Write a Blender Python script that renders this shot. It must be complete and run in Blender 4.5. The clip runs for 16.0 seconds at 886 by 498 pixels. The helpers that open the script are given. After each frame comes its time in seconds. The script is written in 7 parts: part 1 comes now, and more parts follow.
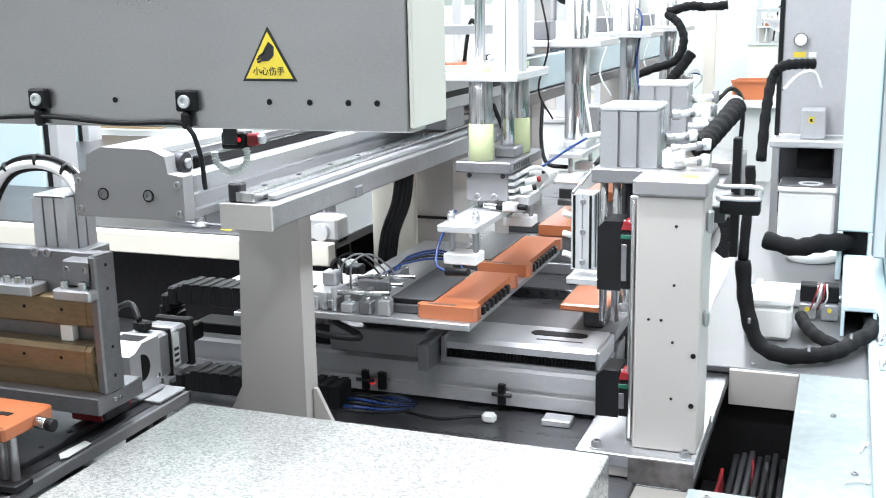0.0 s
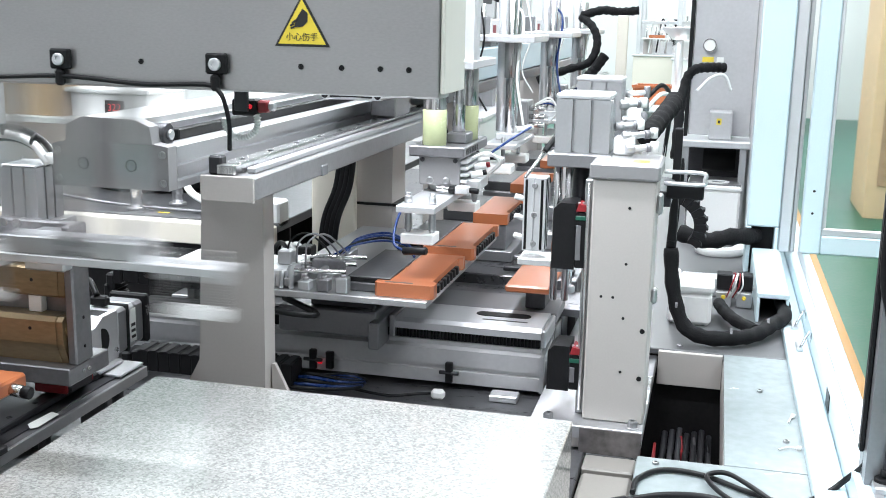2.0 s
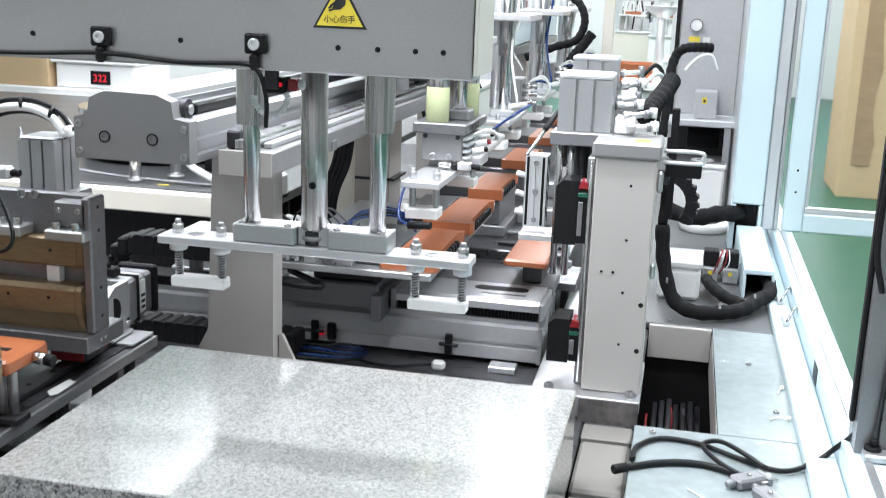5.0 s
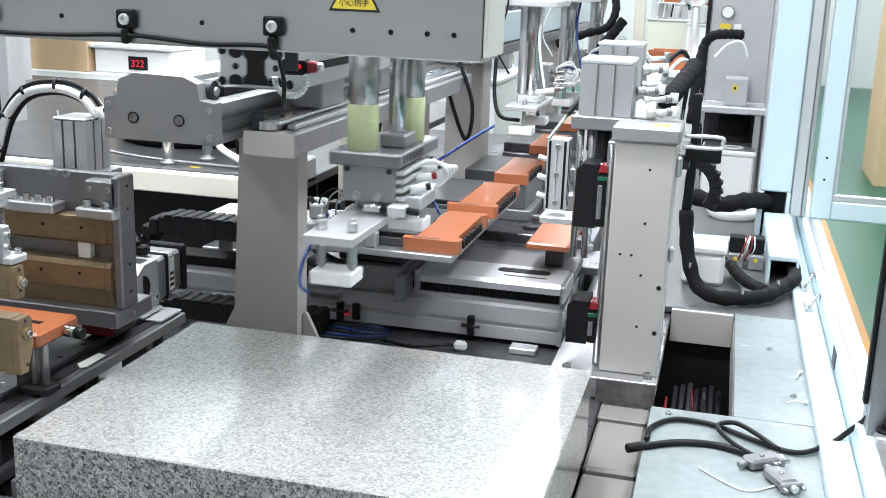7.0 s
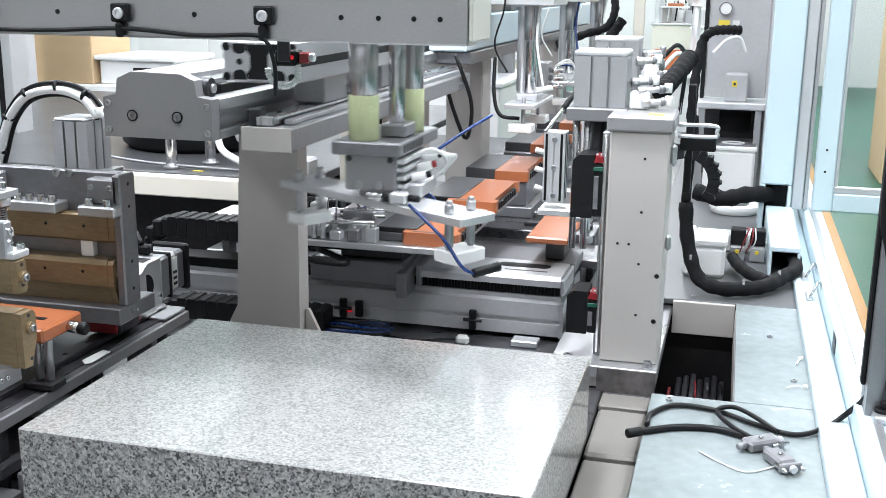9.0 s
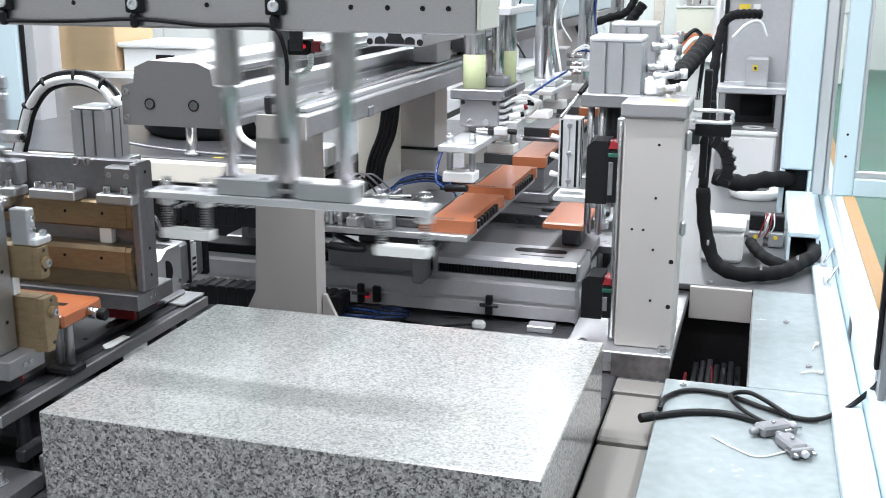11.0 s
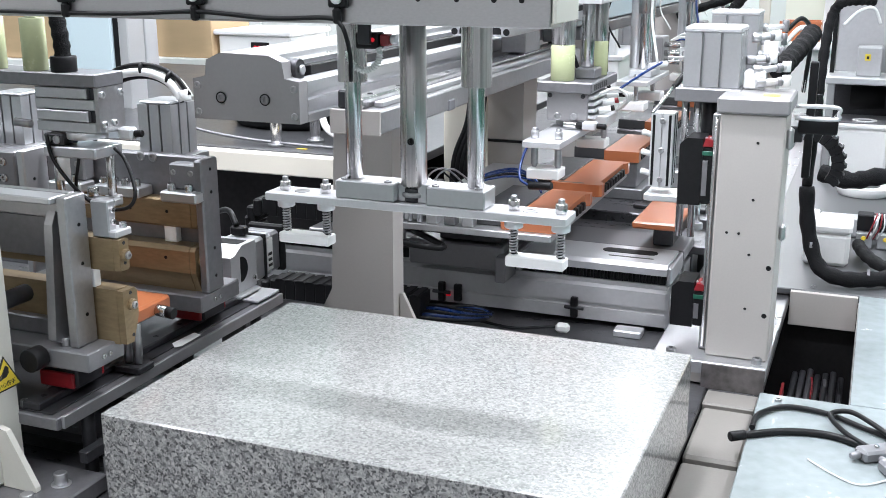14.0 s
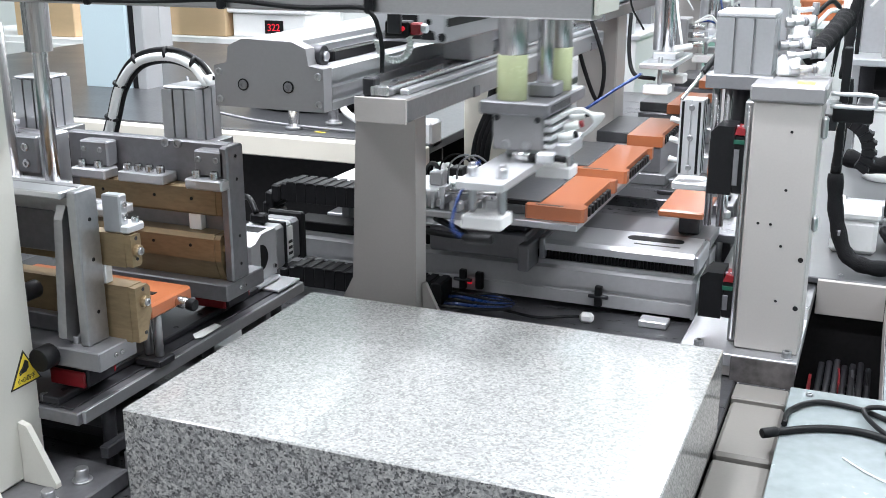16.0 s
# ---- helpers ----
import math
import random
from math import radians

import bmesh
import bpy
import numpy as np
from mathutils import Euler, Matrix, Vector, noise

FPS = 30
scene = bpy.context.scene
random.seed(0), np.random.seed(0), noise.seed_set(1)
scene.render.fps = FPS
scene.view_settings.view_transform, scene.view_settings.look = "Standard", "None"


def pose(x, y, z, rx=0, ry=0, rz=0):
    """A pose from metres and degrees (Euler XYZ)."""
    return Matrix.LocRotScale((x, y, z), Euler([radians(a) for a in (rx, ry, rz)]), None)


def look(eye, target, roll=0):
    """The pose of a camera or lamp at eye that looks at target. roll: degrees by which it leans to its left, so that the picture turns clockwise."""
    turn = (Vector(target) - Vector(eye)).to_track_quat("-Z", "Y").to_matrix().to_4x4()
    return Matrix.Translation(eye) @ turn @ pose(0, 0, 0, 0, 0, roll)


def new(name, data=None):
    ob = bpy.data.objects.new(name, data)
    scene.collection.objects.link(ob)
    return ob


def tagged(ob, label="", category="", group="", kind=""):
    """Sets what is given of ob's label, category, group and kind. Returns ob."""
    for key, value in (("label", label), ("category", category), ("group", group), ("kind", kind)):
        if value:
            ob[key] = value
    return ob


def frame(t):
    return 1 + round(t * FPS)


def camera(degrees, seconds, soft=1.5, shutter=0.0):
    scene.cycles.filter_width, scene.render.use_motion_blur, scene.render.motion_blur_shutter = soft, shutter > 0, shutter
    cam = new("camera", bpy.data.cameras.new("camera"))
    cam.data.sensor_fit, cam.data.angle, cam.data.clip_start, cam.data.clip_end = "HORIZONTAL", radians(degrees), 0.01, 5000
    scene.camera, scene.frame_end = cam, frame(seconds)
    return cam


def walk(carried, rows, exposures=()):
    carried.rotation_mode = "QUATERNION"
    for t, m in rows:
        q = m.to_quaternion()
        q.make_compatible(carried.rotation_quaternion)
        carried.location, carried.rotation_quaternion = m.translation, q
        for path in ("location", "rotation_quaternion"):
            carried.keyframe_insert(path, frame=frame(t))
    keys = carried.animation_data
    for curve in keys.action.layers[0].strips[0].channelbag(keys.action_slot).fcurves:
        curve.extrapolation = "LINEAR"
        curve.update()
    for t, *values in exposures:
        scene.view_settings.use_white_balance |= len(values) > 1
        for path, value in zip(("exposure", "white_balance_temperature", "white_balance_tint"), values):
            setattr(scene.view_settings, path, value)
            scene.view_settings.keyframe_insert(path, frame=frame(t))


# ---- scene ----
cam = camera(44.7, 16.0, soft=0.7, shutter=0.5)
PATH = [
    (0, (0.019, -0.01, 1.49), (-0.668, 1.816, 1.053), -1.1),
    (0.5, (0.008, -0.019, 1.491), (-0.628, 1.822, 1.036), -0.3),
    (1, (-0.034, -0.038, 1.48), (-0.61, 1.82, 1.014), 0.4),
    (1.5, (-0.086, -0.085, 1.469), (-0.592, 1.795, 1.01), 1.1),
    (2, (-0.104, -0.131, 1.458), (-0.577, 1.764, 1.029), 1.1),
    (2.5, (-0.175, -0.166, 1.447), (-0.598, 1.745, 1.036), 1.9),
    (3, (-0.199, -0.211, 1.431), (-0.578, 1.709, 1.023), 2.4),
    (3.5, (-0.236, -0.195, 1.426), (-0.566, 1.738, 1.034), 2.9),
    (4, (-0.227, -0.16, 1.429), (-0.57, 1.772, 1.042), 2.8),
    (4.5, (-0.195, -0.147, 1.435), (-0.58, 1.771, 1.022), 2.5),
    (5, (-0.157, -0.199, 1.47), (-0.573, 1.699, 0.995), 2.0),
    (5.2, (-0.146, -0.216, 1.477), (-0.57, 1.674, 0.98), 2.3),
    (7.5, (-0.112, -0.239, 1.46), (-0.606, 1.635, 0.965), 1.7),
    (8, (-0.104, -0.252, 1.451), (-0.601, 1.624, 0.97), 1.3),
    (10.5, (-0.065, -0.251, 1.433), (-0.583, 1.619, 0.95), 0.1),
    (11, (-0.063, -0.261, 1.445), (-0.608, 1.596, 0.938), 0.3),
    (11.5, (-0.071, -0.235, 1.441), (-0.65, 1.607, 0.923), 0.3),
    (12, (-0.068, -0.216, 1.439), (-0.717, 1.6, 0.909), 0.2),
    (12.5, (-0.069, -0.205, 1.439), (-0.787, 1.577, 0.885), -0.4),
    (13, (-0.052, -0.201, 1.444), (-0.792, 1.573, 0.892), -0.4),
    (13.5, (-0.057, -0.175, 1.446), (-0.773, 1.614, 0.909), -0.3),
    (14, (-0.058, -0.16, 1.449), (-0.774, 1.63, 0.916), -0.1),
    (14.5, (-0.061, -0.152, 1.448), (-0.781, 1.634, 0.912), -0.3),
    (15, (-0.06, -0.146, 1.45), (-0.79, 1.635, 0.908), -0.4),
    (15.5, (-0.073, -0.138, 1.46), (-0.811, 1.635, 0.903), 0.1),
    (16, (-0.101, -0.129, 1.463), (-0.828, 1.643, 0.887), 0.0),
]
walk(cam, [(t, look(eye, target, roll)) for t, eye, target, roll in PATH], exposures=[(0, 0.16, 6320, 6), (1.5, 0.03, 6320, 5), (2.5, -0.13, 6330, 6), (5, -0.21, 6330, 6), (11, -0.22, 6330, 8), (14, -0.21, 6320, 9), (16, -0.21, 6320, 8)])

# ---------------------------------------------------------------- world and light
world = bpy.data.worlds.new("hall_air")
world.use_nodes = True
scene.world = world
world.node_tree.nodes["Background"].inputs[0].default_value = (0.85, 0.93, 1.0, 1)
world.node_tree.nodes["Background"].inputs[1].default_value = 0.35


def area_lamp(name, x, y, z, sx, sy, watts, colour=(0.945, 0.945, 1.0)):
    d = bpy.data.lights.new(name, "AREA")
    d.shape, d.size, d.size_y, d.energy, d.color = "RECTANGLE", sx, sy, watts, colour
    ob = new(name, d)
    ob.matrix_basis = pose(x, y, z)
    return ob


for lx in (-3.4, -1.1, 1.4):
    area_lamp("ceiling_tube_light", lx, 7.0, 3.92, 0.35, 18.0, 590)
area_lamp("enclosure_tube_light", -0.7, 1.62, 2.28, 1.5, 0.06, 34)

# ---------------------------------------------------------------- materials


def node_material(name, base, rough=0.5, metal=0.0, var=0.12, scale=8.0, grain=80.0, bump=0.05, stretch=(1, 1, 1), coat=0.0, rvar=0.12, dist=0.002):
    """Principled surface with two scales of noise in colour, gloss and relief."""
    m = bpy.data.materials.new(name)
    m.use_nodes = True
    nt = m.node_tree
    n, l = nt.nodes, nt.links
    b = n["Principled BSDF"]
    co = n.new("ShaderNodeTexCoord")
    mp = n.new("ShaderNodeMapping")
    mp.inputs["Scale"].default_value = stretch
    l.new(co.outputs["Object"], mp.inputs[0])
    big, fine = n.new("ShaderNodeTexNoise"), n.new("ShaderNodeTexNoise")
    big.inputs["Scale"].default_value, fine.inputs["Scale"].default_value = scale, grain
    big.inputs["Detail"].default_value, fine.inputs["Detail"].default_value = 4, 3
    l.new(mp.outputs[0], big.inputs[0])
    l.new(mp.outputs[0], fine.inputs[0])
    mix = n.new("ShaderNodeMath")
    mix.operation = "MULTIPLY_ADD"
    l.new(fine.outputs[0], mix.inputs[0])
    mix.inputs[1].default_value = 0.45
    sc = n.new("ShaderNodeMath")
    sc.operation = "MULTIPLY"
    l.new(big.outputs[0], sc.inputs[0])
    sc.inputs[1].default_value = 0.55
    l.new(sc.outputs[0], mix.inputs[2])
    ramp = n.new("ShaderNodeValToRGB")
    ramp.color_ramp.elements[0].position, ramp.color_ramp.elements[1].position = 0.3, 0.7
    ramp.color_ramp.elements[0].color = (*[max(0, c * (1 - var)) for c in base], 1)
    ramp.color_ramp.elements[1].color = (*[min(1, c * (1 + var)) for c in base], 1)
    l.new(mix.outputs[0], ramp.inputs[0])
    l.new(ramp.outputs[0], b.inputs["Base Color"])
    rr = n.new("ShaderNodeMapRange")
    rr.inputs["To Min"].default_value, rr.inputs["To Max"].default_value = max(0.03, rough - rvar), min(1, rough + rvar)
    l.new(mix.outputs[0], rr.inputs[0])
    l.new(rr.outputs[0], b.inputs["Roughness"])
    b.inputs["Metallic"].default_value = metal
    b.inputs["Coat Weight"].default_value = coat
    if bump:
        bp = n.new("ShaderNodeBump")
        bp.inputs["Strength"].default_value, bp.inputs["Distance"].default_value = bump, dist
        l.new(fine.outputs[0], bp.inputs["Height"])
        l.new(bp.outputs[0], b.inputs["Normal"])
    return m


def granite_material(name, top_sheen=0.0, gloss=0.16):
    """Speckled stone; the second argument paints pale reflected sheen over the grain."""
    m = bpy.data.materials.new(name)
    m.use_nodes = True
    nt = m.node_tree
    n, l = nt.nodes, nt.links
    b = n["Principled BSDF"]
    co = n.new("ShaderNodeTexCoord")
    cells, grains, cloud = n.new("ShaderNodeTexVoronoi"), n.new("ShaderNodeTexNoise"), n.new("ShaderNodeTexNoise")
    warp = n.new("ShaderNodeTexNoise")
    warp.inputs["Scale"].default_value = 160
    add = n.new("ShaderNodeMixRGB")
    add.blend_type, add.inputs[0].default_value = "ADD", 0.006
    l.new(co.outputs["Object"], warp.inputs[0])
    l.new(co.outputs["Object"], add.inputs[1])
    l.new(warp.outputs["Color"], add.inputs[2])
    grains.inputs["Roughness"].default_value = 0.78
    cells.inputs["Scale"].default_value = 300
    grains.inputs["Scale"].default_value, grains.inputs["Detail"].default_value = 150, 8
    cloud.inputs["Scale"].default_value = 14
    l.new(add.outputs[0], cells.inputs[0])
    l.new(add.outputs[0], grains.inputs[0])
    l.new(co.outputs["Object"], cloud.inputs[0])
    r1 = n.new("ShaderNodeValToRGB")
    e = r1.color_ramp.elements
    e[0].position, e[0].color = 0.06, (0.035, 0.036, 0.038, 1)
    e[1].position, e[1].color = 0.18, (0.13, 0.132, 0.134, 1)
    for p, c in ((0.36, (0.30, 0.302, 0.30, 1)), (0.6, (0.42, 0.42, 0.415, 1)), (0.85, (0.55, 0.545, 0.53, 1)), (1.0, (0.36, 0.355, 0.345, 1))):
        x = e.new(p)
        x.color = c
    bw = n.new("ShaderNodeSeparateColor")
    l.new(cells.outputs["Color"], bw.inputs[0])
    l.new(bw.outputs[0], r1.inputs[0])
    r2 = n.new("ShaderNodeValToRGB")
    r2.color_ramp.elements[0].position, r2.color_ramp.elements[1].position = 0.36, 0.56
    r2.color_ramp.elements[0].color, r2.color_ramp.elements[1].color = (0.22, 0.22, 0.225, 1), (1.1, 1.1, 1.08, 1)
    l.new(grains.outputs[0], r2.inputs[0])
    mul = n.new("ShaderNodeMixRGB")
    mul.blend_type, mul.inputs[0].default_value = "MULTIPLY", 0.9
    l.new(r1.outputs[0], mul.inputs[1])
    l.new(r2.outputs[0], mul.inputs[2])
    r3 = n.new("ShaderNodeValToRGB")
    r3.color_ramp.elements[0].color, r3.color_ramp.elements[1].color = (0.82, 0.82, 0.82, 1), (1.1, 1.1, 1.1, 1)
    l.new(cloud.outputs[0], r3.inputs[0])
    mu2 = n.new("ShaderNodeMixRGB")
    mu2.blend_type, mu2.inputs[0].default_value = "MULTIPLY", 1.0
    l.new(mul.outputs[0], mu2.inputs[1])
    l.new(r3.outputs[0], mu2.inputs[2])
    # pale grey mixed in for light reflected off the top
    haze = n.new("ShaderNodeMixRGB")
    haze.inputs[0].default_value, haze.inputs[2].default_value = top_sheen, (0.43, 0.435, 0.425, 1)
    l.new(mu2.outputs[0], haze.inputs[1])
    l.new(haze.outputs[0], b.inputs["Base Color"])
    b.inputs["Roughness"].default_value = gloss
    b.inputs["Specular IOR Level"].default_value = 1.0
    b.inputs["Coat Weight"].default_value, b.inputs["Coat Roughness"].default_value = 0.8, 0.07
    bp = n.new("ShaderNodeBump")
    bp.inputs["Strength"].default_value, bp.inputs["Distance"].default_value = 0.04, 0.001
    l.new(cloud.outputs[0], bp.inputs["Height"])
    l.new(bp.outputs[0], b.inputs["Normal"])
    return m


def clear_material(name, colour, rough=0.03):
    m = bpy.data.materials.new(name)
    m.use_nodes = True
    b = m.node_tree.nodes["Principled BSDF"]
    b.inputs["Base Color"].default_value = (*colour, 1)
    b.inputs["Roughness"].default_value = rough
    b.inputs["Transmission Weight"].default_value = 1.0
    b.inputs["IOR"].default_value = 1.45
    return m


def glow_material(name, colour, strength):
    m = bpy.data.materials.new(name)
    m.use_nodes = True
    b = m.node_tree.nodes["Principled BSDF"]
    b.inputs["Base Color"].default_value = (*colour, 1)
    b.inputs["Emission Color"].default_value = (*colour, 1)
    b.inputs["Emission Strength"].default_value = strength
    return m


NM = node_material
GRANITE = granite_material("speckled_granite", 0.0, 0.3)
# Paler copy for the upper face, reflected sheen put into its colour.
GRANITE_TOP = granite_material("sheen_washed_granite", 0.56)
PLATE = NM("satin_steel_plate", (0.455, 0.445, 0.45), 0.33, 0.88, 0.10, 4, 200, 0.03, (1, 1, 2.5), rvar=0.16)
# Upright streaks in the base colour imitate reflections along round sleeves.
TURNED = NM("turned_steel", (0.48, 0.465, 0.465), 0.28, 0.95, 0.36, 10, 34, 0.0, (9, 9, 0.2), rvar=0.08)
STEEL = NM("ground_steel", (0.41, 0.41, 0.42), 0.34, 0.85, 0.14, 9, 120, 0.06)
ALU = NM("anodised_aluminium", (0.55, 0.555, 0.57), 0.33, 0.8, 0.06, 10, 160, 0.04)
ALU_DULL = NM("grey_anodised_aluminium", (0.25, 0.25, 0.262), 0.36, 0.5, 0.08, 10, 160, 0.05)
ALU_WHITE = NM("bead_blasted_aluminium", (0.68, 0.685, 0.70), 0.36, 0.6, 0.05, 12, 200, 0.05)
# Light and dark streaks painted lengthwise, as mirrored surroundings on a rod.
CHROME = NM("hard_chrome", (0.58, 0.575, 0.58), 0.21, 1.0, 0.34, 14, 40, 0.0, (9, 9, 0.25), rvar=0.08)
DARKSTEEL = NM("blackened_steel", (0.045, 0.045, 0.05), 0.38, 0.5, 0.25, 12, 120, 0.08)
SLATE = NM("dark_grey_tool_steel", (0.225, 0.222, 0.235), 0.34, 0.6, 0.18, 9, 100, 0.08)
BRASS = NM("worn_bronze", (0.27, 0.20, 0.115), 0.36, 0.55, 0.24, 18, 90, 0.05, (0.6, 1, 2))
BEIGE = NM("grey_beige_paint", (0.475, 0.448, 0.425), 0.42, 0.0, 0.04, 4, 260, 0.10, dist=0.0006)
TAUPE = NM("grey_taupe_paint", (0.205, 0.193, 0.178), 0.45, 0.0, 0.08, 5, 200, 0.08, dist=0.0006)
CREAM = NM("cream_paint", (0.74, 0.70, 0.61), 0.40, 0.0, 0.03, 4, 260, 0.08, dist=0.0006)
IVORY = NM("ivory_paint", (0.60, 0.59, 0.535), 0.42, 0.0, 0.03, 4, 260, 0.08, dist=0.0006)
BLUEPAINT = NM("pale_blue_paint", (0.56, 0.68, 0.725), 0.32, 0.0, 0.04, 3, 200, 0.06, dist=0.0006, coat=0.2)
DECK = NM("pale_worn_deck_paint", (0.25, 0.285, 0.29), 0.24, 0.0, 0.16, 6, 45, 0.08, coat=0.1)
REARDECK = NM("stainless_deck", (0.12, 0.122, 0.127), 0.42, 0.3, 0.2, 5, 60, 0.05)
TABLE = NM("brushed_table_plate", (0.16, 0.16, 0.17), 0.30, 0.75, 0.2, 4, 50, 0.08, (1, 8, 1))
WHITE = NM("white_plastic", (0.82, 0.82, 0.81), 0.38, 0.0, 0.03, 6, 150, 0.04)
BLACK = NM("black_plastic", (0.009, 0.009, 0.010), 0.46, 0.0, 0.25, 20, 200, 0.12)
SLEEVE = NM("black_braided_sleeve", (0.006, 0.006, 0.007), 0.7, 0.0, 0.5, 30, 420, 0.9, dist=0.004)
RUBBER = NM("black_cable_jacket", (0.011, 0.011, 0.012), 0.36, 0.0, 0.2, 30, 300, 0.05)
ORANGE = NM("orange_bakelite", (0.42, 0.135, 0.055), 0.30, 0.0, 0.05, 4, 200, 0.004, coat=0.35, rvar=0.03)
DARKBOARD = NM("dark_grey_board", (0.065, 0.066, 0.07), 0.33, 0.1, 0.15, 6, 90, 0.05)
RED = NM("red_plastic", (0.26, 0.014, 0.02), 0.35, 0.0, 0.2, 20, 150, 0.05)
BLUE = NM("blue_air_tube", (0.009, 0.035, 0.16), 0.28, 0.0, 0.15, 20, 150, 0.03)
YELLOW = NM("yellow_label", (0.80, 0.62, 0.06), 0.42, 0.0, 0.04, 20, 200, 0.02)
INK = NM("black_print", (0.02, 0.02, 0.02), 0.5, 0.0, 0.1, 20, 200, 0.0)
PAPER = NM("white_label", (0.82, 0.82, 0.80), 0.5, 0.0, 0.03, 20, 200, 0.0)
GREEN = NM("green_epoxy_floor", (0.010, 0.105, 0.065), 0.42, 0.0, 0.12, 2, 40, 0.05, coat=0.06)
LINE = NM("yellow_floor_line", (0.40, 0.20, 0.03), 0.35, 0.0, 0.1, 6, 60, 0.05)
CARD = NM("brown_cardboard", (0.62, 0.44, 0.26), 0.7, 0.0, 0.08, 5, 120, 0.1, (1, 1, 4))
TORN = NM("torn_brown_cardboard", (0.36, 0.23, 0.13), 0.8, 0.0, 0.2, 8, 60, 0.2, (1, 1, 3))
WALL = NM("white_hall_wall", (0.80, 0.81, 0.80), 0.6, 0.0, 0.03, 1.5, 60, 0.05)
# Grey of the unseen wall, set for the light it returns to front faces.
BOUNCEWALL = NM("grey_bounce_wall", (0.40, 0.39, 0.39), 0.6, 0.0, 0.1, 1.5, 60, 0.05)
URETHANE = NM("pale_green_urethane", (0.47, 0.51, 0.30), 0.25, 0.0, 0.05, 20, 150, 0.02)
CLEARWHITE = NM("milky_air_tube", (0.80, 0.81, 0.80), 0.22, 0.0, 0.03, 20, 150, 0.02)
CASTGREY = NM("cast_grey_coat", (0.29, 0.285, 0.29), 0.42, 0.25, 0.05, 8, 160, 0.05)
PANELGREY = NM("light_grey_panel", (0.47, 0.47, 0.48), 0.4, 0.2, 0.08, 4, 90, 0.05)
# Near-black that carries the shade of hollows under decks and tables.
PIT_SHADE = NM("pit_shade_black", (0.02, 0.019, 0.02), 0.5, 0.2, 0.3, 10, 80, 0.1)
for matte in (SLEEVE, BLACK, RUBBER, PIT_SHADE):
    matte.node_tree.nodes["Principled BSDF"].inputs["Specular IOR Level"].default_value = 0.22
GLASS = clear_material("clear_panel", (0.97, 1.0, 0.99))
ACRYLIC = NM("smoky_acrylic", (0.13, 0.12, 0.12), 0.10, 0.2, 0.5, 14, 60, 0.02)
LED_RED = glow_material("red_indicator", (0.7, 0.015, 0.03), 0.7)

# ---------------------------------------------------------------- mesh helpers
ORG = {}


def thing(name, x, y, z, label, category, group="", kind=""):
    """An Empty at the thing's base; its parts are given in world metres at rest."""
    ob = new(name)
    ob.empty_display_size = 0.02
    ob.matrix_basis = pose(x, y, z)
    ORG[ob] = Vector((x, y, z))
    return tagged(ob, label, category, group, kind)


def solid(name, bm, material, label="", category="", group="", kind=""):
    """A thing of one mesh."""
    me = bpy.data.meshes.new(name)
    bm.to_mesh(me)
    bm.free()
    me.materials.append(material)
    ob = new(name, me)
    ORG[ob] = Vector()
    return tagged(ob, label, category, group, kind)


def part(name, bm, material, parent, label="", pivot=None):
    """Links a bmesh as one mesh under a thing or part; pivot: the part's own origin in world metres."""
    org = ORG[parent]
    at = Vector(pivot) if pivot else org
    bmesh.ops.translate(bm, verts=bm.verts, vec=-at)
    me = bpy.data.meshes.new(name)
    bm.to_mesh(me)
    bm.free()
    me.materials.append(material)
    ob = new(name, me)
    ob.parent = parent
    ob.location = at - org
    ORG[ob] = at
    return tagged(ob, label)


def box(x0, x1, y0, y1, z0, z1, c=0.0015, bm=None):
    """A block with chamfered edges."""
    bm = bm or bmesh.new()
    lo, hi = (min(x0, x1), min(y0, y1), min(z0, z1)), (max(x0, x1), max(y0, y1), max(z0, z1))
    c = min(c, 0.4 * min(h - l for h, l in zip(hi, lo)))
    mid = Vector([(a + b) / 2 for a, b in zip(lo, hi)])
    v = {}
    for k in range(8):
        s = (k & 1, k >> 1 & 1, k >> 2 & 1)
        for a in range(3):
            p = [hi[i] if s[i] else lo[i] for i in range(3)]
            for i in range(3):
                if i != a:
                    p[i] += -c if s[i] else c
            v[k, a] = bm.verts.new(p)
    faces = []
    for a in range(3):
        i, j = 1 << (a + 1) % 3, 1 << (a + 2) % 3
        for s in (0, 1 << a):
            faces.append([v[s, a], v[s | i, a], v[s | i | j, a], v[s | j, a]])
        b1, b2 = (a + 1) % 3, (a + 2) % 3
        for k in (0, i, j, i | j):
            faces.append([v[k, b1], v[k | 1 << a, b1], v[k | 1 << a, b2], v[k, b2]])
    for k in range(8):
        faces.append([v[k, 0], v[k, 1], v[k, 2]])
    for f in faces:
        f = bm.faces.new(f)
        f.normal_update()
        if f.normal.dot(f.calc_center_median() - mid) < 0:
            f.normal_flip()
    return bm


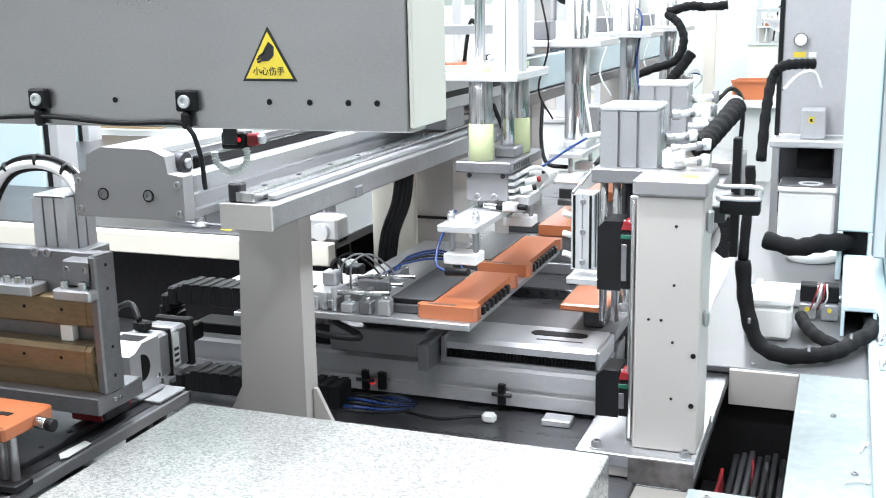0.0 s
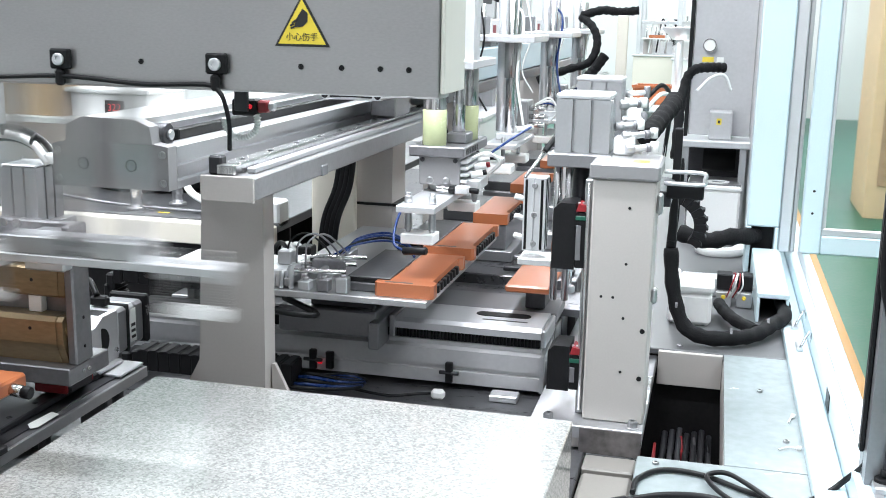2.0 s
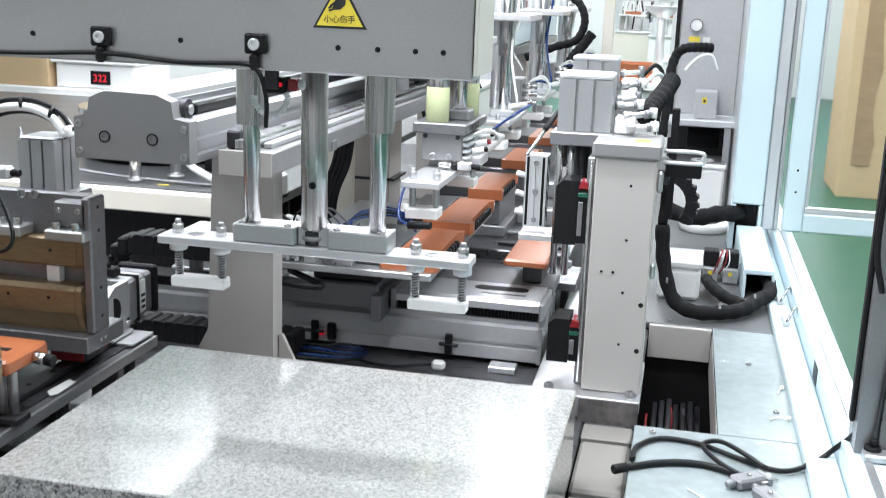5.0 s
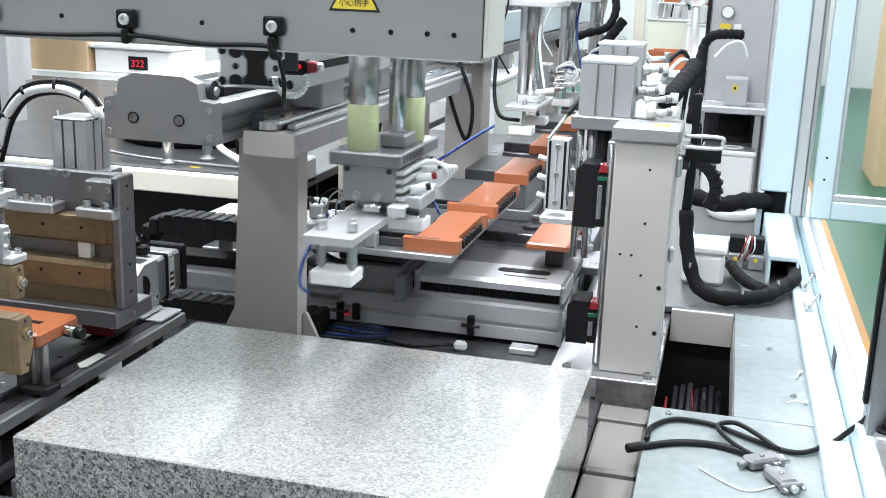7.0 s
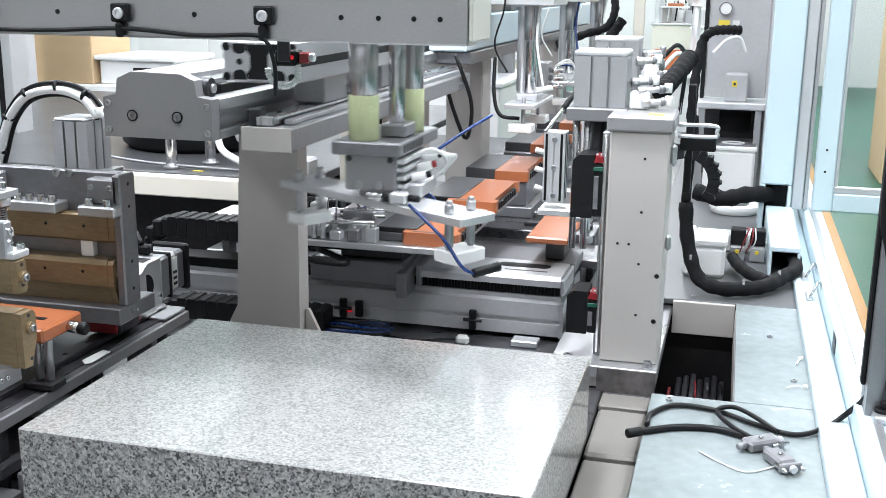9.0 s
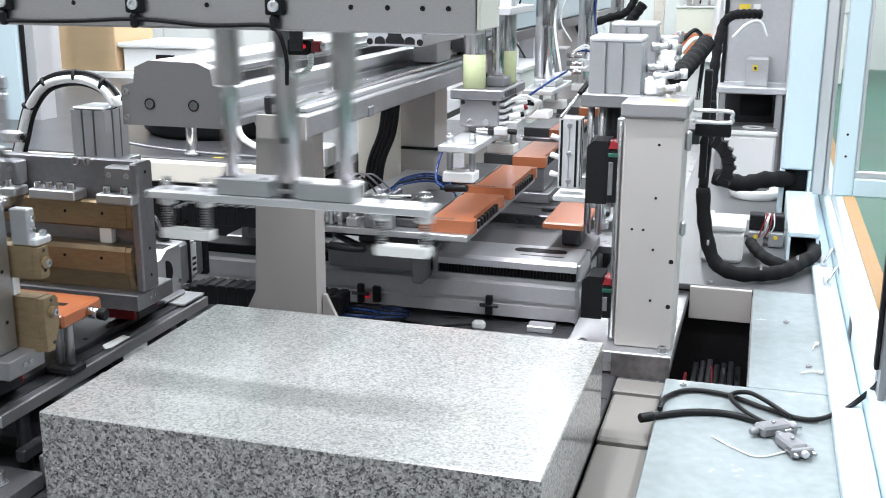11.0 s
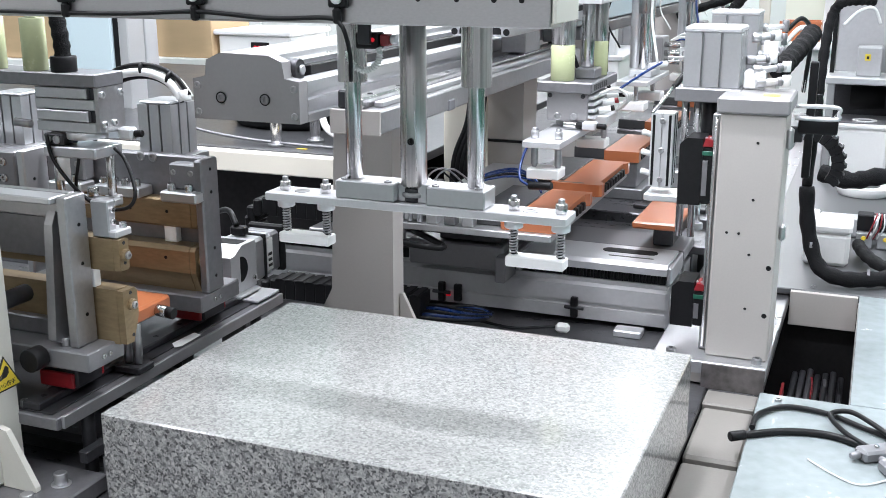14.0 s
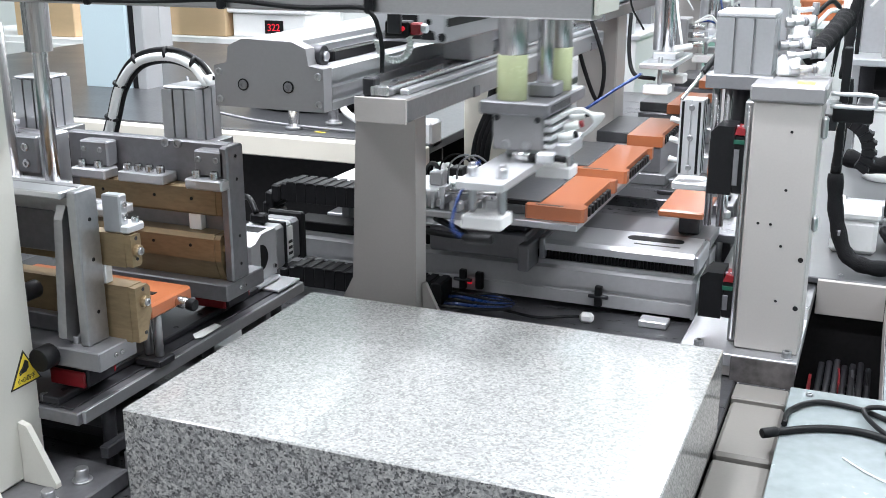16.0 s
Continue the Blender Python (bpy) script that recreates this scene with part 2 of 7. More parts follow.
def cyl(p0, p1, r, n=20, bm=None, c=0.0012, r1=None):
    """A round bar from p0 to p1 with chamfered ends (r1: radius at p1)."""
    bm = bm or bmesh.new()
    p0, p1 = Vector(p0), Vector(p1)
    ax = (p1 - p0).normalized()
    u = ax.orthogonal().normalized()
    w = ax.cross(u)
    r1 = r if r1 is None else r1
    c = min(c, 0.3 * r, 0.3 * r1, 0.3 * (p1 - p0).length)
    rings = []
    for p, rad in ((p0, r - c), (p0 + ax * c, r), (p1 - ax * c, r1), (p1, r1 - c)):
        rings.append([bm.verts.new(p + rad * (math.cos(t) * u + math.sin(t) * w)) for t in [2 * math.pi * i / n for i in range(n)]])
    for a, b in zip(rings, rings[1:]):
        for i in range(n):
            f = bm.faces.new((a[i], a[(i + 1) % n], b[(i + 1) % n], b[i]))
            f.smooth = True
    bm.faces.new(list(reversed(rings[0])))
    bm.faces.new(rings[-1])
    return bm


def ring(p0, p1, r_out, r_in, n=24, bm=None):
    """A round sleeve, open through its middle."""
    bm = bm or bmesh.new()
    p0, p1 = Vector(p0), Vector(p1)
    ax = (p1 - p0).normalized()
    u = ax.orthogonal().normalized()
    w = ax.cross(u)
    loops = [[bm.verts.new(p + rad * (math.cos(t) * u + math.sin(t) * w)) for t in [2 * math.pi * i / n for i in range(n)]]
             for p, rad in ((p0, r_out), (p1, r_out), (p1, r_in), (p0, r_in))]
    for a, b in zip(loops, loops[1:] + loops[:1]):
        for i in range(n):
            bm.faces.new((a[i], a[(i + 1) % n], b[(i + 1) % n], b[i]))
    return bm


def prism(outline, axis, a, b, bm=None):
    """An outline of pairs pushed along an axis from a to b. Pairs: y z for x, x z for y, x y for z."""
    bm = bm or bmesh.new()

    def at(p, d):
        return {"x": (d, p[0], p[1]), "y": (p[0], d, p[1]), "z": (p[0], p[1], d)}[axis]
    lo, hi = [bm.verts.new(at(p, a)) for p in outline], [bm.verts.new(at(p, b)) for p in outline]
    new_faces = [bm.faces.new(lo), bm.faces.new(list(reversed(hi)))]
    k = len(outline)
    for i in range(k):
        new_faces.append(bm.faces.new((lo[i], hi[i], hi[(i + 1) % k], lo[(i + 1) % k])))
    bmesh.ops.recalc_face_normals(bm, faces=new_faces)
    return bm


def tube(points, r, n=8, bm=None, steps=6, wob=0.0):
    """A cable along a smooth curve through the points."""
    bm = bm or bmesh.new()
    p = [Vector(q) for q in points]
    p = [2 * p[0] - p[1]] + p + [2 * p[-1] - p[-2]]
    line = []
    for i in range(1, len(p) - 2):
        for s in range(steps):
            t = s / steps
            line.append(0.5 * (2 * p[i] + (p[i + 1] - p[i - 1]) * t + (2 * p[i - 1] - 5 * p[i] + 4 * p[i + 1] - p[i + 2]) * t * t + (3 * p[i] - p[i - 1] - 3 * p[i + 1] + p[i + 2]) * t ** 3))
    line.append(p[-2])
    u, rings = None, []
    for i, q in enumerate(line):
        d = (line[min(i + 1, len(line) - 1)] - line[max(i - 1, 0)]).normalized()
        u = d.orthogonal().normalized() if u is None else (u - d * u.dot(d)).normalized()
        w = d.cross(u)
        rad = r * (1 + wob * math.sin(i * 1.7))
        rings.append([bm.verts.new(q + rad * (math.cos(t) * u + math.sin(t) * w)) for t in [2 * math.pi * k / n for k in range(n)]])
    for a, b in zip(rings, rings[1:]):
        for k in range(n):
            bm.faces.new((a[k], a[(k + 1) % n], b[(k + 1) % n], b[k])).smooth = True
    bm.faces.new(list(reversed(rings[0])))
    bm.faces.new(rings[-1])
    return bm


SCREWS = {}


def screw(parent, x, y, z, way="z", r=0.005, h=0.005, material=None, name="screw"):
    """A socket-head screw; its mesh is shared by alike screws."""
    material = material or STEEL
    key = (way, r, h, material.name)
    if key not in SCREWS:
        ax = {"z": Vector((0, 0, 1)), "y": Vector((0, -1, 0)), "x": Vector((1, 0, 0))}[way]
        u = ax.orthogonal().normalized()
        w = ax.cross(u)
        bm = bmesh.new()
        loops = []
        for d, rad in ((0, r), (h * 0.8, r), (h, r * 0.85), (h, r * 0.5), (h * 0.3, r * 0.5)):
            loops.append([bm.verts.new(ax * d + rad * (math.cos(t) * u + math.sin(t) * w)) for t in [math.pi * i / 6 for i in range(12)]])
        for a, b in zip(loops, loops[1:]):
            for i in range(12):
                bm.faces.new((a[i], a[(i + 1) % 12], b[(i + 1) % 12], b[i]))
        bm.faces.new(loops[-1])
        me = bpy.data.meshes.new("screw")
        bm.to_mesh(me)
        bm.free()
        me.materials.append(material)
        SCREWS[key] = me
    ob = new(name, SCREWS[key])
    ob.parent = parent
    ob.location = Vector((x, y, z)) - ORG[parent]
    ORG[ob] = Vector((x, y, z))
    return ob


def hole(parent, x, y, z, way="y", r=0.003):
    """A drilled hole: a dark sunk disc with a rim."""
    return screw(parent, x, y, z, way, r, 0.0008, BLACK, "drilled_hole")


def slotted(x0, x1, y0, y1, z0, z1, slots=2, depth=0.006, bm=None):
    """An upright aluminium body with grooves down its faces."""
    xs, ys = (x1 - x0), (y1 - y0)
    pts = []

    def side(p, q, nx, ny):
        pts.append(p)
        for k in range(slots):
            f = (k + 1) / (slots + 1)
            w = 0.028
            for g, dd in ((f - w, 0), (f - w, 1), (f + w, 1), (f + w, 0)):
                pts.append((p[0] + (q[0] - p[0]) * g + nx * depth * dd, p[1] + (q[1] - p[1]) * g + ny * depth * dd))
    side((x0, y0), (x1, y0), 0, 1)
    side((x1, y0), (x1, y1), -1, 0)
    side((x1, y1), (x0, y1), 0, -1)
    side((x0, y1), (x0, y0), 1, 0)
    return prism(pts, "z", z0, z1, bm)


def triangle_sign(parent, x, y, z, size):
    """Yellow warning triangle facing -y: black border, yellow field, a plain hand shape, the printed words."""
    h = size * 0.87

    def tri(s, dz, d):
        return prism([(x - s / 2, z + dz), (x + s / 2, z + dz), (x, z + dz + s * 0.87)], "y", y - d, y)
    rim = part("warning_sign", tri(size, 0, 0.0012), INK, parent, "black-bordered yellow warning triangle")
    part("sign_field", tri(size * 0.86, h * 0.05, 0.0018), YELLOW, rim)
    k = size / 0.063
    part("hand_pictogram", prism([(x - 0.007 * k, z + 0.028 * k), (x + 0.001 * k, z + 0.040 * k), (x + 0.007 * k, z + 0.035 * k), (x + 0.0065 * k, z + 0.026 * k), (x + 0.001 * k, z + 0.021 * k), (x - 0.009 * k, z + 0.02 * k)], "y", y - 0.0023, y - 0.0017), INK, rim)
    cu = bpy.data.curves.new("writing", "FONT")
    cu.body, cu.size, cu.align_x, cu.extrude = "小心伤手", 0.0092 * k, "CENTER", 0.0002
    tmp = bpy.data.objects.new("writing", cu)
    me = bpy.data.meshes.new_from_object(tmp)
    bpy.data.objects.remove(tmp)
    me.materials.clear()
    me.materials.append(INK)
    w = new("writing", me)
    w.parent = rim
    w.matrix_basis = pose(x - ORG[rim].x, y - 0.0021 - ORG[rim].y, z + 0.0070 * k - ORG[rim].z, 90)
    for fx, fz, a in ((-0.004, 0.030, 0), (-0.007, 0.0275, 1), (-0.009, 0.024, 2), (-0.0085, 0.0205, 3)):
        part("finger_mark", cyl((x + fx * k, y - 0.002, z + fz * k), (x + (fx - 0.004) * k, y - 0.002, z + (fz - 0.004 + 0.001 * a) * k), 0.0011 * k, 8), INK, rim)
    return rim

# ---------------------------------------------------------------- the hall
solid("floor", box(-9, 7, -4, 17, -0.1, 0.0, 0), GREEN, "glossy green epoxy factory floor", "floor", kind="structure")
solid("wall_north", box(-9, 7, 17, 17.2, 0, 4.2, 0), WALL, "white painted hall wall", "wall", kind="structure")
# Added out of view: hides the green floor from the rods, bounces light.
solid("bounce_wall_south", box(-9, 7, -2.2, -2, 0, 4.2, 0), BOUNCEWALL, "unseen grey wall added to shape front light and reflections", "wall", kind="structure")
solid("wall_west", box(-9.2, -9, -4, 17, 0, 4.2, 0), WALL, "white painted hall wall", "wall", kind="structure")
solid("wall_east", box(7, 7.2, -4, 17, 0, 4.2, 0), WALL, "white painted hall wall", "wall", kind="structure")
solid("ceiling", box(-9.2, 7.2, -4.2, 17.2, 4.2, 4.3, 0), WALL, "white hall ceiling", "ceiling", kind="structure")
solid("floor_line", box(0.50, 0.575, -3, 14, 0.0, 0.003, 0), LINE, "yellow painted aisle line on the green floor", "floor line", kind="structure")


# ---------------------------------------------------------------- machine base
def machine_base():
    m = thing("machine_base", -0.8, 3.0, 0.0, "long grey-topped machine bench with pale deck on its flank", "machine base")
    part("table_plate", box(-3.0, -0.30, 0.2, 5.3, 0.63, 0.65, 0.003), TABLE, m, "brushed dark steel table plate")
    part("table_strip", box(-0.2995, -0.2, 1.79, 5.3, 0.63, 0.65, 0.003), TABLE, m)
    # Bench body in the same near-black: shade under the plate, in its colour.
    part("body", box(-2.95, -0.31, 0.3, 5.2, 0.05, 0.63, 0.003), PIT_SHADE, m)
    d = part("deck", box(-0.2, 0.10, -0.3, 1.755, 0.655, 0.67, 0.002), DECK, m, "pale glossy deck sheet with scuffs")
    part("deck_side", box(-0.045, 0.10, 1.757, 2.43, 0.655, 0.67, 0.001), DECK, d)
    part("deck_back", box(-0.3, 0.10, 2.432, 5.3, 0.655, 0.67, 0.002), REARDECK, d, "grey stainless rear deck")
    part("opening_lip", box(-0.198, -0.047, 2.415, 2.430, 0.585, 0.668, 0.001), BEIGE, m)
    part("opening_lip", box(-0.046, -0.036, 1.76, 2.43, 0.56, 0.654, 0.001), BEIGE, m)
    # Added sheet closes off the hall; its black stands for the pit's shade.
    part("pit_shade_back", box(-0.25, 0.18, 2.436, 2.446, 0.06, 0.6545, 0.001), PIT_SHADE, m)
    part("pit_floor", box(-0.25, 0.18, 1.5, 2.6, 0.36, 0.38, 0.001), PIT_SHADE, m)
    part("side_panel", box(0.185, 0.20, -0.3, 5.3, 0.05, 0.655, 0.002), BEIGE, m)
    for i in range(4):
        for j in range(3):
            part("terminal_block", box(-0.16 + j * 0.036, -0.128 + j * 0.036, 1.84 + i * 0.1, 1.92 + i * 0.1, 0.382, 0.44 + 0.012 * ((i + j) % 3), 0.003), BLACK, m)
    for k in range(3):
        part("pit_rail", box(-0.17 + 0.045 * k, -0.145 + 0.045 * k, 1.80, 2.40, 0.3802, 0.395, 0.001), ALU_DULL, m)
        part("pit_wire", tube([(-0.17 + 0.03 * k, 1.86, 0.45), (-0.15 + 0.03 * k, 1.98, 0.50), (-0.12 + 0.03 * k, 2.12, 0.46), (-0.13 + 0.03 * k, 2.3, 0.50)], 0.004, 6), (RED, SLATE, RUBBER)[k], m)
    part("red_strip", box(-0.188, -0.182, 1.95, 2.2, 0.40, 0.52, 0.001), RED, m)
    for yy in (1.95, 2.05, 2.15, 2.25):
        part("pit_cable", tube([(-0.19, yy, 0.42), (-0.12, yy + 0.03, 0.47), (-0.06, yy - 0.02, 0.42)], 0.007), RUBBER, m)
    # raised beige curb and sill of the guard frame
    s = part("sill", box(0.155, 0.215, -0.3, 5.3, 0.655, 0.735, 0.004), BLUEPAINT, m, "pale blue frame sill")
    part("sill_step", box(0.10, 0.153, -0.3, 5.3, 0.655, 0.690, 0.003), BLUEPAINT, s)
    part("sill_groove", box(0.176, 0.190, -0.3, 5.3, 0.7355, 0.739, 0.0005), ALU, s)
    dc = part("duct_cover", box(0.036, 0.118, 2.745, 3.33, 0.736, 0.752, 0.003), BLUEPAINT, m, "pale blue cable duct cover")
    part("duct_wall", box(0.036, 0.044, 2.745, 3.33, 0.671, 0.7355, 0.001), BLUEPAINT, dc)
    part("duct_wall", box(0.110, 0.118, 2.745, 3.33, 0.6905, 0.7355, 0.001), BLUEPAINT, dc)
    part("bench_riser", box(-0.297, -0.203, 1.00, 1.50, 0.30, 0.632, 0.004), TAUPE, m)
    part("bench_riser", box(-0.297, -0.203, 1.506, 1.72, 0.30, 0.641, 0.006), TAUPE, m)
    part("bench_ledge", box(-0.2985, -0.203, 1.722, 1.789, 0.30, 0.647, 0.003), TAUPE, m)
    for (x, y) in ((-0.165, 1.725), (0.03, 2.18), (-0.15, 2.46), (0.07, 1.9)):
        screw(m, x, y, 0.67, "z", 0.006, 0.005)
    for (x, y) in ((0.128, 2.66), (0.128, 2.47)):
        l = part("latch", box(x - 0.008, x + 0.008, y - 0.03, y + 0.03, 0.69, 0.70, 0.002), ALU, m, "small bright latch")
        part("latch_hook", tube([(x, y - 0.03, 0.70), (x + 0.02, y - 0.01, 0.735), (x + 0.03, y + 0.02, 0.70)], 0.003, 6), CHROME, l)
    part("hinge", box(0.1535, 0.1545, 2.02, 2.08, 0.692, 0.73, 0.0003), BLACK, m, "black hinge leaf")
    for k in range(7):
        part("ribbed_duct", box(-0.175 + 0.017 * k, -0.162 + 0.017 * k, 1.80, 2.36, 0.45, 0.49 + 0.006 * (k % 3), 0.003), DARKSTEEL, m)
    return m


machine_base()


# ---------------------------------------------------------------- granite block
def granite():
    bm = box(-1.056, -0.297, 0.994, 1.548, 0.651, 0.804, 0.0022)
    ob = solid("granite_block", bm, GRANITE, "polished grey speckled granite surface block on the bench", "granite block")
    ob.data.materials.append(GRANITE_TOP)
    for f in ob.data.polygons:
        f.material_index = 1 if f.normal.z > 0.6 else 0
    return ob


granite()


# ---------------------------------------------------------------- front gantry with warning plate
def front_gantry():
    g = thing("gantry_beam", -1.3, 1.08, 1.366, "satin grey steel gantry beam with a warning triangle", "gantry beam")
    part("front_plate", box(-2.6, -0.392, 0.990, 1.002, 1.368, 1.80, 0.0012), PLATE, g, "satin steel cover plate")
    part("end_plate", box(-0.391, -0.386, 0.992, 1.085, 1.372, 1.80, 0.001), IVORY, g, "ivory painted end plate")
    part("beam_core", box(-2.6, -0.393, 1.004, 1.103, 1.385, 1.79, 0.002), ALU_DULL, g)
    part("bottom_lip", box(-2.6, -0.394, 1.003, 1.045, 1.366, 1.378, 0.001), ALU, g)
    part("rear_rail", box(-2.6, -0.42, 1.104, 1.120, 1.40, 1.43, 0.001), STEEL, g)
    part("rear_rail", box(-2.6, -0.42, 1.104, 1.120, 1.60, 1.63, 0.001), STEEL, g)
    triangle_sign(g, -0.546, 0.990, 1.4185, 0.064)
    for x in (-0.936, -0.742, -0.548, -0.501, -0.457, -0.425, -1.13, -1.32):
        hole(g, x, 0.9898, 1.397, "y", 0.0032)
    cable = part("cable", tube([(-2.2, 0.984, 1.378), (-1.3, 0.984, 1.374), (-0.98, 0.984, 1.373), (-0.843, 0.983, 1.378), (-0.74, 0.984, 1.372), (-0.66, 0.983, 1.374), (-0.642, 0.982, 1.366), (-0.636, 0.984, 1.350), (-0.634, 0.988, 1.330), (-0.637, 0.994, 1.312), (-0.640, 1.0, 1.300)], 0.0028), RUBBER, g, "thin black cable")
    for x in (-1.04, -0.842, -0.646):
        c = part("cable_clip", box(x - 0.0125, x + 0.0125, 0.980, 0.9895, 1.386, 1.409, 0.002), BLACK, g)
        part("clip_loop", box(x - 0.007, x + 0.004, 0.979, 0.9895, 1.367, 1.386, 0.003), BLACK, c)
        screw(c, x, 0.980, 1.397, "y", 0.0072, 0.003, ALU_WHITE)
    s = part("sensor", box(-0.697, -0.664, 1.128, 1.150, 1.326, 1.347, 0.002), BLACK, g, "black light sensor with red indicator")
    part("sensor_bracket", box(-0.69, -0.672, 1.121, 1.1275, 1.332, 1.40, 0.001), DARKSTEEL, s)
    part("sensor_lens", box(-0.6635, -0.650, 1.131, 1.147, 1.330, 1.345, 0.002), RED, s)
    part("indicator", cyl((-0.671, 1.1275, 1.338), (-0.671, 1.1255, 1.338), 0.003, 10), LED_RED, s)
    part("lens_cap", cyl((-0.650, 1.139, 1.338), (-0.642, 1.139, 1.338), 0.006, 12), ALU_WHITE, s)
    loop = []
    for k in range(15):
        a = math.pi * (0.95 + k * 0.085)
        loop.append((-0.685 + 0.022 * math.cos(a), 1.128 + 0.004 * k / 14, 1.319 + 0.021 * math.sin(a)))
    part("corrugated_tube", tube(loop, 0.0042, 8, wob=0.28), CLEARWHITE, s, "white corrugated tube")
    return g


front_gantry()


# ---------------------------------------------------------------- transfer carriage on the front gantry
def sprung_pad(parent, x0, x1, y, z, drop, r=0.0055):
    """A white pad under a plate, hung on two spring bolts."""
    p = part("pad", box(x0, x1, y - 0.013, y + 0.013, z - drop - 0.016, z - drop, 0.002), WHITE, parent, "white pad on spring bolts")
    for x in (x0 + 0.0085, x1 - 0.0085):
        part("spring_bolt", cyl((x, y, z - drop), (x, y, z + 0.010), 0.0042, 10), DARKSTEEL, p)
        part("plate_bush", cyl((x, y, z - 0.013), (x, y, z - 0.0003), 0.0135, 18), ALU_WHITE, p)
        part("bolt_head", cyl((x, y, z + 0.0125), (x, y, z + 0.027), r * 1.55, 16), CHROME, p)
        part("bolt_tip", cyl((x, y, z + 0.027), (x, y, z + 0.034), r * 0.85, 12), STEEL, p)
        b = bmesh.new()
        n = 72
        tube([(x + 0.0058 * math.cos(k * 0.785), y + 0.0058 * math.sin(k * 0.785), z - drop + 0.001 + k * (drop - 0.015) / n) for k in range(n + 1)], 0.0014, 4, b, 1)
        part("spring", b, STEEL, p)
    return p


AX, AY, AZ = -0.667, 1.25, 1.085


def transfer_carriage():
    c = thing("transfer_carriage", AX, AY, 1.40, "aluminium transfer carriage with a chrome-rod lifting plate and clamp head", "transfer carriage")
    part("carriage_plate", box(-1.5, -0.53, 1.122, 1.140, 1.39, 1.72, 0.002), ALU_DULL, c)
    part("mount_block", box(-0.80, -0.535, 1.141, 1.30, 1.42, 1.46, 0.002), ALU, c)
    for dx in (-0.0955, 0.0955):
        part("guide_sleeve", ring((AX + dx, AY, 1.268), (AX + dx, AY, 1.42), 0.0215, 0.0125, 28), TURNED, c, "turned steel guide sleeve")
    part("sleeve_flange", box(AX + 0.028, AX + 0.122, AY - 0.03, AY + 0.03, 1.352, 1.372, 0.002), ALU_DULL, c)
    part("cylinder_stem", cyl((AX, AY, 1.30), (AX, AY, 1.45), 0.0135, 24), CHROME, c)
    # lifting plate: slides up and down
    lift = part("lifting_plate", box(AX - 0.236, AX + 0.236, AY - 0.026, AY + 0.026, AZ, AZ + 0.0125, 0.0015), ALU_WHITE, c, "bright aluminium lifting plate", (AX, AY, AZ))
    part("cross_block", box(AX - 0.117, AX - 0.022, AY - 0.024, AY + 0.024, AZ + 0.0127, AZ + 0.040, 0.002), ALU, lift)
    part("cross_block", box(AX + 0.028, AX + 0.117, AY - 0.024, AY + 0.024, AZ + 0.0127, AZ + 0.040, 0.002), ALU, lift)
    part("block_bridge", box(AX - 0.0215, AX + 0.0275, AY - 0.010, AY + 0.024, AZ + 0.0127, AZ + 0.040, 0.001), ALU, lift)
    part("barrel_neck", cyl((AX, AY, AZ + 0.0127), (AX, AY, AZ + 0.0335), 0.0145, 24), DARKSTEEL, lift)
    part("barrel_flange", cyl((AX, AY, AZ + 0.020), (AX, AY, AZ + 0.027), 0.0178, 28), STEEL, lift)
    for dx in (-0.0955, 0.0955):
        part("guide_rod", cyl((AX + dx, AY, AZ + 0.04), (AX + dx, AY, AZ + 0.40), 0.0122, 28), CHROME, lift, "polished chrome guide rod")
    part("cylinder_barrel", cyl((AX, AY, AZ + 0.034), (AX, AY, AZ + 0.300), 0.0192, 32, c=0.004), TURNED, lift, "polished steel cylinder barrel")
    screw(lift, AX + 0.004, AY - 0.0185, AZ + 0.103, "y", 0.0052, 0.003, BLACK)
    for x0 in (AX - 0.2225, AX + 0.1445):
        sprung_pad(lift, x0, x0 + 0.086, AY, AZ, 0.052)
    for dx, dy in ((-0.105, -0.015), (-0.035, -0.015), (0.04, -0.015), (0.105, -0.015)):
        screw(lift, AX + dx, AY + dy, AZ + 0.040, "z", 0.0055, 0.003, STEEL)
    for dx in (-0.185, 0.178):
        screw(lift, AX + dx, AY, AZ + 0.0126, "z", 0.012, 0.001, STEEL, "plate_bore")
    # clamp head over the side station
    bx, bz = AX - 0.685, 1.262
    head = part("clamp_head", box(bx - 0.145, bx + 0.145, AY - 0.022, AY + 0.05, bz - 0.022, bz, 0.002), SLATE, c, "grey clamp head with urethane bushings", (bx, AY, bz))
    for k in range(4):
        part("fin_plate", box(bx + 0.02 - 0.004 * (k % 2), bx + 0.124 + 0.012 * (k % 2), AY - 0.02 + 0.003 * (k % 2), AY + 0.046, bz - 0.0405 - k * 0.0185, bz - 0.0235 - k * 0.0185, 0.0012), ALU, head)
    part("fin_core", box(bx + 0.03, bx + 0.137, AY - 0.012, AY + 0.046, bz - 0.096, bz - 0.0228, 0.001), DARKSTEEL, head)
    part("side_cheek", prism([(AY - 0.018, bz - 0.0225), (AY - 0.018, bz - 0.094), (AY + 0.03, bz - 0.098), (AY + 0.046, bz - 0.085), (AY + 0.046, bz - 0.0225)], "x", bx + 0.138, bx + 0.145), STEEL, head, "steel side cheek")
    for y, z in ((AY - 0.008, 0.034), (AY + 0.038, 0.034), (AY - 0.006, 0.082), (AY + 0.018, 0.082)):
        screw(head, bx + 0.145, y, bz - z, "x", 0.006, 0.004, ALU)
    part("turn_disc", cyl((bx + 0.095, AY + 0.01, bz - 0.108), (bx + 0.095, AY + 0.01, bz - 0.0965), 0.034, 28), ALU_WHITE, head)
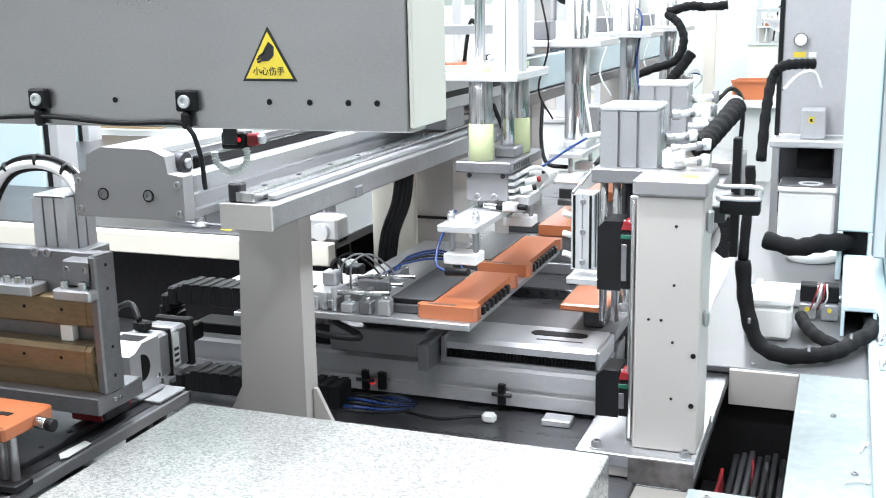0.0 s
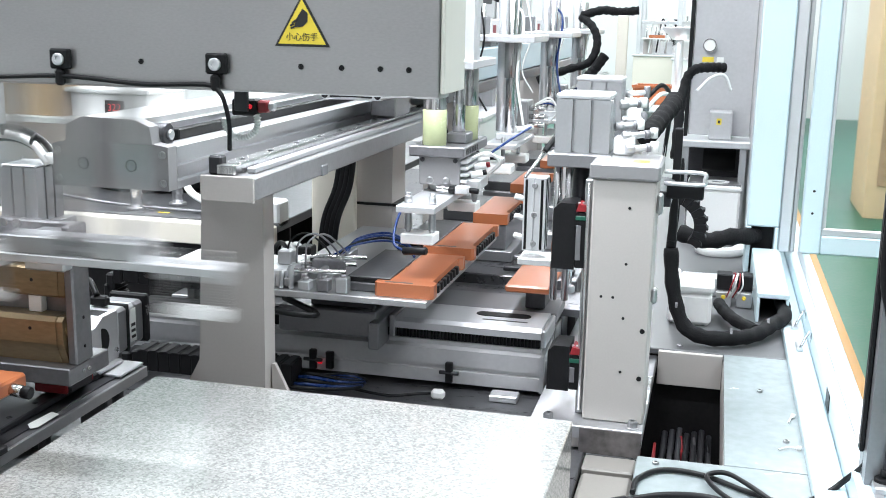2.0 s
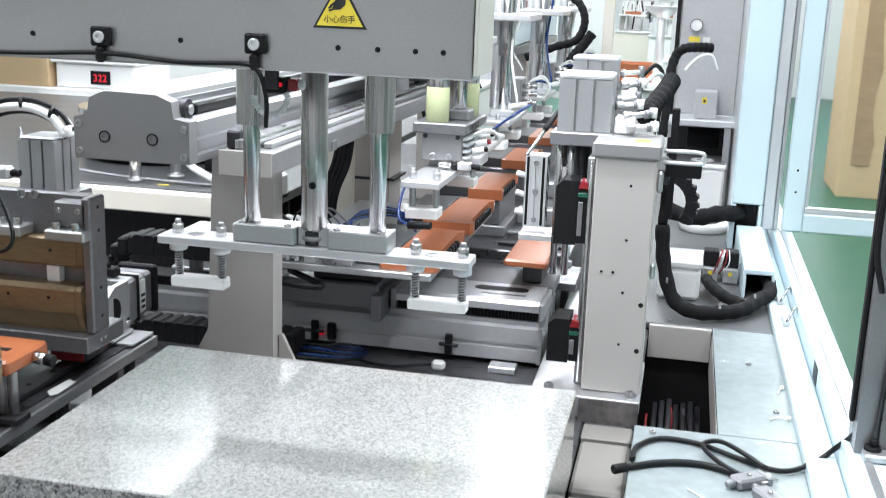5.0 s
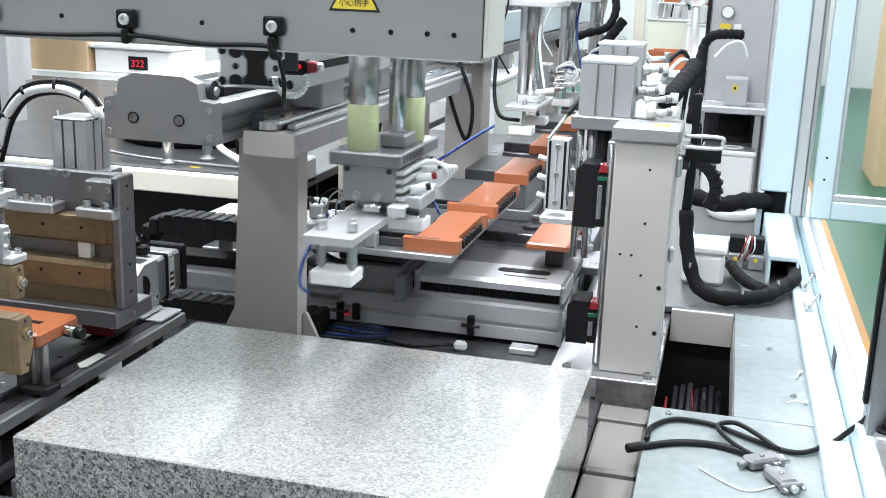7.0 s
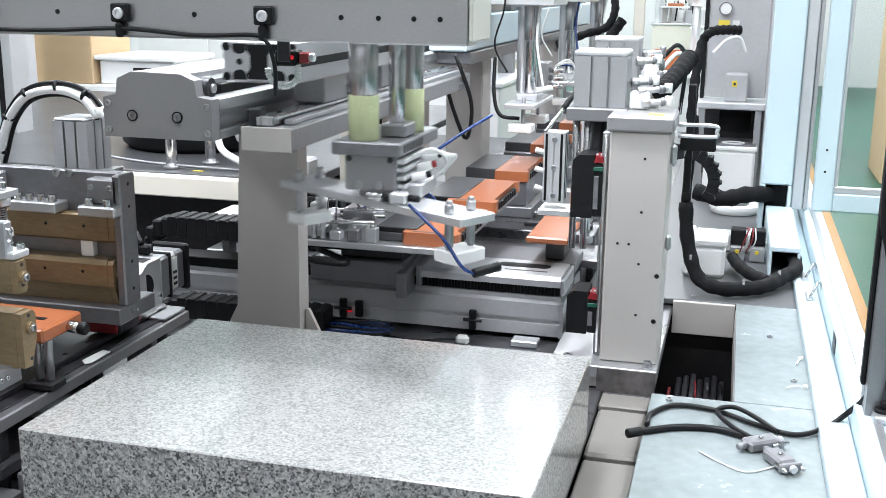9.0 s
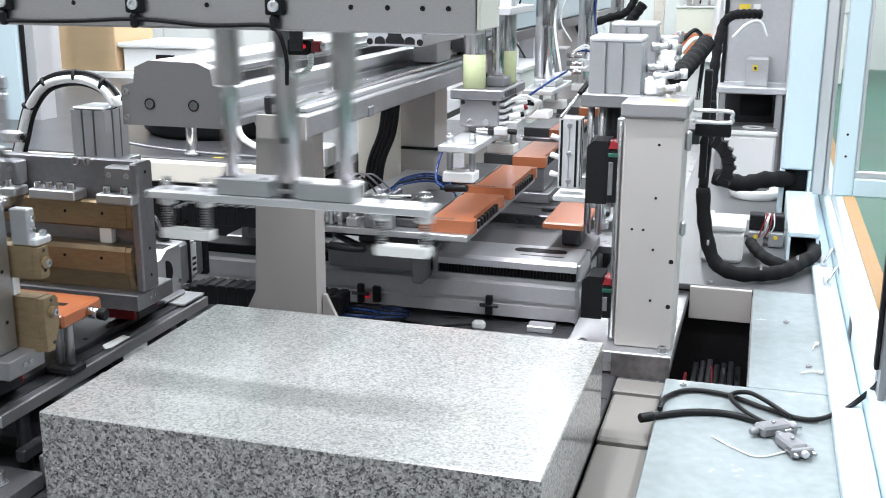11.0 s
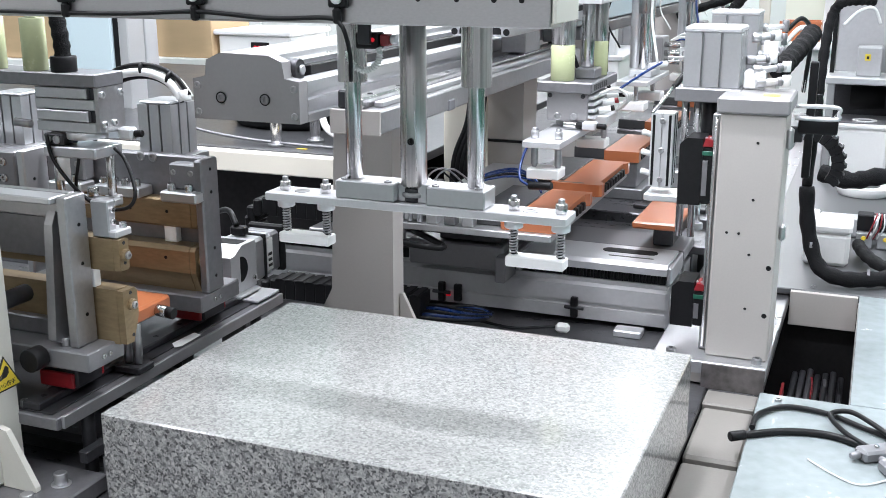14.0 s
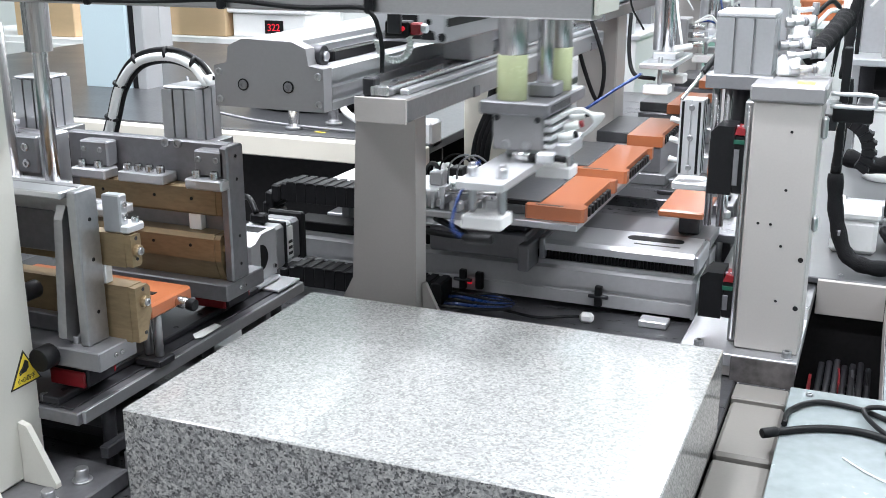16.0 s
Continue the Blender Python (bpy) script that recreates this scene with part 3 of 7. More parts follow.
    cl = part("clamp_piece", box(bx + 0.035, bx + 0.075, AY - 0.026, AY + 0.01, bz - 0.118, bz - 0.099, 0.002), DARKSTEEL, head)
    for dx in (0.044, 0.062):
        screw(cl, bx + dx, AY - 0.026, bz - 0.108, "y", 0.007, 0.003, ALU)
    part("lower_plate", box(bx + 0.035, bx + 0.14, AY - 0.03, AY + 0.04, bz - 0.136, bz - 0.1185, 0.002), ALU, head)
    part("side_fitting", cyl((bx + 0.012, AY - 0.025, bz - 0.085), (bx - 0.022, AY - 0.025, bz - 0.083), 0.007, 14), STEEL, head)
    part("side_valve", box(bx + 0.146, bx + 0.175, AY + 0.02, AY + 0.04, bz - 0.11, bz - 0.09, 0.004), ALU_WHITE, head)
    part("valve_tip", cyl((bx + 0.175, AY + 0.03, bz - 0.10), (bx + 0.19, AY + 0.03, bz - 0.099), 0.006, 12), BLACK, head)
    for dx in (-0.075, 0.011):
        part("bushing", cyl((bx + dx, AY, bz), (bx + dx, AY, bz + 0.085), 0.020, 20), URETHANE, head, "pale green urethane bushing")
        part("guide_rod", cyl((bx + dx, AY, bz + 0.085), (bx + dx, AY, bz + 0.35), 0.011, 20), CHROME, head)
    for dx, dy in ((0.055, -0.02), (0.128, 0.02)):
        part("finger", cyl((bx + dx, AY + dy, bz - 0.205), (bx + dx, AY + dy, bz - 0.1365), 0.0075, 14), CHROME, head)
        part("finger_tip", box(bx + dx - 0.012, bx + dx + 0.012, AY + dy - 0.012, AY + dy + 0.012, bz - 0.222, bz - 0.205, 0.002), ALU, head)
    part("finger_bar", box(bx + 0.075, bx + 0.15, AY - 0.005, AY + 0.015, bz - 0.218, bz - 0.206, 0.002), ALU, head)
    part("finger_bolt", cyl((bx + 0.10, AY + 0.005, bz - 0.206), (bx + 0.10, AY + 0.005, bz - 0.19), 0.01, 14), CHROME, head)
    part("black_cable", tube([(bx + 0.045, AY - 0.03, bz - 0.10), (bx + 0.058, AY - 0.034, bz - 0.14), (bx + 0.10, AY - 0.036, bz - 0.185), (bx + 0.148, AY - 0.036, bz - 0.212), (bx + 0.195, AY - 0.03, bz - 0.21), (bx + 0.205, AY - 0.02, bz - 0.185), (bx + 0.175, AY, bz - 0.14), (bx + 0.155, AY, bz - 0.12)], 0.0032, 8), RUBBER, head)
    part("black_cable", tube([(bx + 0.10, AY - 0.02, bz - 0.13), (bx + 0.09, AY - 0.02, bz - 0.17), (bx + 0.08, AY - 0.015, bz - 0.20)], 0.0028, 8), RUBBER, head)
    part("white_stop", cyl((bx + 0.066, AY - 0.02, bz - 0.175), (bx + 0.066, AY - 0.02, bz - 0.1365), 0.010, 16), WHITE, head, "white stop cylinder")
    part("cable_sleeve", tube([(bx + 0.068, AY, bz), (bx + 0.067, AY, bz + 0.05), (bx + 0.06, AY, bz + 0.10), (bx + 0.05, AY, bz + 0.16), (bx + 0.03, AY, bz + 0.24)], 0.013, 14, steps=10, wob=0.08), SLEEVE, head)
    part("sleeve_collar", cyl((bx + 0.068, AY, bz - 0.001), (bx + 0.068, AY, bz + 0.025), 0.021, 16), BLACK, head)
    return c, lift, head


CARRIAGE, LIFT, HEAD = transfer_carriage()


# ---------------------------------------------------------------- linear module, rail beam and legs
def linear_module():
    m = thing("linear_module", -1.012, 2.2, 1.18, "silver belt-driven linear module with grey end cap", "linear module")
    x0, x1, zb = -1.112, -0.912, 1.18
    out = [(x0, zb), (x1, zb), (x1, zb + 0.068), (x1 - 0.026, zb + 0.072), (x1 - 0.030, zb + 0.098), (x1 - 0.055, zb + 0.108), (x0 + 0.055, zb + 0.110), (x0 + 0.028, zb + 0.098), (x0 + 0.024, zb + 0.072), (x0, zb + 0.066)]
    cap = part("end_cap", prism(out, "y", 1.357, 1.385), CASTGREY, m, "grey cast end cap")
    for x in (-1.058, -0.975):
        part("bolt_rim", ring((x, 1.3555, zb + 0.037), (x, 1.3572, zb + 0.037), 0.0098, 0.0078, 24), BLACK, cap)
        screw(cap, x, 1.357, zb + 0.037, "y", 0.0076, 0.0025, SLATE)
    for x, z in ((x0 + 0.009, zb + 0.012), (x0 + 0.009, zb + 0.056), (x1 - 0.009, zb + 0.012), (x1 - 0.009, zb + 0.056)):
        screw(cap, x, 1.357, z, "y", 0.006, 0.003, STEEL)
    body = [(x0, zb), (x1, zb), (x1, zb + 0.012), (x1 - 0.007, zb + 0.014), (x1 - 0.007, zb + 0.022), (x1, zb + 0.024), (x1, zb + 0.036), (x1 - 0.007, zb + 0.038), (x1 - 0.007, zb + 0.046), (x1, zb + 0.048), (x1, zb + 0.066), (x1 - 0.01, zb + 0.069), (x1 - 0.03, zb + 0.069), (x1 - 0.03, zb + 0.058), (x0 + 0.03, zb + 0.058), (x0 + 0.03, zb + 0.069), (x0, zb + 0.066)]
    part("body", prism(body, "y", 1.386, 3.0), ALU, m, "extruded aluminium body with slots")
    part("cover_strip", prism([(x0 + 0.05, zb + 0.098), (x1 - 0.055, zb + 0.098), (x1 - 0.055, zb + 0.107), (x0 + 0.05, zb + 0.109)], "y", 1.386, 3.0), ALU_WHITE, m, "white cover strip")
    part("belt", box(x1 - 0.05, x1 - 0.034, 1.46, 2.98, zb + 0.06, zb + 0.085, 0.002), RUBBER, m)
    part("pulley", cyl((x1 - 0.05, 1.40, zb + 0.083), (x1 - 0.02, 1.40, zb + 0.083), 0.018, 20), DARKSTEEL, m)
    part("pulley_hub", cyl((x1 - 0.02, 1.40, zb + 0.083), (x1 - 0.014, 1.40, zb + 0.083), 0.008, 14), ALU, m)
    return m


linear_module()


def rail_beam():
    b = thing("rail_beam", -0.85, 2.2, 1.09, "grey steel beam with a ground guide rail on a painted leg", "rail beam")
    part("beam", box(-0.893, -0.803, 1.43, 2.70, 1.158, 1.197, 0.003), STEEL, b)
    part("beam_nose", box(-0.894, -0.802, 1.424, 1.4295, 1.157, 1.198, 0.001), BEIGE, b)
    part("guide_rail", box(-0.872, -0.838, 1.435, 2.69, 1.1972, 1.216, 0.003), CHROME, b, "ground steel guide rail")
    part("rail_strip", box(-0.834, -0.818, 1.47, 2.69, 1.1972, 1.207, 0.002), ALU, b)
    for k in range(10):
        screw(b, -0.855, 1.50 + k * 0.12, 1.216, "z", 0.005, 0.001, DARKSTEEL)
    part("rail_stop", box(-0.885, -0.862, 1.436, 1.458, 1.1973, 1.228, 0.003), DARKSTEEL, b)
    for y0, y1 in ((1.72, 1.77), (2.56, 2.68)):
        leg = part("leg", prism([(-1.062, 0.652), (-0.918, 0.652), (-0.916, 1.157), (-1.040, 1.157)], "y", y0, y1), BEIGE, b, "grey-beige painted leg")
        part("gusset", prism([(-0.914, 0.655), (-0.852, 0.655), (-0.852, 0.664), (-0.908, 0.778), (-0.9145, 0.778)], "y", y0 + 0.025, y0 + 0.035), BEIGE, leg)
        part("gusset", prism([(-1.063, 0.655), (-1.125, 0.655), (-1.125, 0.664), (-1.066, 0.778), (-1.0605, 0.778)], "y", y0 + 0.025, y0 + 0.035), BEIGE, leg)
        part("foot_plate", box(-1.13, -0.85, y0 - 0.02, y1 + 0.03, 0.6505, 0.6545, 0.001), BEIGE, leg)
        part("head_plate", box(-1.10, -0.80, y0 + 0.01, y1 - 0.01, 1.1575, 1.178, 0.002), ALU_DULL, leg)
    part("cable_band", box(-1.066, -0.902, 2.553, 2.685, 0.955, 0.962, 0.001), RUBBER, b)
    return b


rail_beam()

# ---------------------------------------------------------------- rear gripper that runs along the module
GX, GY, GZ = -0.667, 1.29, 1.068


def rear_gripper():
    g = thing("rotary_gripper", GX, GY, 1.25, "rotary pick-up gripper with bright pad plate and urethane bushings", "gripper")
    arm = part("arm", box(-0.933, -0.799, 1.245, 1.95, 1.270, 1.340, 0.003), ALU, g, "heavy aluminium profile arm")
    for x in (-0.9258, -0.8063):
        for z in (1.280, 1.330):
            screw(arm, x, 1.2448, z, "y", 0.0075, 0.001, BLACK, "profile_bore")
    for x in (-0.9017, -0.8308):
        screw(arm, x, 1.2448, 1.305, "y", 0.0055, 0.001, BLACK, "profile_bore")
        for zc, up in ((1.327, 1), (1.283, -1)):
            pts = [(x + 0.0125 * math.cos(t), zc - up * 0.009 * math.sin(t)) for t in [math.pi * i / 8 for i in range(9)]] + [(x - 0.0125, zc + up * 0.008), (x + 0.0125, zc + up * 0.008)]
            part("profile_void", prism(pts, "y", 1.2440, 1.2449), BLACK, arm)
    part("profile_void", prism([(-0.888, 1.276), (-0.844, 1.276), (-0.844, 1.286), (-0.850, 1.294), (-0.850, 1.316), (-0.844, 1.324), (-0.844, 1.334), (-0.888, 1.334), (-0.888, 1.324), (-0.882, 1.316), (-0.882, 1.294), (-0.888, 1.286)], "y", 1.2440, 1.2449), BLACK, arm)
    part("slot_groove", box(-0.7992, -0.7982, 1.25, 1.94, 1.297, 1.311, 0.0002), BLACK, arm)
    part("slide_shoe", box(-0.885, -0.825, 1.44, 1.56, 1.2175, 1.2695, 0.003), STEEL, g)
    part("slide_shoe", box(-0.885, -0.825, 1.78, 1.90, 1.2175, 1.2695, 0.003), STEEL, g)
    part("cross_arm", box(-0.93, -0.75, 1.36, 1.50, 1.3405, 1.362, 0.003), ALU, g)
    part("top_plate", box(GX - 0.082, GX + 0.078, GY - 0.085, GY + 0.15, 1.345, 1.362, 0.002), ALU_WHITE, g, "white aluminium top plate")
    for dx, dy, ru in ((-0.012, -0.045, 0.011), (0.03, 0.09, 0.011), (0.025, 0.02, 0.017)):
        part("upper_rod", cyl((GX + dx, GY + dy, 1.3622), (GX + dx, GY + dy, 1.80), ru, 20), CHROME if ru < 0.015 else ALU_WHITE, g)
        part("rod_collar", cyl((GX + dx, GY + dy, 1.3622), (GX + dx, GY + dy, 1.376), ru + 0.009, 20), URETHANE if ru < 0.015 else ALU, g)
    part("cylinder_block", slotted(GX + 0.02, GX + 0.072, GY - 0.06, GY + 0.0, 1.3622, 1.70, 1, 0.006), ALU_WHITE, g)
    # lifting head
    h = part("head_plate", box(GX - 0.06, GX + 0.06, GY - 0.075, GY + 0.16, GZ + 0.092, GZ + 0.115, 0.003), SLATE, g, "dark grey head plate", (GX, GY, GZ))
    for dx, dy, ru in ((-0.012, -0.045, 0.0255), (0.03, 0.09, 0.0225)):
        part("bushing", cyl((GX + dx, GY + dy, GZ + 0.115), (GX + dx, GY + dy, GZ + 0.190), ru, 24), URETHANE, h, "pale green urethane bushing")
        part("sleeve", cyl((GX + dx, GY + dy, GZ + 0.190), (GX + dx, GY + dy, GZ + 0.276), ru - 0.001, 24), TURNED, h)
    part("cylinder_body", cyl((GX + 0.025, GY + 0.02, GZ + 0.138), (GX + 0.025, GY + 0.02, GZ + 0.276), 0.014, 24), CHROME, h)
    part("clevis", box(GX + 0.005, GX + 0.05, GY - 0.01, GY + 0.05, GZ + 0.1152, GZ + 0.138, 0.003), ALU_DULL, h)
    rb = part("rotary_body", box(GX - 0.043, GX + 0.047, GY - 0.055, GY + 0.10, GZ + 0.03, GZ + 0.0915, 0.003), CASTGREY, h, "grey rotary actuator")
    for z in (0.040,):
        for dx in (-0.018, 0.018):
            screw(rb, GX + dx, GY - 0.055, GZ + z, "y", 0.008, 0.004, STEEL)
    for dx in (-0.035, 0.037):
        screw(rb, GX + dx, GY - 0.055, GZ + 0.084, "y", 0.005, 0.003, DARKSTEEL)
    for k in range(4):
        part("side_fin", box(GX + 0.0472, GX + 0.062, GY - 0.052, GY + 0.095, GZ + 0.036 + k * 0.014, GZ + 0.0435 + k * 0.014, 0.001), ALU_WHITE, rb, "bright aluminium cylinder fin")
    for k in range(7):
        part("logo_bar", box(GX + 0.0602, GX + 0.0607, GY - 0.055 + 0.017 * k, GY - 0.044 + 0.017 * k, GZ + 0.097, GZ + 0.109, 0), INK, h)
    part("elbow_valve", cyl((GX + 0.0, GY - 0.068, GZ + 0.026), (GX + 0.028, GY - 0.068, GZ + 0.024), 0.007, 14), CHROME, rb)
    part("valve_nut", cyl((GX + 0.028, GY - 0.068, GZ + 0.024), (GX + 0.042, GY - 0.068, GZ + 0.023), 0.0085, 6), BLACK, rb)
    part("valve_body", box(GX + 0.042, GX + 0.072, GY - 0.080, GY - 0.056, GZ + 0.0152, GZ + 0.034, 0.003), ALU_WHITE, rb)
    part("valve_knob", cyl((GX + 0.072, GY - 0.068, GZ + 0.025), (GX + 0.092, GY - 0.068, GZ + 0.024), 0.006, 12), BLACK, rb)
    for k in range(3):
        part("elbow_fitting", cyl((GX + 0.063, GY - 0.02 + 0.035 * k, GZ + 0.05 + 0.012 * k), (GX + 0.088, GY - 0.015 + 0.035 * k, GZ + 0.056 + 0.012 * k), 0.0075, 12), CLEARWHITE, rb)
        part("fitting_ring", cyl((GX + 0.088, GY - 0.015 + 0.035 * k, GZ + 0.056 + 0.012 * k), (GX + 0.096, GY - 0.013 + 0.035 * k, GZ + 0.058 + 0.012 * k), 0.006, 12), BLACK if k != 1 else RED, rb)
    part("side_block", box(GX + 0.047, GX + 0.085, GY - 0.03, GY + 0.06, GZ + 0.018, GZ + 0.042, 0.003), ALU_WHITE, rb)
    for k in range(4):
        part("air_tube", tube([(GX + 0.06, GY + 0.02 * k - 0.01, GZ + 0.085), (GX + 0.095, GY + 0.02 * k, GZ + 0.098 - 0.006 * k), (GX + 0.115, GY + 0.02 * k + 0.02, GZ + 0.075), (GX + 0.09, GY + 0.02 * k + 0.03, GZ + 0.045)], 0.003, 6), CLEARWHITE, rb, "milky air tube")
    part("blue_tube", tube([(GX + 0.09, GY + 0.05, GZ + 0.09), (GX + 0.13, GY + 0.1, GZ + 0.12), (GX + 0.16, GY + 0.16, GZ + 0.14)], 0.003, 6), BLUE, rb, "blue air tube")
    # pad plate: turns about the upright axis; built lying along y
    p = part("pad_plate", box(GX - 0.040, GX + 0.040, GY - 0.235, GY + 0.235, GZ, GZ + 0.014, 0.0015), ALU_WHITE, h, "bright pad plate", (GX, GY, GZ))
    part("turn_flange", cyl((GX, GY, GZ + 0.0142), (GX, GY, GZ + 0.0295), 0.035, 24), STEEL, p)
    for sy in (-1, 1):
        yc = GY + sy * 0.195
        pad = part("pad", box(GX - 0.034, GX + 0.034, yc - 0.026, yc + 0.026, GZ - 0.066, GZ - 0.045, 0.002), WHITE, p, "white pad block")
        for dx in (-0.025, 0.025):
            part("spring_bolt", cyl((GX + dx, yc, GZ - 0.045), (GX + dx, yc, GZ + 0.036), 0.0055, 12), STEEL, pad)
            part("bolt_nut", cyl((GX + dx, yc, GZ + 0.0145), (GX + dx, yc, GZ + 0.03), 0.009, 6), ALU, pad)
            part("spring", ring((GX + dx, yc, GZ - 0.04), (GX + dx, yc, GZ - 0.002), 0.0075, 0.0056, 16), STEEL, pad)
    part("tube_fitting", cyl((GX - 0.02, GY - 0.245, GZ - 0.075), (GX + 0.03, GY - 0.255, GZ - 0.07), 0.008, 12), BLACK, p)
    part("blue_tube", tube([(GX - 0.02, GY - 0.245, GZ - 0.075), (GX - 0.042, GY - 0.24, GZ - 0.06), (GX - 0.046, GY - 0.2, GZ - 0.02), (GX - 0.043, GY - 0.12, GZ + 0.02)], 0.0028, 6), BLUE, p, "blue air tube")
    return g, h, p


GRIPPER, GHEAD, PADPLATE = rear_gripper()


# ---------------------------------------------------------------- right column with its press
def press_column():
    c = thing("press_column", -0.255, 1.89, 0.65, "grey-beige painted column with a press unit behind it", "column")
    part("riser", box(-0.405, -0.2, 1.803, 2.04, 0.652, 0.674, 0.002), BEIGE, c)
    part("base_plate", box(-0.410, -0.195, 1.795, 2.04, 0.6745, 0.699, 0.0015), ALU, c, "thick aluminium base plate")
    part("base_wing", box(-0.410, -0.345, 2.0405, 2.56, 0.6745, 0.699, 0.0015), ALU, c)
    part("base_front", box(-0.312, -0.196, 1.790, 1.7940, 0.648, 0.698, 0.001), ACRYLIC, c, "smoky acrylic strip")
    part("shaft", box(-0.313, -0.198, 1.832, 1.955, 0.6995, 1.166, 0.003), BEIGE, c, "grey-beige column shaft")
    cap = part("cap", box(-0.320, -0.192, 1.824, 1.985, 1.1665, 1.196, 0.004), CASTGREY, c)
    part("cap_label", box(-0.245, -0.215, 1.86, 1.89, 1.196, 1.1965, 0), YELLOW, cap)
    for x, z in ((-0.244, 1.115), (-0.245, 1.010), (-0.288, 0.945), (-0.266, 0.945), (-0.245, 0.906), (-0.245, 0.801), (-0.2085, 0.884), (-0.2095, 0.791)):
        hole(c, x, 1.8318, z, "y", 0.0027 if x < -0.22 else 0.0048)
    for x, y in ((-0.375, 1.815), (-0.215, 1.815), (-0.375, 2.01)):
        screw(c, x, y, 0.699, "z", 0.0095, 0.014, STEEL)
        part("washer", cyl((x, y, 0.6992), (x, y, 0.7012), 0.013, 18), ALU, c)
    # upright slide on the column's flank
    u = part("slide_back", box(-0.33, -0.3145, 1.86, 1.95, 0.70, 1.16, 0.002), STEEL, c)
    part("slide_rod", cyl((-0.3215, 1.850, 0.71), (-0.3215, 1.850, 1.155), 0.0038, 12), CHROME, u)
    for z0, z1 in ((0.985, 1.112), (0.742, 0.832)):
        s = part("sensor_block", prism([(-0.388, z0), (-0.3455, z0), (-0.3455, z1), (-0.376, z1), (-0.388, z1 - 0.012)], "y", 1.862, 1.935), BLACK, c, "black limit sensor block")
        part("sensor_face", box(-0.3450, -0.318, 1.858, 1.93, z0 + 0.004, z1 - 0.014, 0.003), BLACK, s)
        part("face_plate", box(-0.3435, -0.334, 1.8565, 1.8578, z0 + 0.02, z1 - 0.04, 0.0004), SLATE, s)
        part("board_strip", box(-0.345, -0.319, 1.856, 1.8577, z1 - 0.030, z1 - 0.022, 0.0004), GREEN, s, "green terminal board")
        part("terminal", prism([(-0.345, z1 - 0.0135), (-0.320, z1 - 0.0135), (-0.323, z1 - 0.002), (-0.340, z1 + 0.001)], "y", 1.857, 1.90), RED, s, "red terminal cap")
        for k in range(3):
            part("terminal_screw", cyl((-0.340 + 0.008 * k, 1.868, z1 - 0.002), (-0.340 + 0.008 * k, 1.868, z1 + 0.003), 0.0026, 8), ALU, s)
    # big cylinder
    part("bridge_plate", box(-0.412, -0.29, 1.915, 2.06, 1.172, 1.198, 0.002), ALU_DULL, c)
    cy = part("cylinder", slotted(-0.402, -0.298, 1.94, 2.045, 1.1985, 1.300, 2, 0.012), ALU, c, "square slotted aluminium cylinder")
    part("cylinder_cap", box(-0.403, -0.297, 1.939, 2.046, 1.3003, 1.311, 0.003), ALU_WHITE, cy)
    for x in (-0.395, -0.372):
        part("rod", cyl((x, 1.95, 0.90), (x, 1.95, 1.172), 0.0075, 16), CHROME, c)
    part("rod", cyl((-0.352, 1.985, 0.98), (-0.352, 1.985, 1.172), 0.017, 20), DARKSTEEL, c)
    # small slide with the press foot
    sl = part("foot_slide", slotted(-0.470, -0.425, 2.0, 2.05, 0.985, 1.135, 1, 0.005), ALU_WHITE, c, "slim slotted aluminium slide")
    for z in (1.0, 1.06, 1.12):
        screw(sl, -0.447, 2.0, z, "y", 0.006, 0.003, STEEL)
    for x in (-0.4665, -0.4345):
        part("groove_strip", box(x, x + 0.005, 1.9985, 2.0005, 0.988, 1.132, 0.0004), BLACK, sl)
    for y in (2.012, 2.034):
        part("groove_strip", box(-0.4252, -0.4242, y, y + 0.006, 0.988, 1.132, 0.0002), BLACK, sl)
    for z in (1.01, 1.05, 1.09):
        part("side_fitting", cyl((-0.4705, 2.01, z), (-0.488, 2.004, z + 0.006), 0.006, 10), CLEARWHITE, sl)
    part("lever", cyl((-0.468, 2.0, 1.135), (-0.445, 2.12, 1.18), 0.004, 10), CHROME, c)
    part("lever_grip", cyl((-0.447, 2.11, 1.176), (-0.425, 2.22, 1.218), 0.0062, 12), BLACK, c)
    part("foot_plate", box(-0.476, -0.40, 1.985, 2.06, 0.958, 0.972, 0.002), ALU_WHITE, c)
    part("foot_rod", cyl((-0.385, 2.12, 0.888), (-0.385, 2.12, 0.96), 0.006, 14), CHROME, c)
    part("foot", cyl((-0.385, 2.12, 0.873), (-0.385, 2.12, 0.888), 0.013, 18), ALU, c)
    part("foot_arm", box(-0.405, -0.37, 2.0, 2.135, 0.945, 0.957, 0.002), ALU, c)
    for k in range(5):
        part("chain_link", cyl((-0.402, 1.975, 0.99 + 0.022 * k), (-0.402, 1.975, 1.008 + 0.022 * k), 0.004, 8), CHROME, c)
    # air fittings on the cap
    for x, y, z, dx, dy in ((-0.255, 1.93, 1.212, 0.05, 0.015), (-0.285, 2.02, 1.245, 0.045, 0.01), (-0.265, 1.955, 1.232, 0.055, 0.05), (-0.28, 2.05, 1.285, 0.04, 0.02)):
        f = part("air_fitting", cyl((x, y, z), (x + dx * 0.85, y + dy, z + 0.004), 0.0066, 14), ALU_WHITE, c, "pale air fitting")
        part("fitting_nut", cyl((x - 0.010, y - 0.003, z), (x + 0.006, y + 0.002, z), 0.0105, 6), ALU, f)
        part("fitting_collar", cyl((x + dx * 0.55, y + dy * 0.55, z + 0.002), (x + dx * 0.7, y + dy * 0.7, z + 0.003), 0.009, 12), ALU_DULL, f)
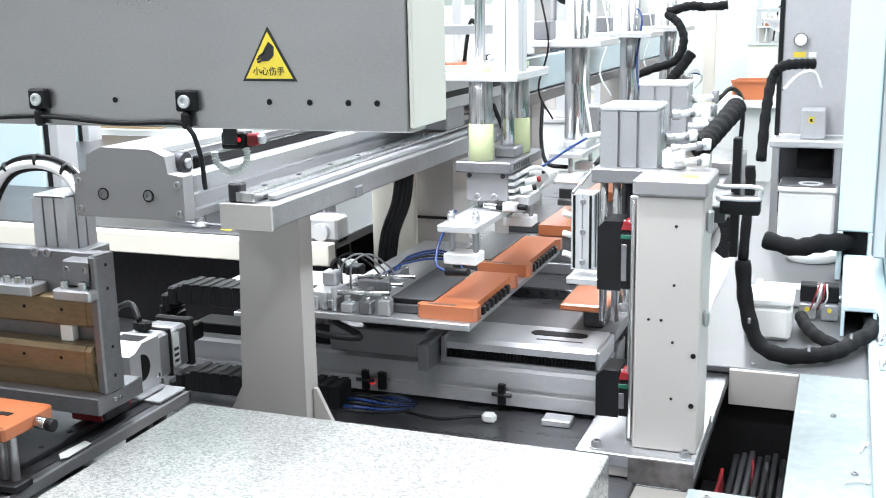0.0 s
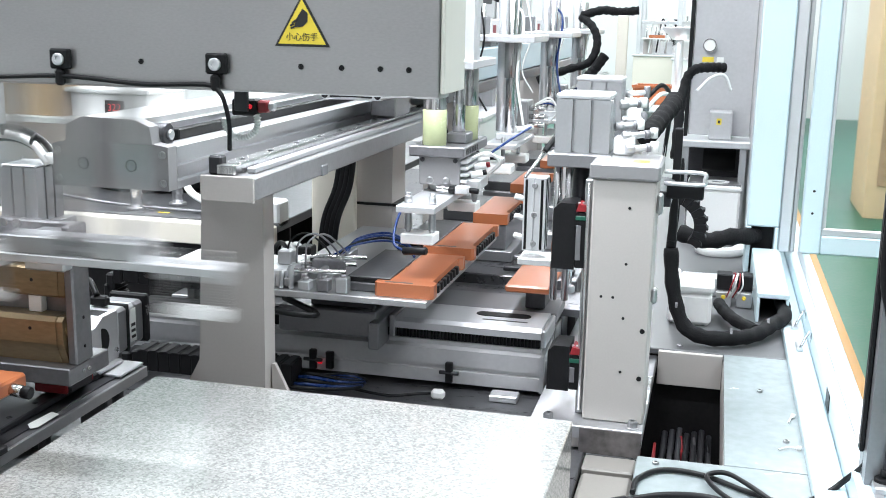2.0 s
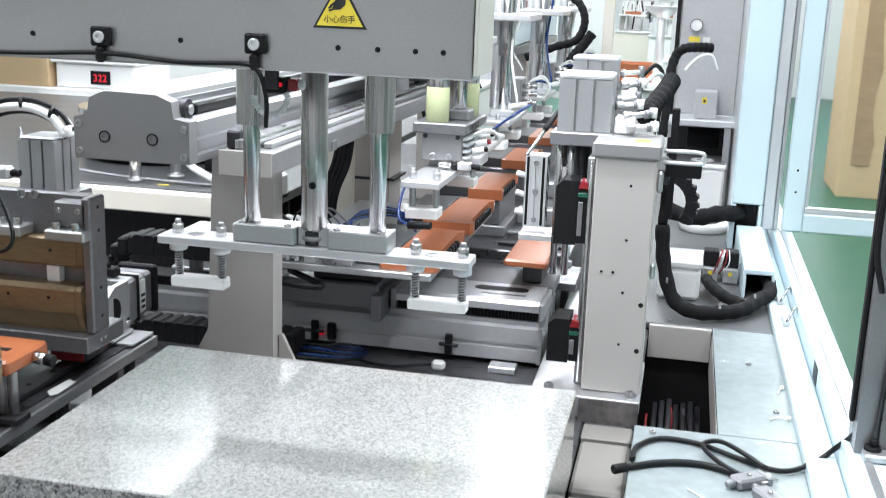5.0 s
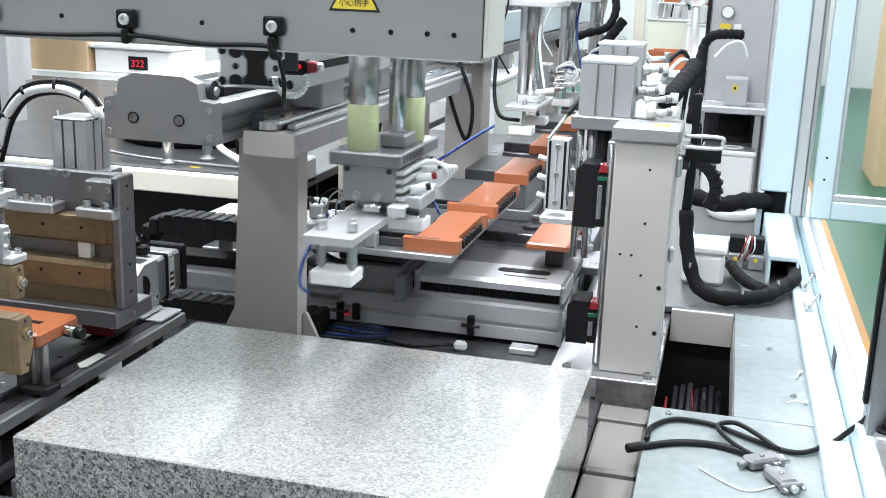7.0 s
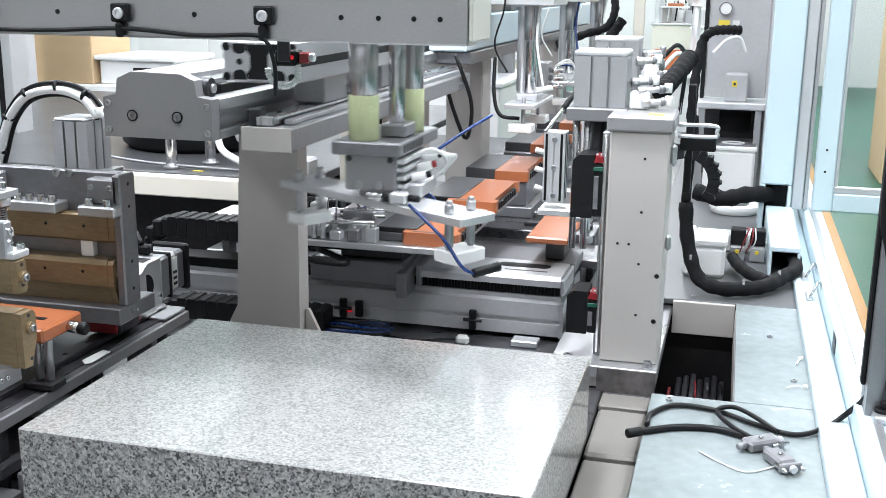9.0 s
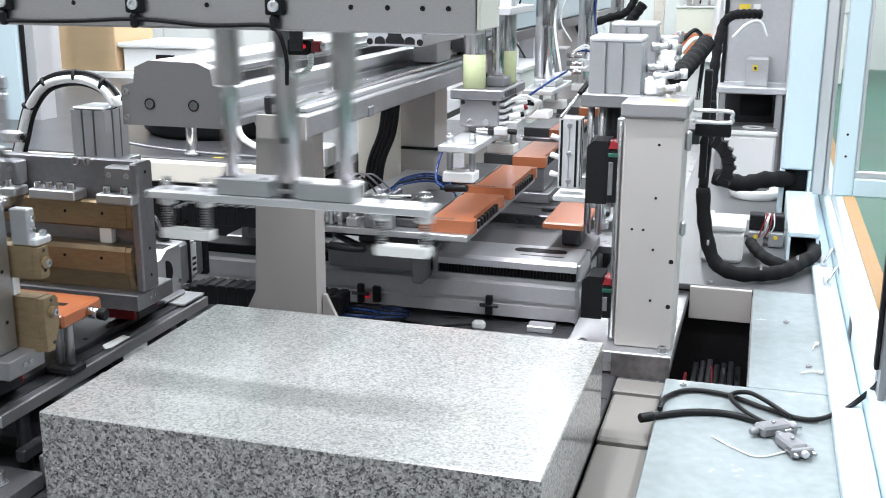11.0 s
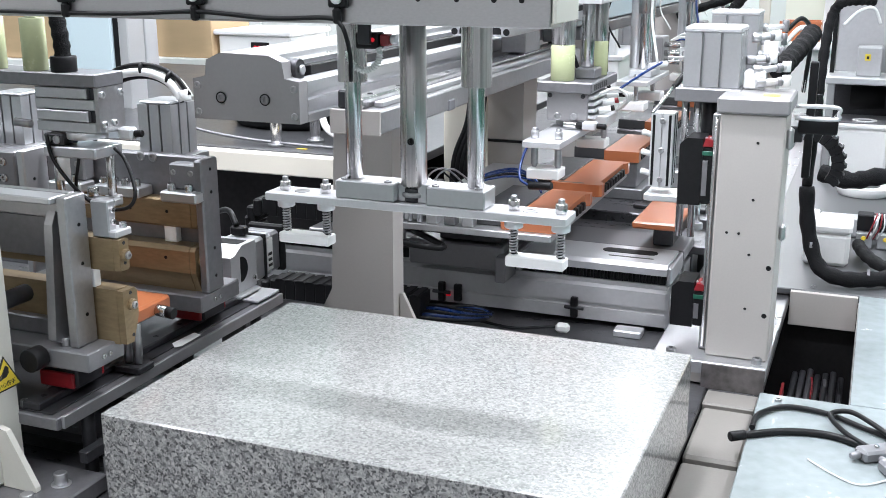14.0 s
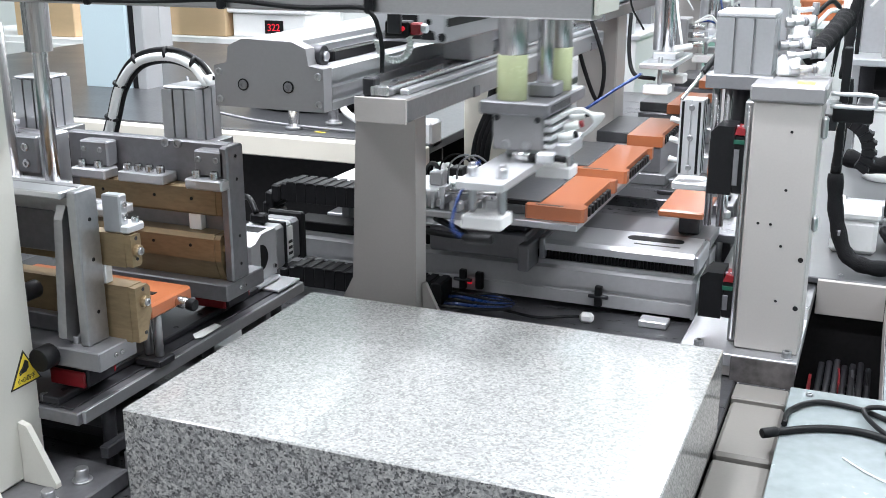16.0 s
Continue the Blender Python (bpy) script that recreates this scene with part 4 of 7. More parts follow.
        part("fitting_knob", cyl((x + dx * 0.85, y + dy, z - 0.006), (x + dx * 0.85, y + dy, z + 0.014), 0.0085, 12), CLEARWHITE, f)
    part("fitting_block", box(-0.29, -0.25, 1.945, 1.99, 1.1965, 1.232, 0.004), CLEARWHITE, c)
    br = part("bent_bracket", tube([(-0.19, 1.93, 1.172), (-0.12, 1.93, 1.172), (-0.115, 1.93, 1.16), (-0.12, 1.93, 1.15), (-0.19, 1.93, 1.15)], 0.004, 8), ALU_WHITE, c, "bright wire bracket")
    part("clamp_ear", box(-0.1975, -0.186, 1.86, 1.88, 1.10, 1.14, 0.004), ALU, c)
    part("clamp_ear", box(-0.1975, -0.187, 1.86, 1.88, 0.93, 0.96, 0.004), ALU, c)
    return c


press_column()


# ---------------------------------------------------------------- lower shuttle with trays
def lower_module():
    m = thing("shuttle_module", -0.8, 2.2, 0.65, "low silver linear module on the bench", "linear module")
    out = [(2.06, 0.662), (2.06, 0.69), (2.066, 0.692), (2.066, 0.70), (2.06, 0.702), (2.06, 0.738), (2.075, 0.742), (2.075, 0.752), (2.16, 0.752), (2.16, 0.662)]
    part("rail_body", prism(out, "x", -1.45, -0.432), PANELGREY, m, "grooved aluminium rail body")
    part("rail_end", prism([(2.056, 0.660), (2.056, 0.742), (2.165, 0.755), (2.165, 0.660)], "x", -0.4318, -0.422), ALU, m)
    part("bellows", box(-1.40, -0.436, 2.078, 2.15, 0.7525, 0.776, 0.002), BLACK, m, "black bellows strip")
    for k in range(46):
        part("bellows_fold", box(-0.80 + k * 0.0078, -0.797 + k * 0.0078, 2.070, 2.079, 0.756, 0.774, 0.0005), BLACK, m)
    top = part("cover", prism([(2.062, 0.777), (2.062, 0.792), (2.072, 0.800), (2.20, 0.800), (2.20, 0.777)], "x", -0.757, -0.432), ALU_WHITE, m, "satin aluminium cover plate")
    part("cover_end", box(-0.4318, -0.421, 2.06, 2.20, 0.76, 0.798, 0.003), ALU, m)
    part("cover_side", box(-0.770, -0.7575, 2.06, 2.49, 0.755, 0.805, 0.002), STEEL, m)
    part("rear_plate", box(-0.757, -0.420, 2.202, 2.34, 0.775, 0.7995, 0.002), ALU_DULL, m, "brushed rear plate")
    part("rear_sheet", box(-1.05, -0.38, 2.342, 2.515, 0.755, 0.775, 0.002), TABLE, m, "dark brushed sheet")
    pts = []
    for k in range(24):
        a = 2 * math.pi * k / 24
        pts.append((-0.531 + (0.045 if math.cos(a) > 0 else -0.045) + 0.017 * math.cos(a), 2.152 + 0.017 * math.sin(a)))
    part("slot", prism(pts, "z", 0.8002, 0.8012), BLACK, top, "dark oval slot")
    part("print_bar", box(-0.57, -0.47, 2.105, 2.111, 0.8001, 0.8006, 0), DARKSTEEL, top)
    part("slider_block", box(-1.02, -0.79, 2.03, 2.30, 0.757, 0.815, 0.004), ALU_DULL, m, "grey slider block")
    part("slider_foot", box(-0.80, -0.775, 2.0, 2.3, 0.74, 0.80, 0.003), ALU_DULL, m)
    for x in (-0.946, -0.63):
        s = part("sensor_bracket", box(x - 0.008, x + 0.008, 2.046, 2.058, 0.665, 0.712, 0.002), BLACK, m)
        part("sensor_knob", cyl((x - 0.022, 2.05, 0.688), (x + 0.022, 2.05, 0.688), 0.0045, 10), DARKSTEEL, s)
    s2 = part("sensor_bracket", box(-0.915, -0.897, 2.046, 2.058, 0.67, 0.71, 0.002), BLACK, m)
    part("indicator", box(-0.935, -0.925, 2.050, 2.056, 0.679, 0.685, 0.001), LED_RED, s2)
    part("tag_plate", box(-0.53, -0.47, 2.0, 2.04, 0.6505, 0.665, 0.002), ALU_WHITE, m)
    for k in range(3):
        part("step_rail", box(-1.42, -0.43, 2.165 + 0.12 * k, 2.25 + 0.12 * k, 0.662, 0.742, 0.002), ALU if k % 2 else ALU_DULL, m)
    part("side_sheet", box(-1.32, -1.05, 2.07, 2.25, 0.866, 0.875, 0.001), WHITE, m, "white side sheet")
    part("sheet_leg", box(-1.31, -1.29, 2.16, 2.20, 0.7425, 0.8655, 0.001), STEEL, m)
    part("sheet_leg", box(-1.12, -1.10, 2.16, 2.20, 0.7425, 0.8655, 0.001), STEEL, m)
    return m


lower_module()


def carrier():
    c = thing("tray_carrier", -0.75, 2.15, 0.815, "aluminium carrier plate with clamp linkage", "carrier plate")
    part("plate", box(-0.99, -0.628, 1.842, 2.535, 0.888, 0.902, 0.0015), ALU, c, "thin aluminium carrier plate")
    part("stand", box(-0.95, -0.80, 2.05, 2.28, 0.8155, 0.8875, 0.003), DARKSTEEL, c)
    part("left_block", box(-0.975, -0.93, 1.86, 2.0, 0.9025, 0.94, 0.003), ALU_WHITE, c)
    for k in range(3):
        part("link_bar", box(-0.93 + 0.028 * k, -0.918 + 0.028 * k, 1.85 + 0.02 * k, 2.12, 0.908, 0.926 + 0.006 * k, 0.002), STEEL, c)
        part("link_rod", cyl((-0.955, 1.87 + 0.07 * k, 0.935), (-0.815, 1.90 + 0.07 * k, 0.935), 0.005, 12), CHROME, c)
        part("post", cyl((-0.958 + 0.02 * k, 1.858, 0.9025), (-0.958 + 0.02 * k, 1.858, 0.93 + 0.01 * k), 0.006, 12), ALU, c)
    part("clamp_block", box(-0.965, -0.935, 1.90, 1.93, 0.94, 0.97, 0.003), ALU, c)
    part("clamp_bar", box(-0.90, -0.83, 1.93, 1.945, 0.9265, 0.95, 0.002), SLATE, c)
    for k in range(4):
        part("blue_tube", tube([(-0.90 + 0.01 * k, 2.06, 0.93), (-0.87, 2.10 + 0.01 * k, 0.945 + 0.003 * k), (-0.81, 2.13 + 0.01 * k, 0.955 + 0.004 * k), (-0.75, 2.12, 0.95 + 0.003 * k), (-0.72, 2.08, 0.935)], 0.0026, 6), BLUE if k != 1 else RUBBER, c, "thin air tube")
    for k in range(3):
        part("white_tube", tube([(-0.955 + 0.02 * k, 1.93, 0.93), (-0.945 + 0.02 * k, 1.92, 0.985), (-0.92 + 0.02 * k, 1.95, 1.0), (-0.90 + 0.02 * k, 2.0, 0.965), (-0.90 + 0.02 * k, 2.05, 0.93)], 0.0022, 6), ALU_DULL if k else RUBBER, c, "grey air tube")
        part("small_clamp", box(-0.90 + 0.04 * k, -0.875 + 0.04 * k, 1.848, 1.873, 0.9025, 0.922 + 0.006 * k, 0.002), SLATE if k == 1 else ALU, c)
        screw(c, -0.887 + 0.04 * k, 1.861, 0.922 + 0.006 * k, "z", 0.006, 0.006, STEEL)
    part("black_valve", box(-0.965, -0.935, 2.01, 2.05, 0.9025, 0.955, 0.003), BLACK, c)
    part("under_tube", tube([(-1.0, 1.85, 0.87), (-0.93, 1.83, 0.86), (-0.86, 1.85, 0.855), (-0.95, 1.9, 0.87)], 0.007, 8), RUBBER, c)
    return c


carrier()


def tray(y0, y1, ym):
    """Orange block with a notched flank and a row of pins, a dark board beside it; ym: the board's near end."""
    t = thing("work_tray", -0.66, (y0 + y1) / 2, 0.9025, "orange bakelite tray beside a dark grey board on the carrier", "tray", "trays on the carrier")
    xl, xr = -0.741, -0.619
    out = [(xl, y0 + 0.006), (xl + 0.006, y0), (xr - 0.006, y0), (xr, y0 + 0.006), (xr, y0 + 0.030), (xr - 0.012, y0 + 0.042), (xr - 0.012, y1 - 0.03), (xr - 0.002, y1 - 0.02), (xr - 0.002, y1), (-0.715, y1), (-0.715, ym), (xl, ym)]
    part("orange_block", prism(out, "z", 0.9026, 0.930), ORANGE, t, "orange bakelite block")
    part("recess", box(-0.722, -0.664, y0 + 0.009, y0 + 0.017, 0.9294, 0.9304, 0.0002), DARKBOARD, t)
    n = int((y1 - y0 - 0.085) / 0.027)
    for k in range(n):
        yk = y0 + 0.052 + k * 0.027
        part("side_pin", box(xr - 0.0115, xr - 0.001, yk, yk + 0.015, 0.9026, 0.921, 0.002), BLACK, t)
    part("dark_board", box(-0.808, -0.7425, ym - 0.002, y1, 0.9026, 0.921, 0.002), DARKBOARD, t, "dark grey board")
    part("board_lid", box(-0.806, -0.7162, ym + 0.002, y1 - 0.003, 0.9303, 0.933, 0.001), DARKBOARD, t)
    part("board_edge", box(-0.806, -0.7425, ym + 0.002, y1 - 0.003, 0.9212, 0.9302, 0.001), BLACK, t)
    return t


tray(1.858, 2.146, 1.882)
tray(2.222, 2.53, 2.246)


def side_tray():
    t = thing("side_tray", -0.47, 2.29, 0.80, "small orange tray under the press foot", "tray")
    part("orange_plate", box(-0.530, -0.430, 2.145, 2.45, 0.856, 0.872, 0.004), ORANGE, t, "rounded orange plate")
    part("holder", box(-0.495, -0.45, 2.22, 2.42, 0.8015, 0.8555, 0.003), DARKSTEEL, t)
    return t


side_tray()


def side_rail():
    r = thing("tray_track", -0.4, 3.0, 0.65, "dark grey belt track running away down the line", "belt track")
    part("track_bed", box(-1.0, -0.415, 2.52, 5.3, 0.652, 0.80, 0.003), TABLE, r)
    part("track_slot", box(-0.605, -0.44, 2.60, 2.70, 0.8003, 0.8045, 0.001), BLACK, r, "long black slot")
    part("slot_frame", box(-0.615, -0.43, 2.702, 2.73, 0.8003, 0.812, 0.002), ALU_DULL, r)
    part("slot_frame", box(-0.615, -0.43, 2.57, 2.598, 0.8003, 0.812, 0.002), DARKSTEEL, r)
    for y in (2.86, 3.3, 3.9, 4.5):
        part("cross_bar", box(-0.61, -0.415, y, y + 0.05, 0.8003, 0.848, 0.003), ALU, r)
    return r


side_rail()
for yy in (2.82, 3.36, 3.95, 4.6):
    xx = -0.672
    t = thing("work_tray", xx, yy, 0.8005, "orange bakelite tray further down the line", "tray", "trays down the line")
    blk = prism([(xx - 0.05, yy - 0.145), (xx + 0.045, yy - 0.145), (xx + 0.045, yy - 0.115), (xx + 0.034, yy - 0.105), (xx + 0.034, yy + 0.12), (xx + 0.045, yy + 0.13), (xx + 0.045, yy + 0.145), (xx - 0.05, yy + 0.145)], "z", 0.901, 0.929)
    part("orange_block", blk, ORANGE, t)
    part("holder", box(xx - 0.14, xx + 0.04, yy - 0.14, yy + 0.14, 0.8308, 0.900, 0.003), SLATE, t)
    part("holder_plate", box(xx - 0.16, xx + 0.06, yy - 0.155, yy + 0.155, 0.8008, 0.830, 0.002), ALU_DULL, t)
    part("dark_board", box(xx - 0.14, xx - 0.0505, yy - 0.12, yy + 0.14, 0.9003, 0.930, 0.002), DARKBOARD, t)
    for k in range(7):
        part("side_pin", box(xx + 0.0345, xx + 0.044, yy - 0.095 + 0.03 * k, yy - 0.079 + 0.03 * k, 0.9005, 0.92, 0.002), BLACK, t)


# ---------------------------------------------------------------- side station with bronze jaws
def slide_plate():
    p = thing("slide_base", -1.4, 1.3, 0.65, "dark slide base plate with guide rails on posts", "slide base")
    part("base_plate", box(-1.75, -1.135, 0.992, 1.652, 0.762, 0.782, 0.002), SLATE, p, "thick bright-edged plate")
    part("plate_skin", box(-1.745, -1.15, 1.0, 1.60, 0.7822, 0.785, 0.001), DARKSTEEL, p)
    for x in (-1.19, -1.56):
        part("guide_rail", box(x - 0.016, x + 0.016, 1.0, 1.58, 0.7852, 0.797, 0.002), DARKSTEEL, p)
    part("end_stop", box(-1.215, -1.138, 1.565, 1.648, 0.7852, 0.79, 0.001), ALU_WHITE, p)
    for y in (1.04, 1.1, 1.16):
        screw(p, -1.21, y - 0.03, 0.785, "z", 0.007, 0.010, STEEL)
    for k in range(8):
        screw(p, -1.19, 1.03 + 0.07 * k, 0.797, "z", 0.005, 0.0008, BLACK)
    part("edge_strip", box(-1.1345, -1.128, 1.0, 1.645, 0.764, 0.784, 0.001), ALU, p)
    for y in (1.08, 1.35, 1.58):
        part("post", cyl((-1.155, y, 0.651), (-1.155, y, 0.7615), 0.011, 18), DARKSTEEL, p)
    part("side_bar", box(-1.126, -1.11, 1.02, 1.5, 0.70, 0.72, 0.002), DARKSTEEL, p)
    return p


slide_plate()


def jaw_bars(parent, x0, x1, y, towards):
    """Two bronze bars, one over the other, with bolts and end bosses; towards: the way they face along y."""
    s = towards
    for z0, z1, dep in ((0.985, 1.035, 0.024), (0.868, 0.955, 0.036)):
        if dep > 0.03:
            sec = [(y, z0), (y + s * 0.020, z0), (y + s * dep, z0 + 0.040), (y + s * dep, z1 - 0.008), (y + s * (dep - 0.006), z1), (y, z1)]
        else:
            sec = [(y, z0), (y + s * (dep - 0.004), z0), (y + s * dep, z0 + 0.004), (y + s * dep, z1 - 0.003), (y + s * (dep - 0.003), z1), (y, z1)]
        b = part("bronze_bar", prism(sec, "x", x0, x1 - 0.012), BRASS, parent, "worn bronze jaw bar")
        part("bar_end", prism([(y + s * 0.001, z0 + 0.001)] + [(p - s * 0.0015 if abs(p - y) > 0.01 else p, min(z, z1 - 0.001)) for p, z in sec[1:]], "x", x1 - 0.0118, x1), BRASS, b)
        for x in (x0 + 0.05, x0 + 0.16, x1 - 0.06):
            if s < 0:
                hole(b, x, y + s * dep - 0.0002, z1 - 0.022, "y", 0.003)
        screw(b, x1, y + s * dep / 2, z1 - 0.026, "x", 0.0095, 0.006, BRASS)
        screw(b, x1 + 0.0055, y + s * dep / 2, z1 - 0.026, "x", 0.006, 0.004, STEEL)
        screw(b, x1, y + s * dep / 2, z0 + 0.012, "x", 0.003, 0.001, DARKSTEEL)
        screw(b, x1, y + s * dep / 2, z1 - 0.007, "x", 0.003, 0.001, DARKSTEEL)
    part("link_piece", box(x1 - 0.075, x1 - 0.05, y, y + s * 0.015, 0.9555, 0.9845, 0.001), WHITE, parent)


def back_jaw(x_off=0.0):
    """The far jaw: an upright plate on red carriages with a cylinder on its head."""
    j = thing("clamp_jaw", -1.17 + x_off, 1.40, 0.785, "steel clamp jaw with bronze bars and an aluminium cylinder", "clamp jaw")
    x0, x1 = -1.46 + x_off, -1.117 + x_off
    bb = part("base_block", box(x0, x1 + 0.012, 1.345, 1.465, 0.842, 0.872, 0.002), SLATE, j)
    for y in (1.385, 1.40):
        screw(bb, x1 + 0.012, y, 0.858, "x", 0.004, 0.003, CHROME)
    part("slide_shoe", box(-1.225 + x_off, -1.155 + x_off, 1.42, 1.49, 0.7975, 0.8415, 0.003), DARKSTEEL, j)
    for y in (1.4125, 1.4905):
        part("red_seal", box(-1.222 + x_off, -1.158 + x_off, y, y + 0.007, 0.799, 0.824, 0.002), RED, j, "red end seal")
    part("back_plate", box(x0, x1 - 0.004, 1.395, 1.415, 0.8725, 1.108, 0.003), SLATE, j, "dark steel back plate")
    part("side_plate", box(x1 - 0.003, x1 + 0.014, 1.365, 1.415, 0.8725, 1.108, 0.003), SLATE, j)
    for z in (0.90, 0.95, 1.05, 1.09):
        hole(j, x1 + 0.0142, 1.39, z, "x", 0.003)
    jaw_bars(j, x0 + 0.04, x1 - 0.006, 1.394, -1)
    for dx in (0.06, 0.30):
        b = part("hinge_block", box(x0 + dx - 0.01, x0 + dx + 0.05, 1.365, 1.394, 1.055, 1.10, 0.003), ALU_DULL, j)
        f = part("hinge_ear", box(x0 + dx - 0.018, x0 + dx + 0.056, 1.345, 1.385, 1.036, 1.0545, 0.003), ALU, j)
        for k in (0.0, 0.035):
            screw(b, x0 + dx + k, 1.365, 1.085, "y", 0.005, 0.003, STEEL)
            screw(f, x0 + dx + k, 1.357, 1.0545, "z", 0.0075, 0.013, CHROME)
    mid = part("middle_ear", box(x0 + 0.14, x0 + 0.235, 1.35, 1.392, 1.036, 1.054, 0.002), ALU, j)
    for k in range(4):
        screw(mid, x0 + 0.152 + 0.023 * k, 1.365, 1.054, "z", 0.0075, 0.013, CHROME)
    for x in (x1 - 0.13, x1 - 0.105):
        screw(j, x, 1.395, 1.102, "y", 0.008, 0.004, STEEL)
    part("far_plate", box(-1.80, -1.492, 1.395, 1.415, 0.8725, 1.100, 0.003), SLATE, j)
    part("far_side_plate", box(-1.491, -1.474, 1.352, 1.415, 0.8725, 1.104, 0.003), ALU, j, "bright upright plate")
    hb = part("far_hinge_block", box(-1.565, -1.505, 1.362, 1.3945, 1.030, 1.098, 0.003), ALU_DULL, j)
    for z in (1.048, 1.078):
        screw(hb, -1.53, 1.362, z, "y", 0.008, 0.005, CHROME)
        hole(j, -1.4738, 1.375, z - 0.03, "x", 0.003)
    part("far_stack", slotted(-1.69, -1.575, 1.335, 1.394, 0.985, 1.112, 2, 0.005), ALU, j, "grooved aluminium stack")
    part("far_stack_top", box(-1.70, -1.565, 1.33, 1.394, 1.1125, 1.122, 0.002), ALU_WHITE, j)
    for off in (0.332, 0.0):
        cy = part("cylinder", slotted(x1 - 0.149 - off, x1 - 0.079 - off, 1.418, 1.492, 1.100, 1.190, 2, 0.010), ALU, j, "square slotted aluminium cylinder")
        part("cylinder_foot", box(x1 - 0.16 - off, x1 - 0.06 - off, 1.4155, 1.50, 1.085, 1.0995, 0.001), STEEL, cy)
        part("cylinder_cap", box(x1 - 0.147 - off, x1 - 0.081 - off, 1.42, 1.49, 1.1902, 1.196, 0.006), ALU, cy)
    arch = [(-1.185, 1.20), (-1.215, 1.233), (-1.27, 1.247), (-1.335, 1.233), (-1.378, 1.188), (-1.403, 1.126), (-1.424, 1.07), (-1.446, 1.0)]
    for k, (r, mat, off) in enumerate(((0.0075, CLEARWHITE, -0.004), (0.0048, RUBBER, 0.0075), (0.0042, RUBBER, -0.013), (0.004, CLEARWHITE, 0.001))):
        q = [(x - off * (x + 1.30) / -0.12 if k < 3 else x + 0.004, 1.445 + 0.006 * k, z + off * max(0.0, (z - 1.1) / 0.14)) for x, z in arch]
        part("hose", tube(q, r, 10), mat, cy, "bundled hose")
    for (x, z), (u, w) in zip(arch[1:6], arch[2:7]):
        d = Vector((u - x, 0, w - z)).normalized() * 0.003
        part("hose_tie", cyl((x - d.x, 1.45, z - d.z), (x + d.x, 1.45, z + d.z), 0.0135, 14), BLACK, cy)
    part("hose_fitting", cyl((-1.186, 1.45, 1.196), (-1.19, 1.45, 1.214), 0.011, 12), CLEARWHITE, cy)
    return j


def front_jaw():
    """The near jaw: an aluminium bracket of two walls and ribs, with bronze bars facing away."""
    j = thing("clamp_jaw", -1.17, 1.05, 0.785, "aluminium bracket clamp jaw with bronze bars", "clamp jaw")
    x0, x1 = -1.45, -1.105
    fb = part("base_block", box(x0, x1, 1.015, 1.10, 0.842, 0.872, 0.002), ALU_DULL, j)
    for y in (1.05, 1.064):
        screw(fb, x1, y, 0.858, "x", 0.004, 0.003, CHROME)
    part("slide_shoe", box(-1.225, -1.155, 1.045, 1.105, 0.7975, 0.8415, 0.003), DARKSTEEL, j)
    for y in (1.0375, 1.1055):
        part("red_seal", box(-1.222, -1.158, y, y + 0.007, 0.799, 0.824, 0.002), RED, j, "red end seal")
    part("end_wall", box(x1 - 0.045, x1 - 0.028, 1.03, 1.075, 0.8725, 1.105, 0.002), STEEL, j, "aluminium end wall")
    part("bracket_plate", box(x0, x1 - 0.046, 1.058, 1.075, 1.065, 1.105, 0.002), STEEL, j)
    part("rib", prism([(1.02, 0.885), (1.035, 0.875), (1.057, 0.875), (1.057, 1.07), (1.045, 1.08), (1.035, 1.06)], "x", x1 - 0.075, x1 - 0.06), STEEL, j)
    part("wall_lower", box(x0, x1 - 0.05, 1.062, 1.078, 0.8725, 0.90, 0.002), SLATE, j)
    part("inner_web", box(x0, x1 - 0.0465, 1.063, 1.0778, 1.000, 1.0645, 0.002), SLATE, j)
    lb = part("latch_block", box(x1 - 0.026, x1 + 0.006, 1.080, 1.098, 1.0355, 1.092, 0.002), ALU, j, "small bright latch block")
    part("latch_foot", box(x1 - 0.020, x1 + 0.018, 1.0805, 1.118, 1.0355, 1.047, 0.002), ALU_WHITE, lb)
    for z in (1.060, 1.078):
        screw(lb, x1 + 0.006, 1.089, z, "x", 0.005, 0.004, CHROME)
    screw(lb, x1 + 0.010, 1.108, 1.047, "z", 0.006, 0.008, CHROME)
    part("top_flange", box(x0, x1 - 0.047, 1.020, 1.0575, 1.0945, 1.105, 0.002), ALU, j)
    screw(j, x1 - 0.058, 1.04, 0.872, "z", 0.008, 0.012, STEEL)
    for z in (0.92, 1.0, 1.06):
        hole(j, x1 - 0.0278, 1.055, z, "x", 0.003)
    jaw_bars(j, x0 + 0.03, x1 + 0.022, 1.0785, 1)
    part("spring_knob", cyl((x0 + 0.2, 1.0, 0.94), (x0 + 0.2, 1.06, 0.94), 0.014, 14), DARKSTEEL, j)
    part("knob", cyl((-1.19, 0.985, 0.86), (-1.19, 1.012, 0.86), 0.018, 16), BLACK, j)
    return j


BACK_JAW, FRONT_JAW = back_jaw(), front_jaw()


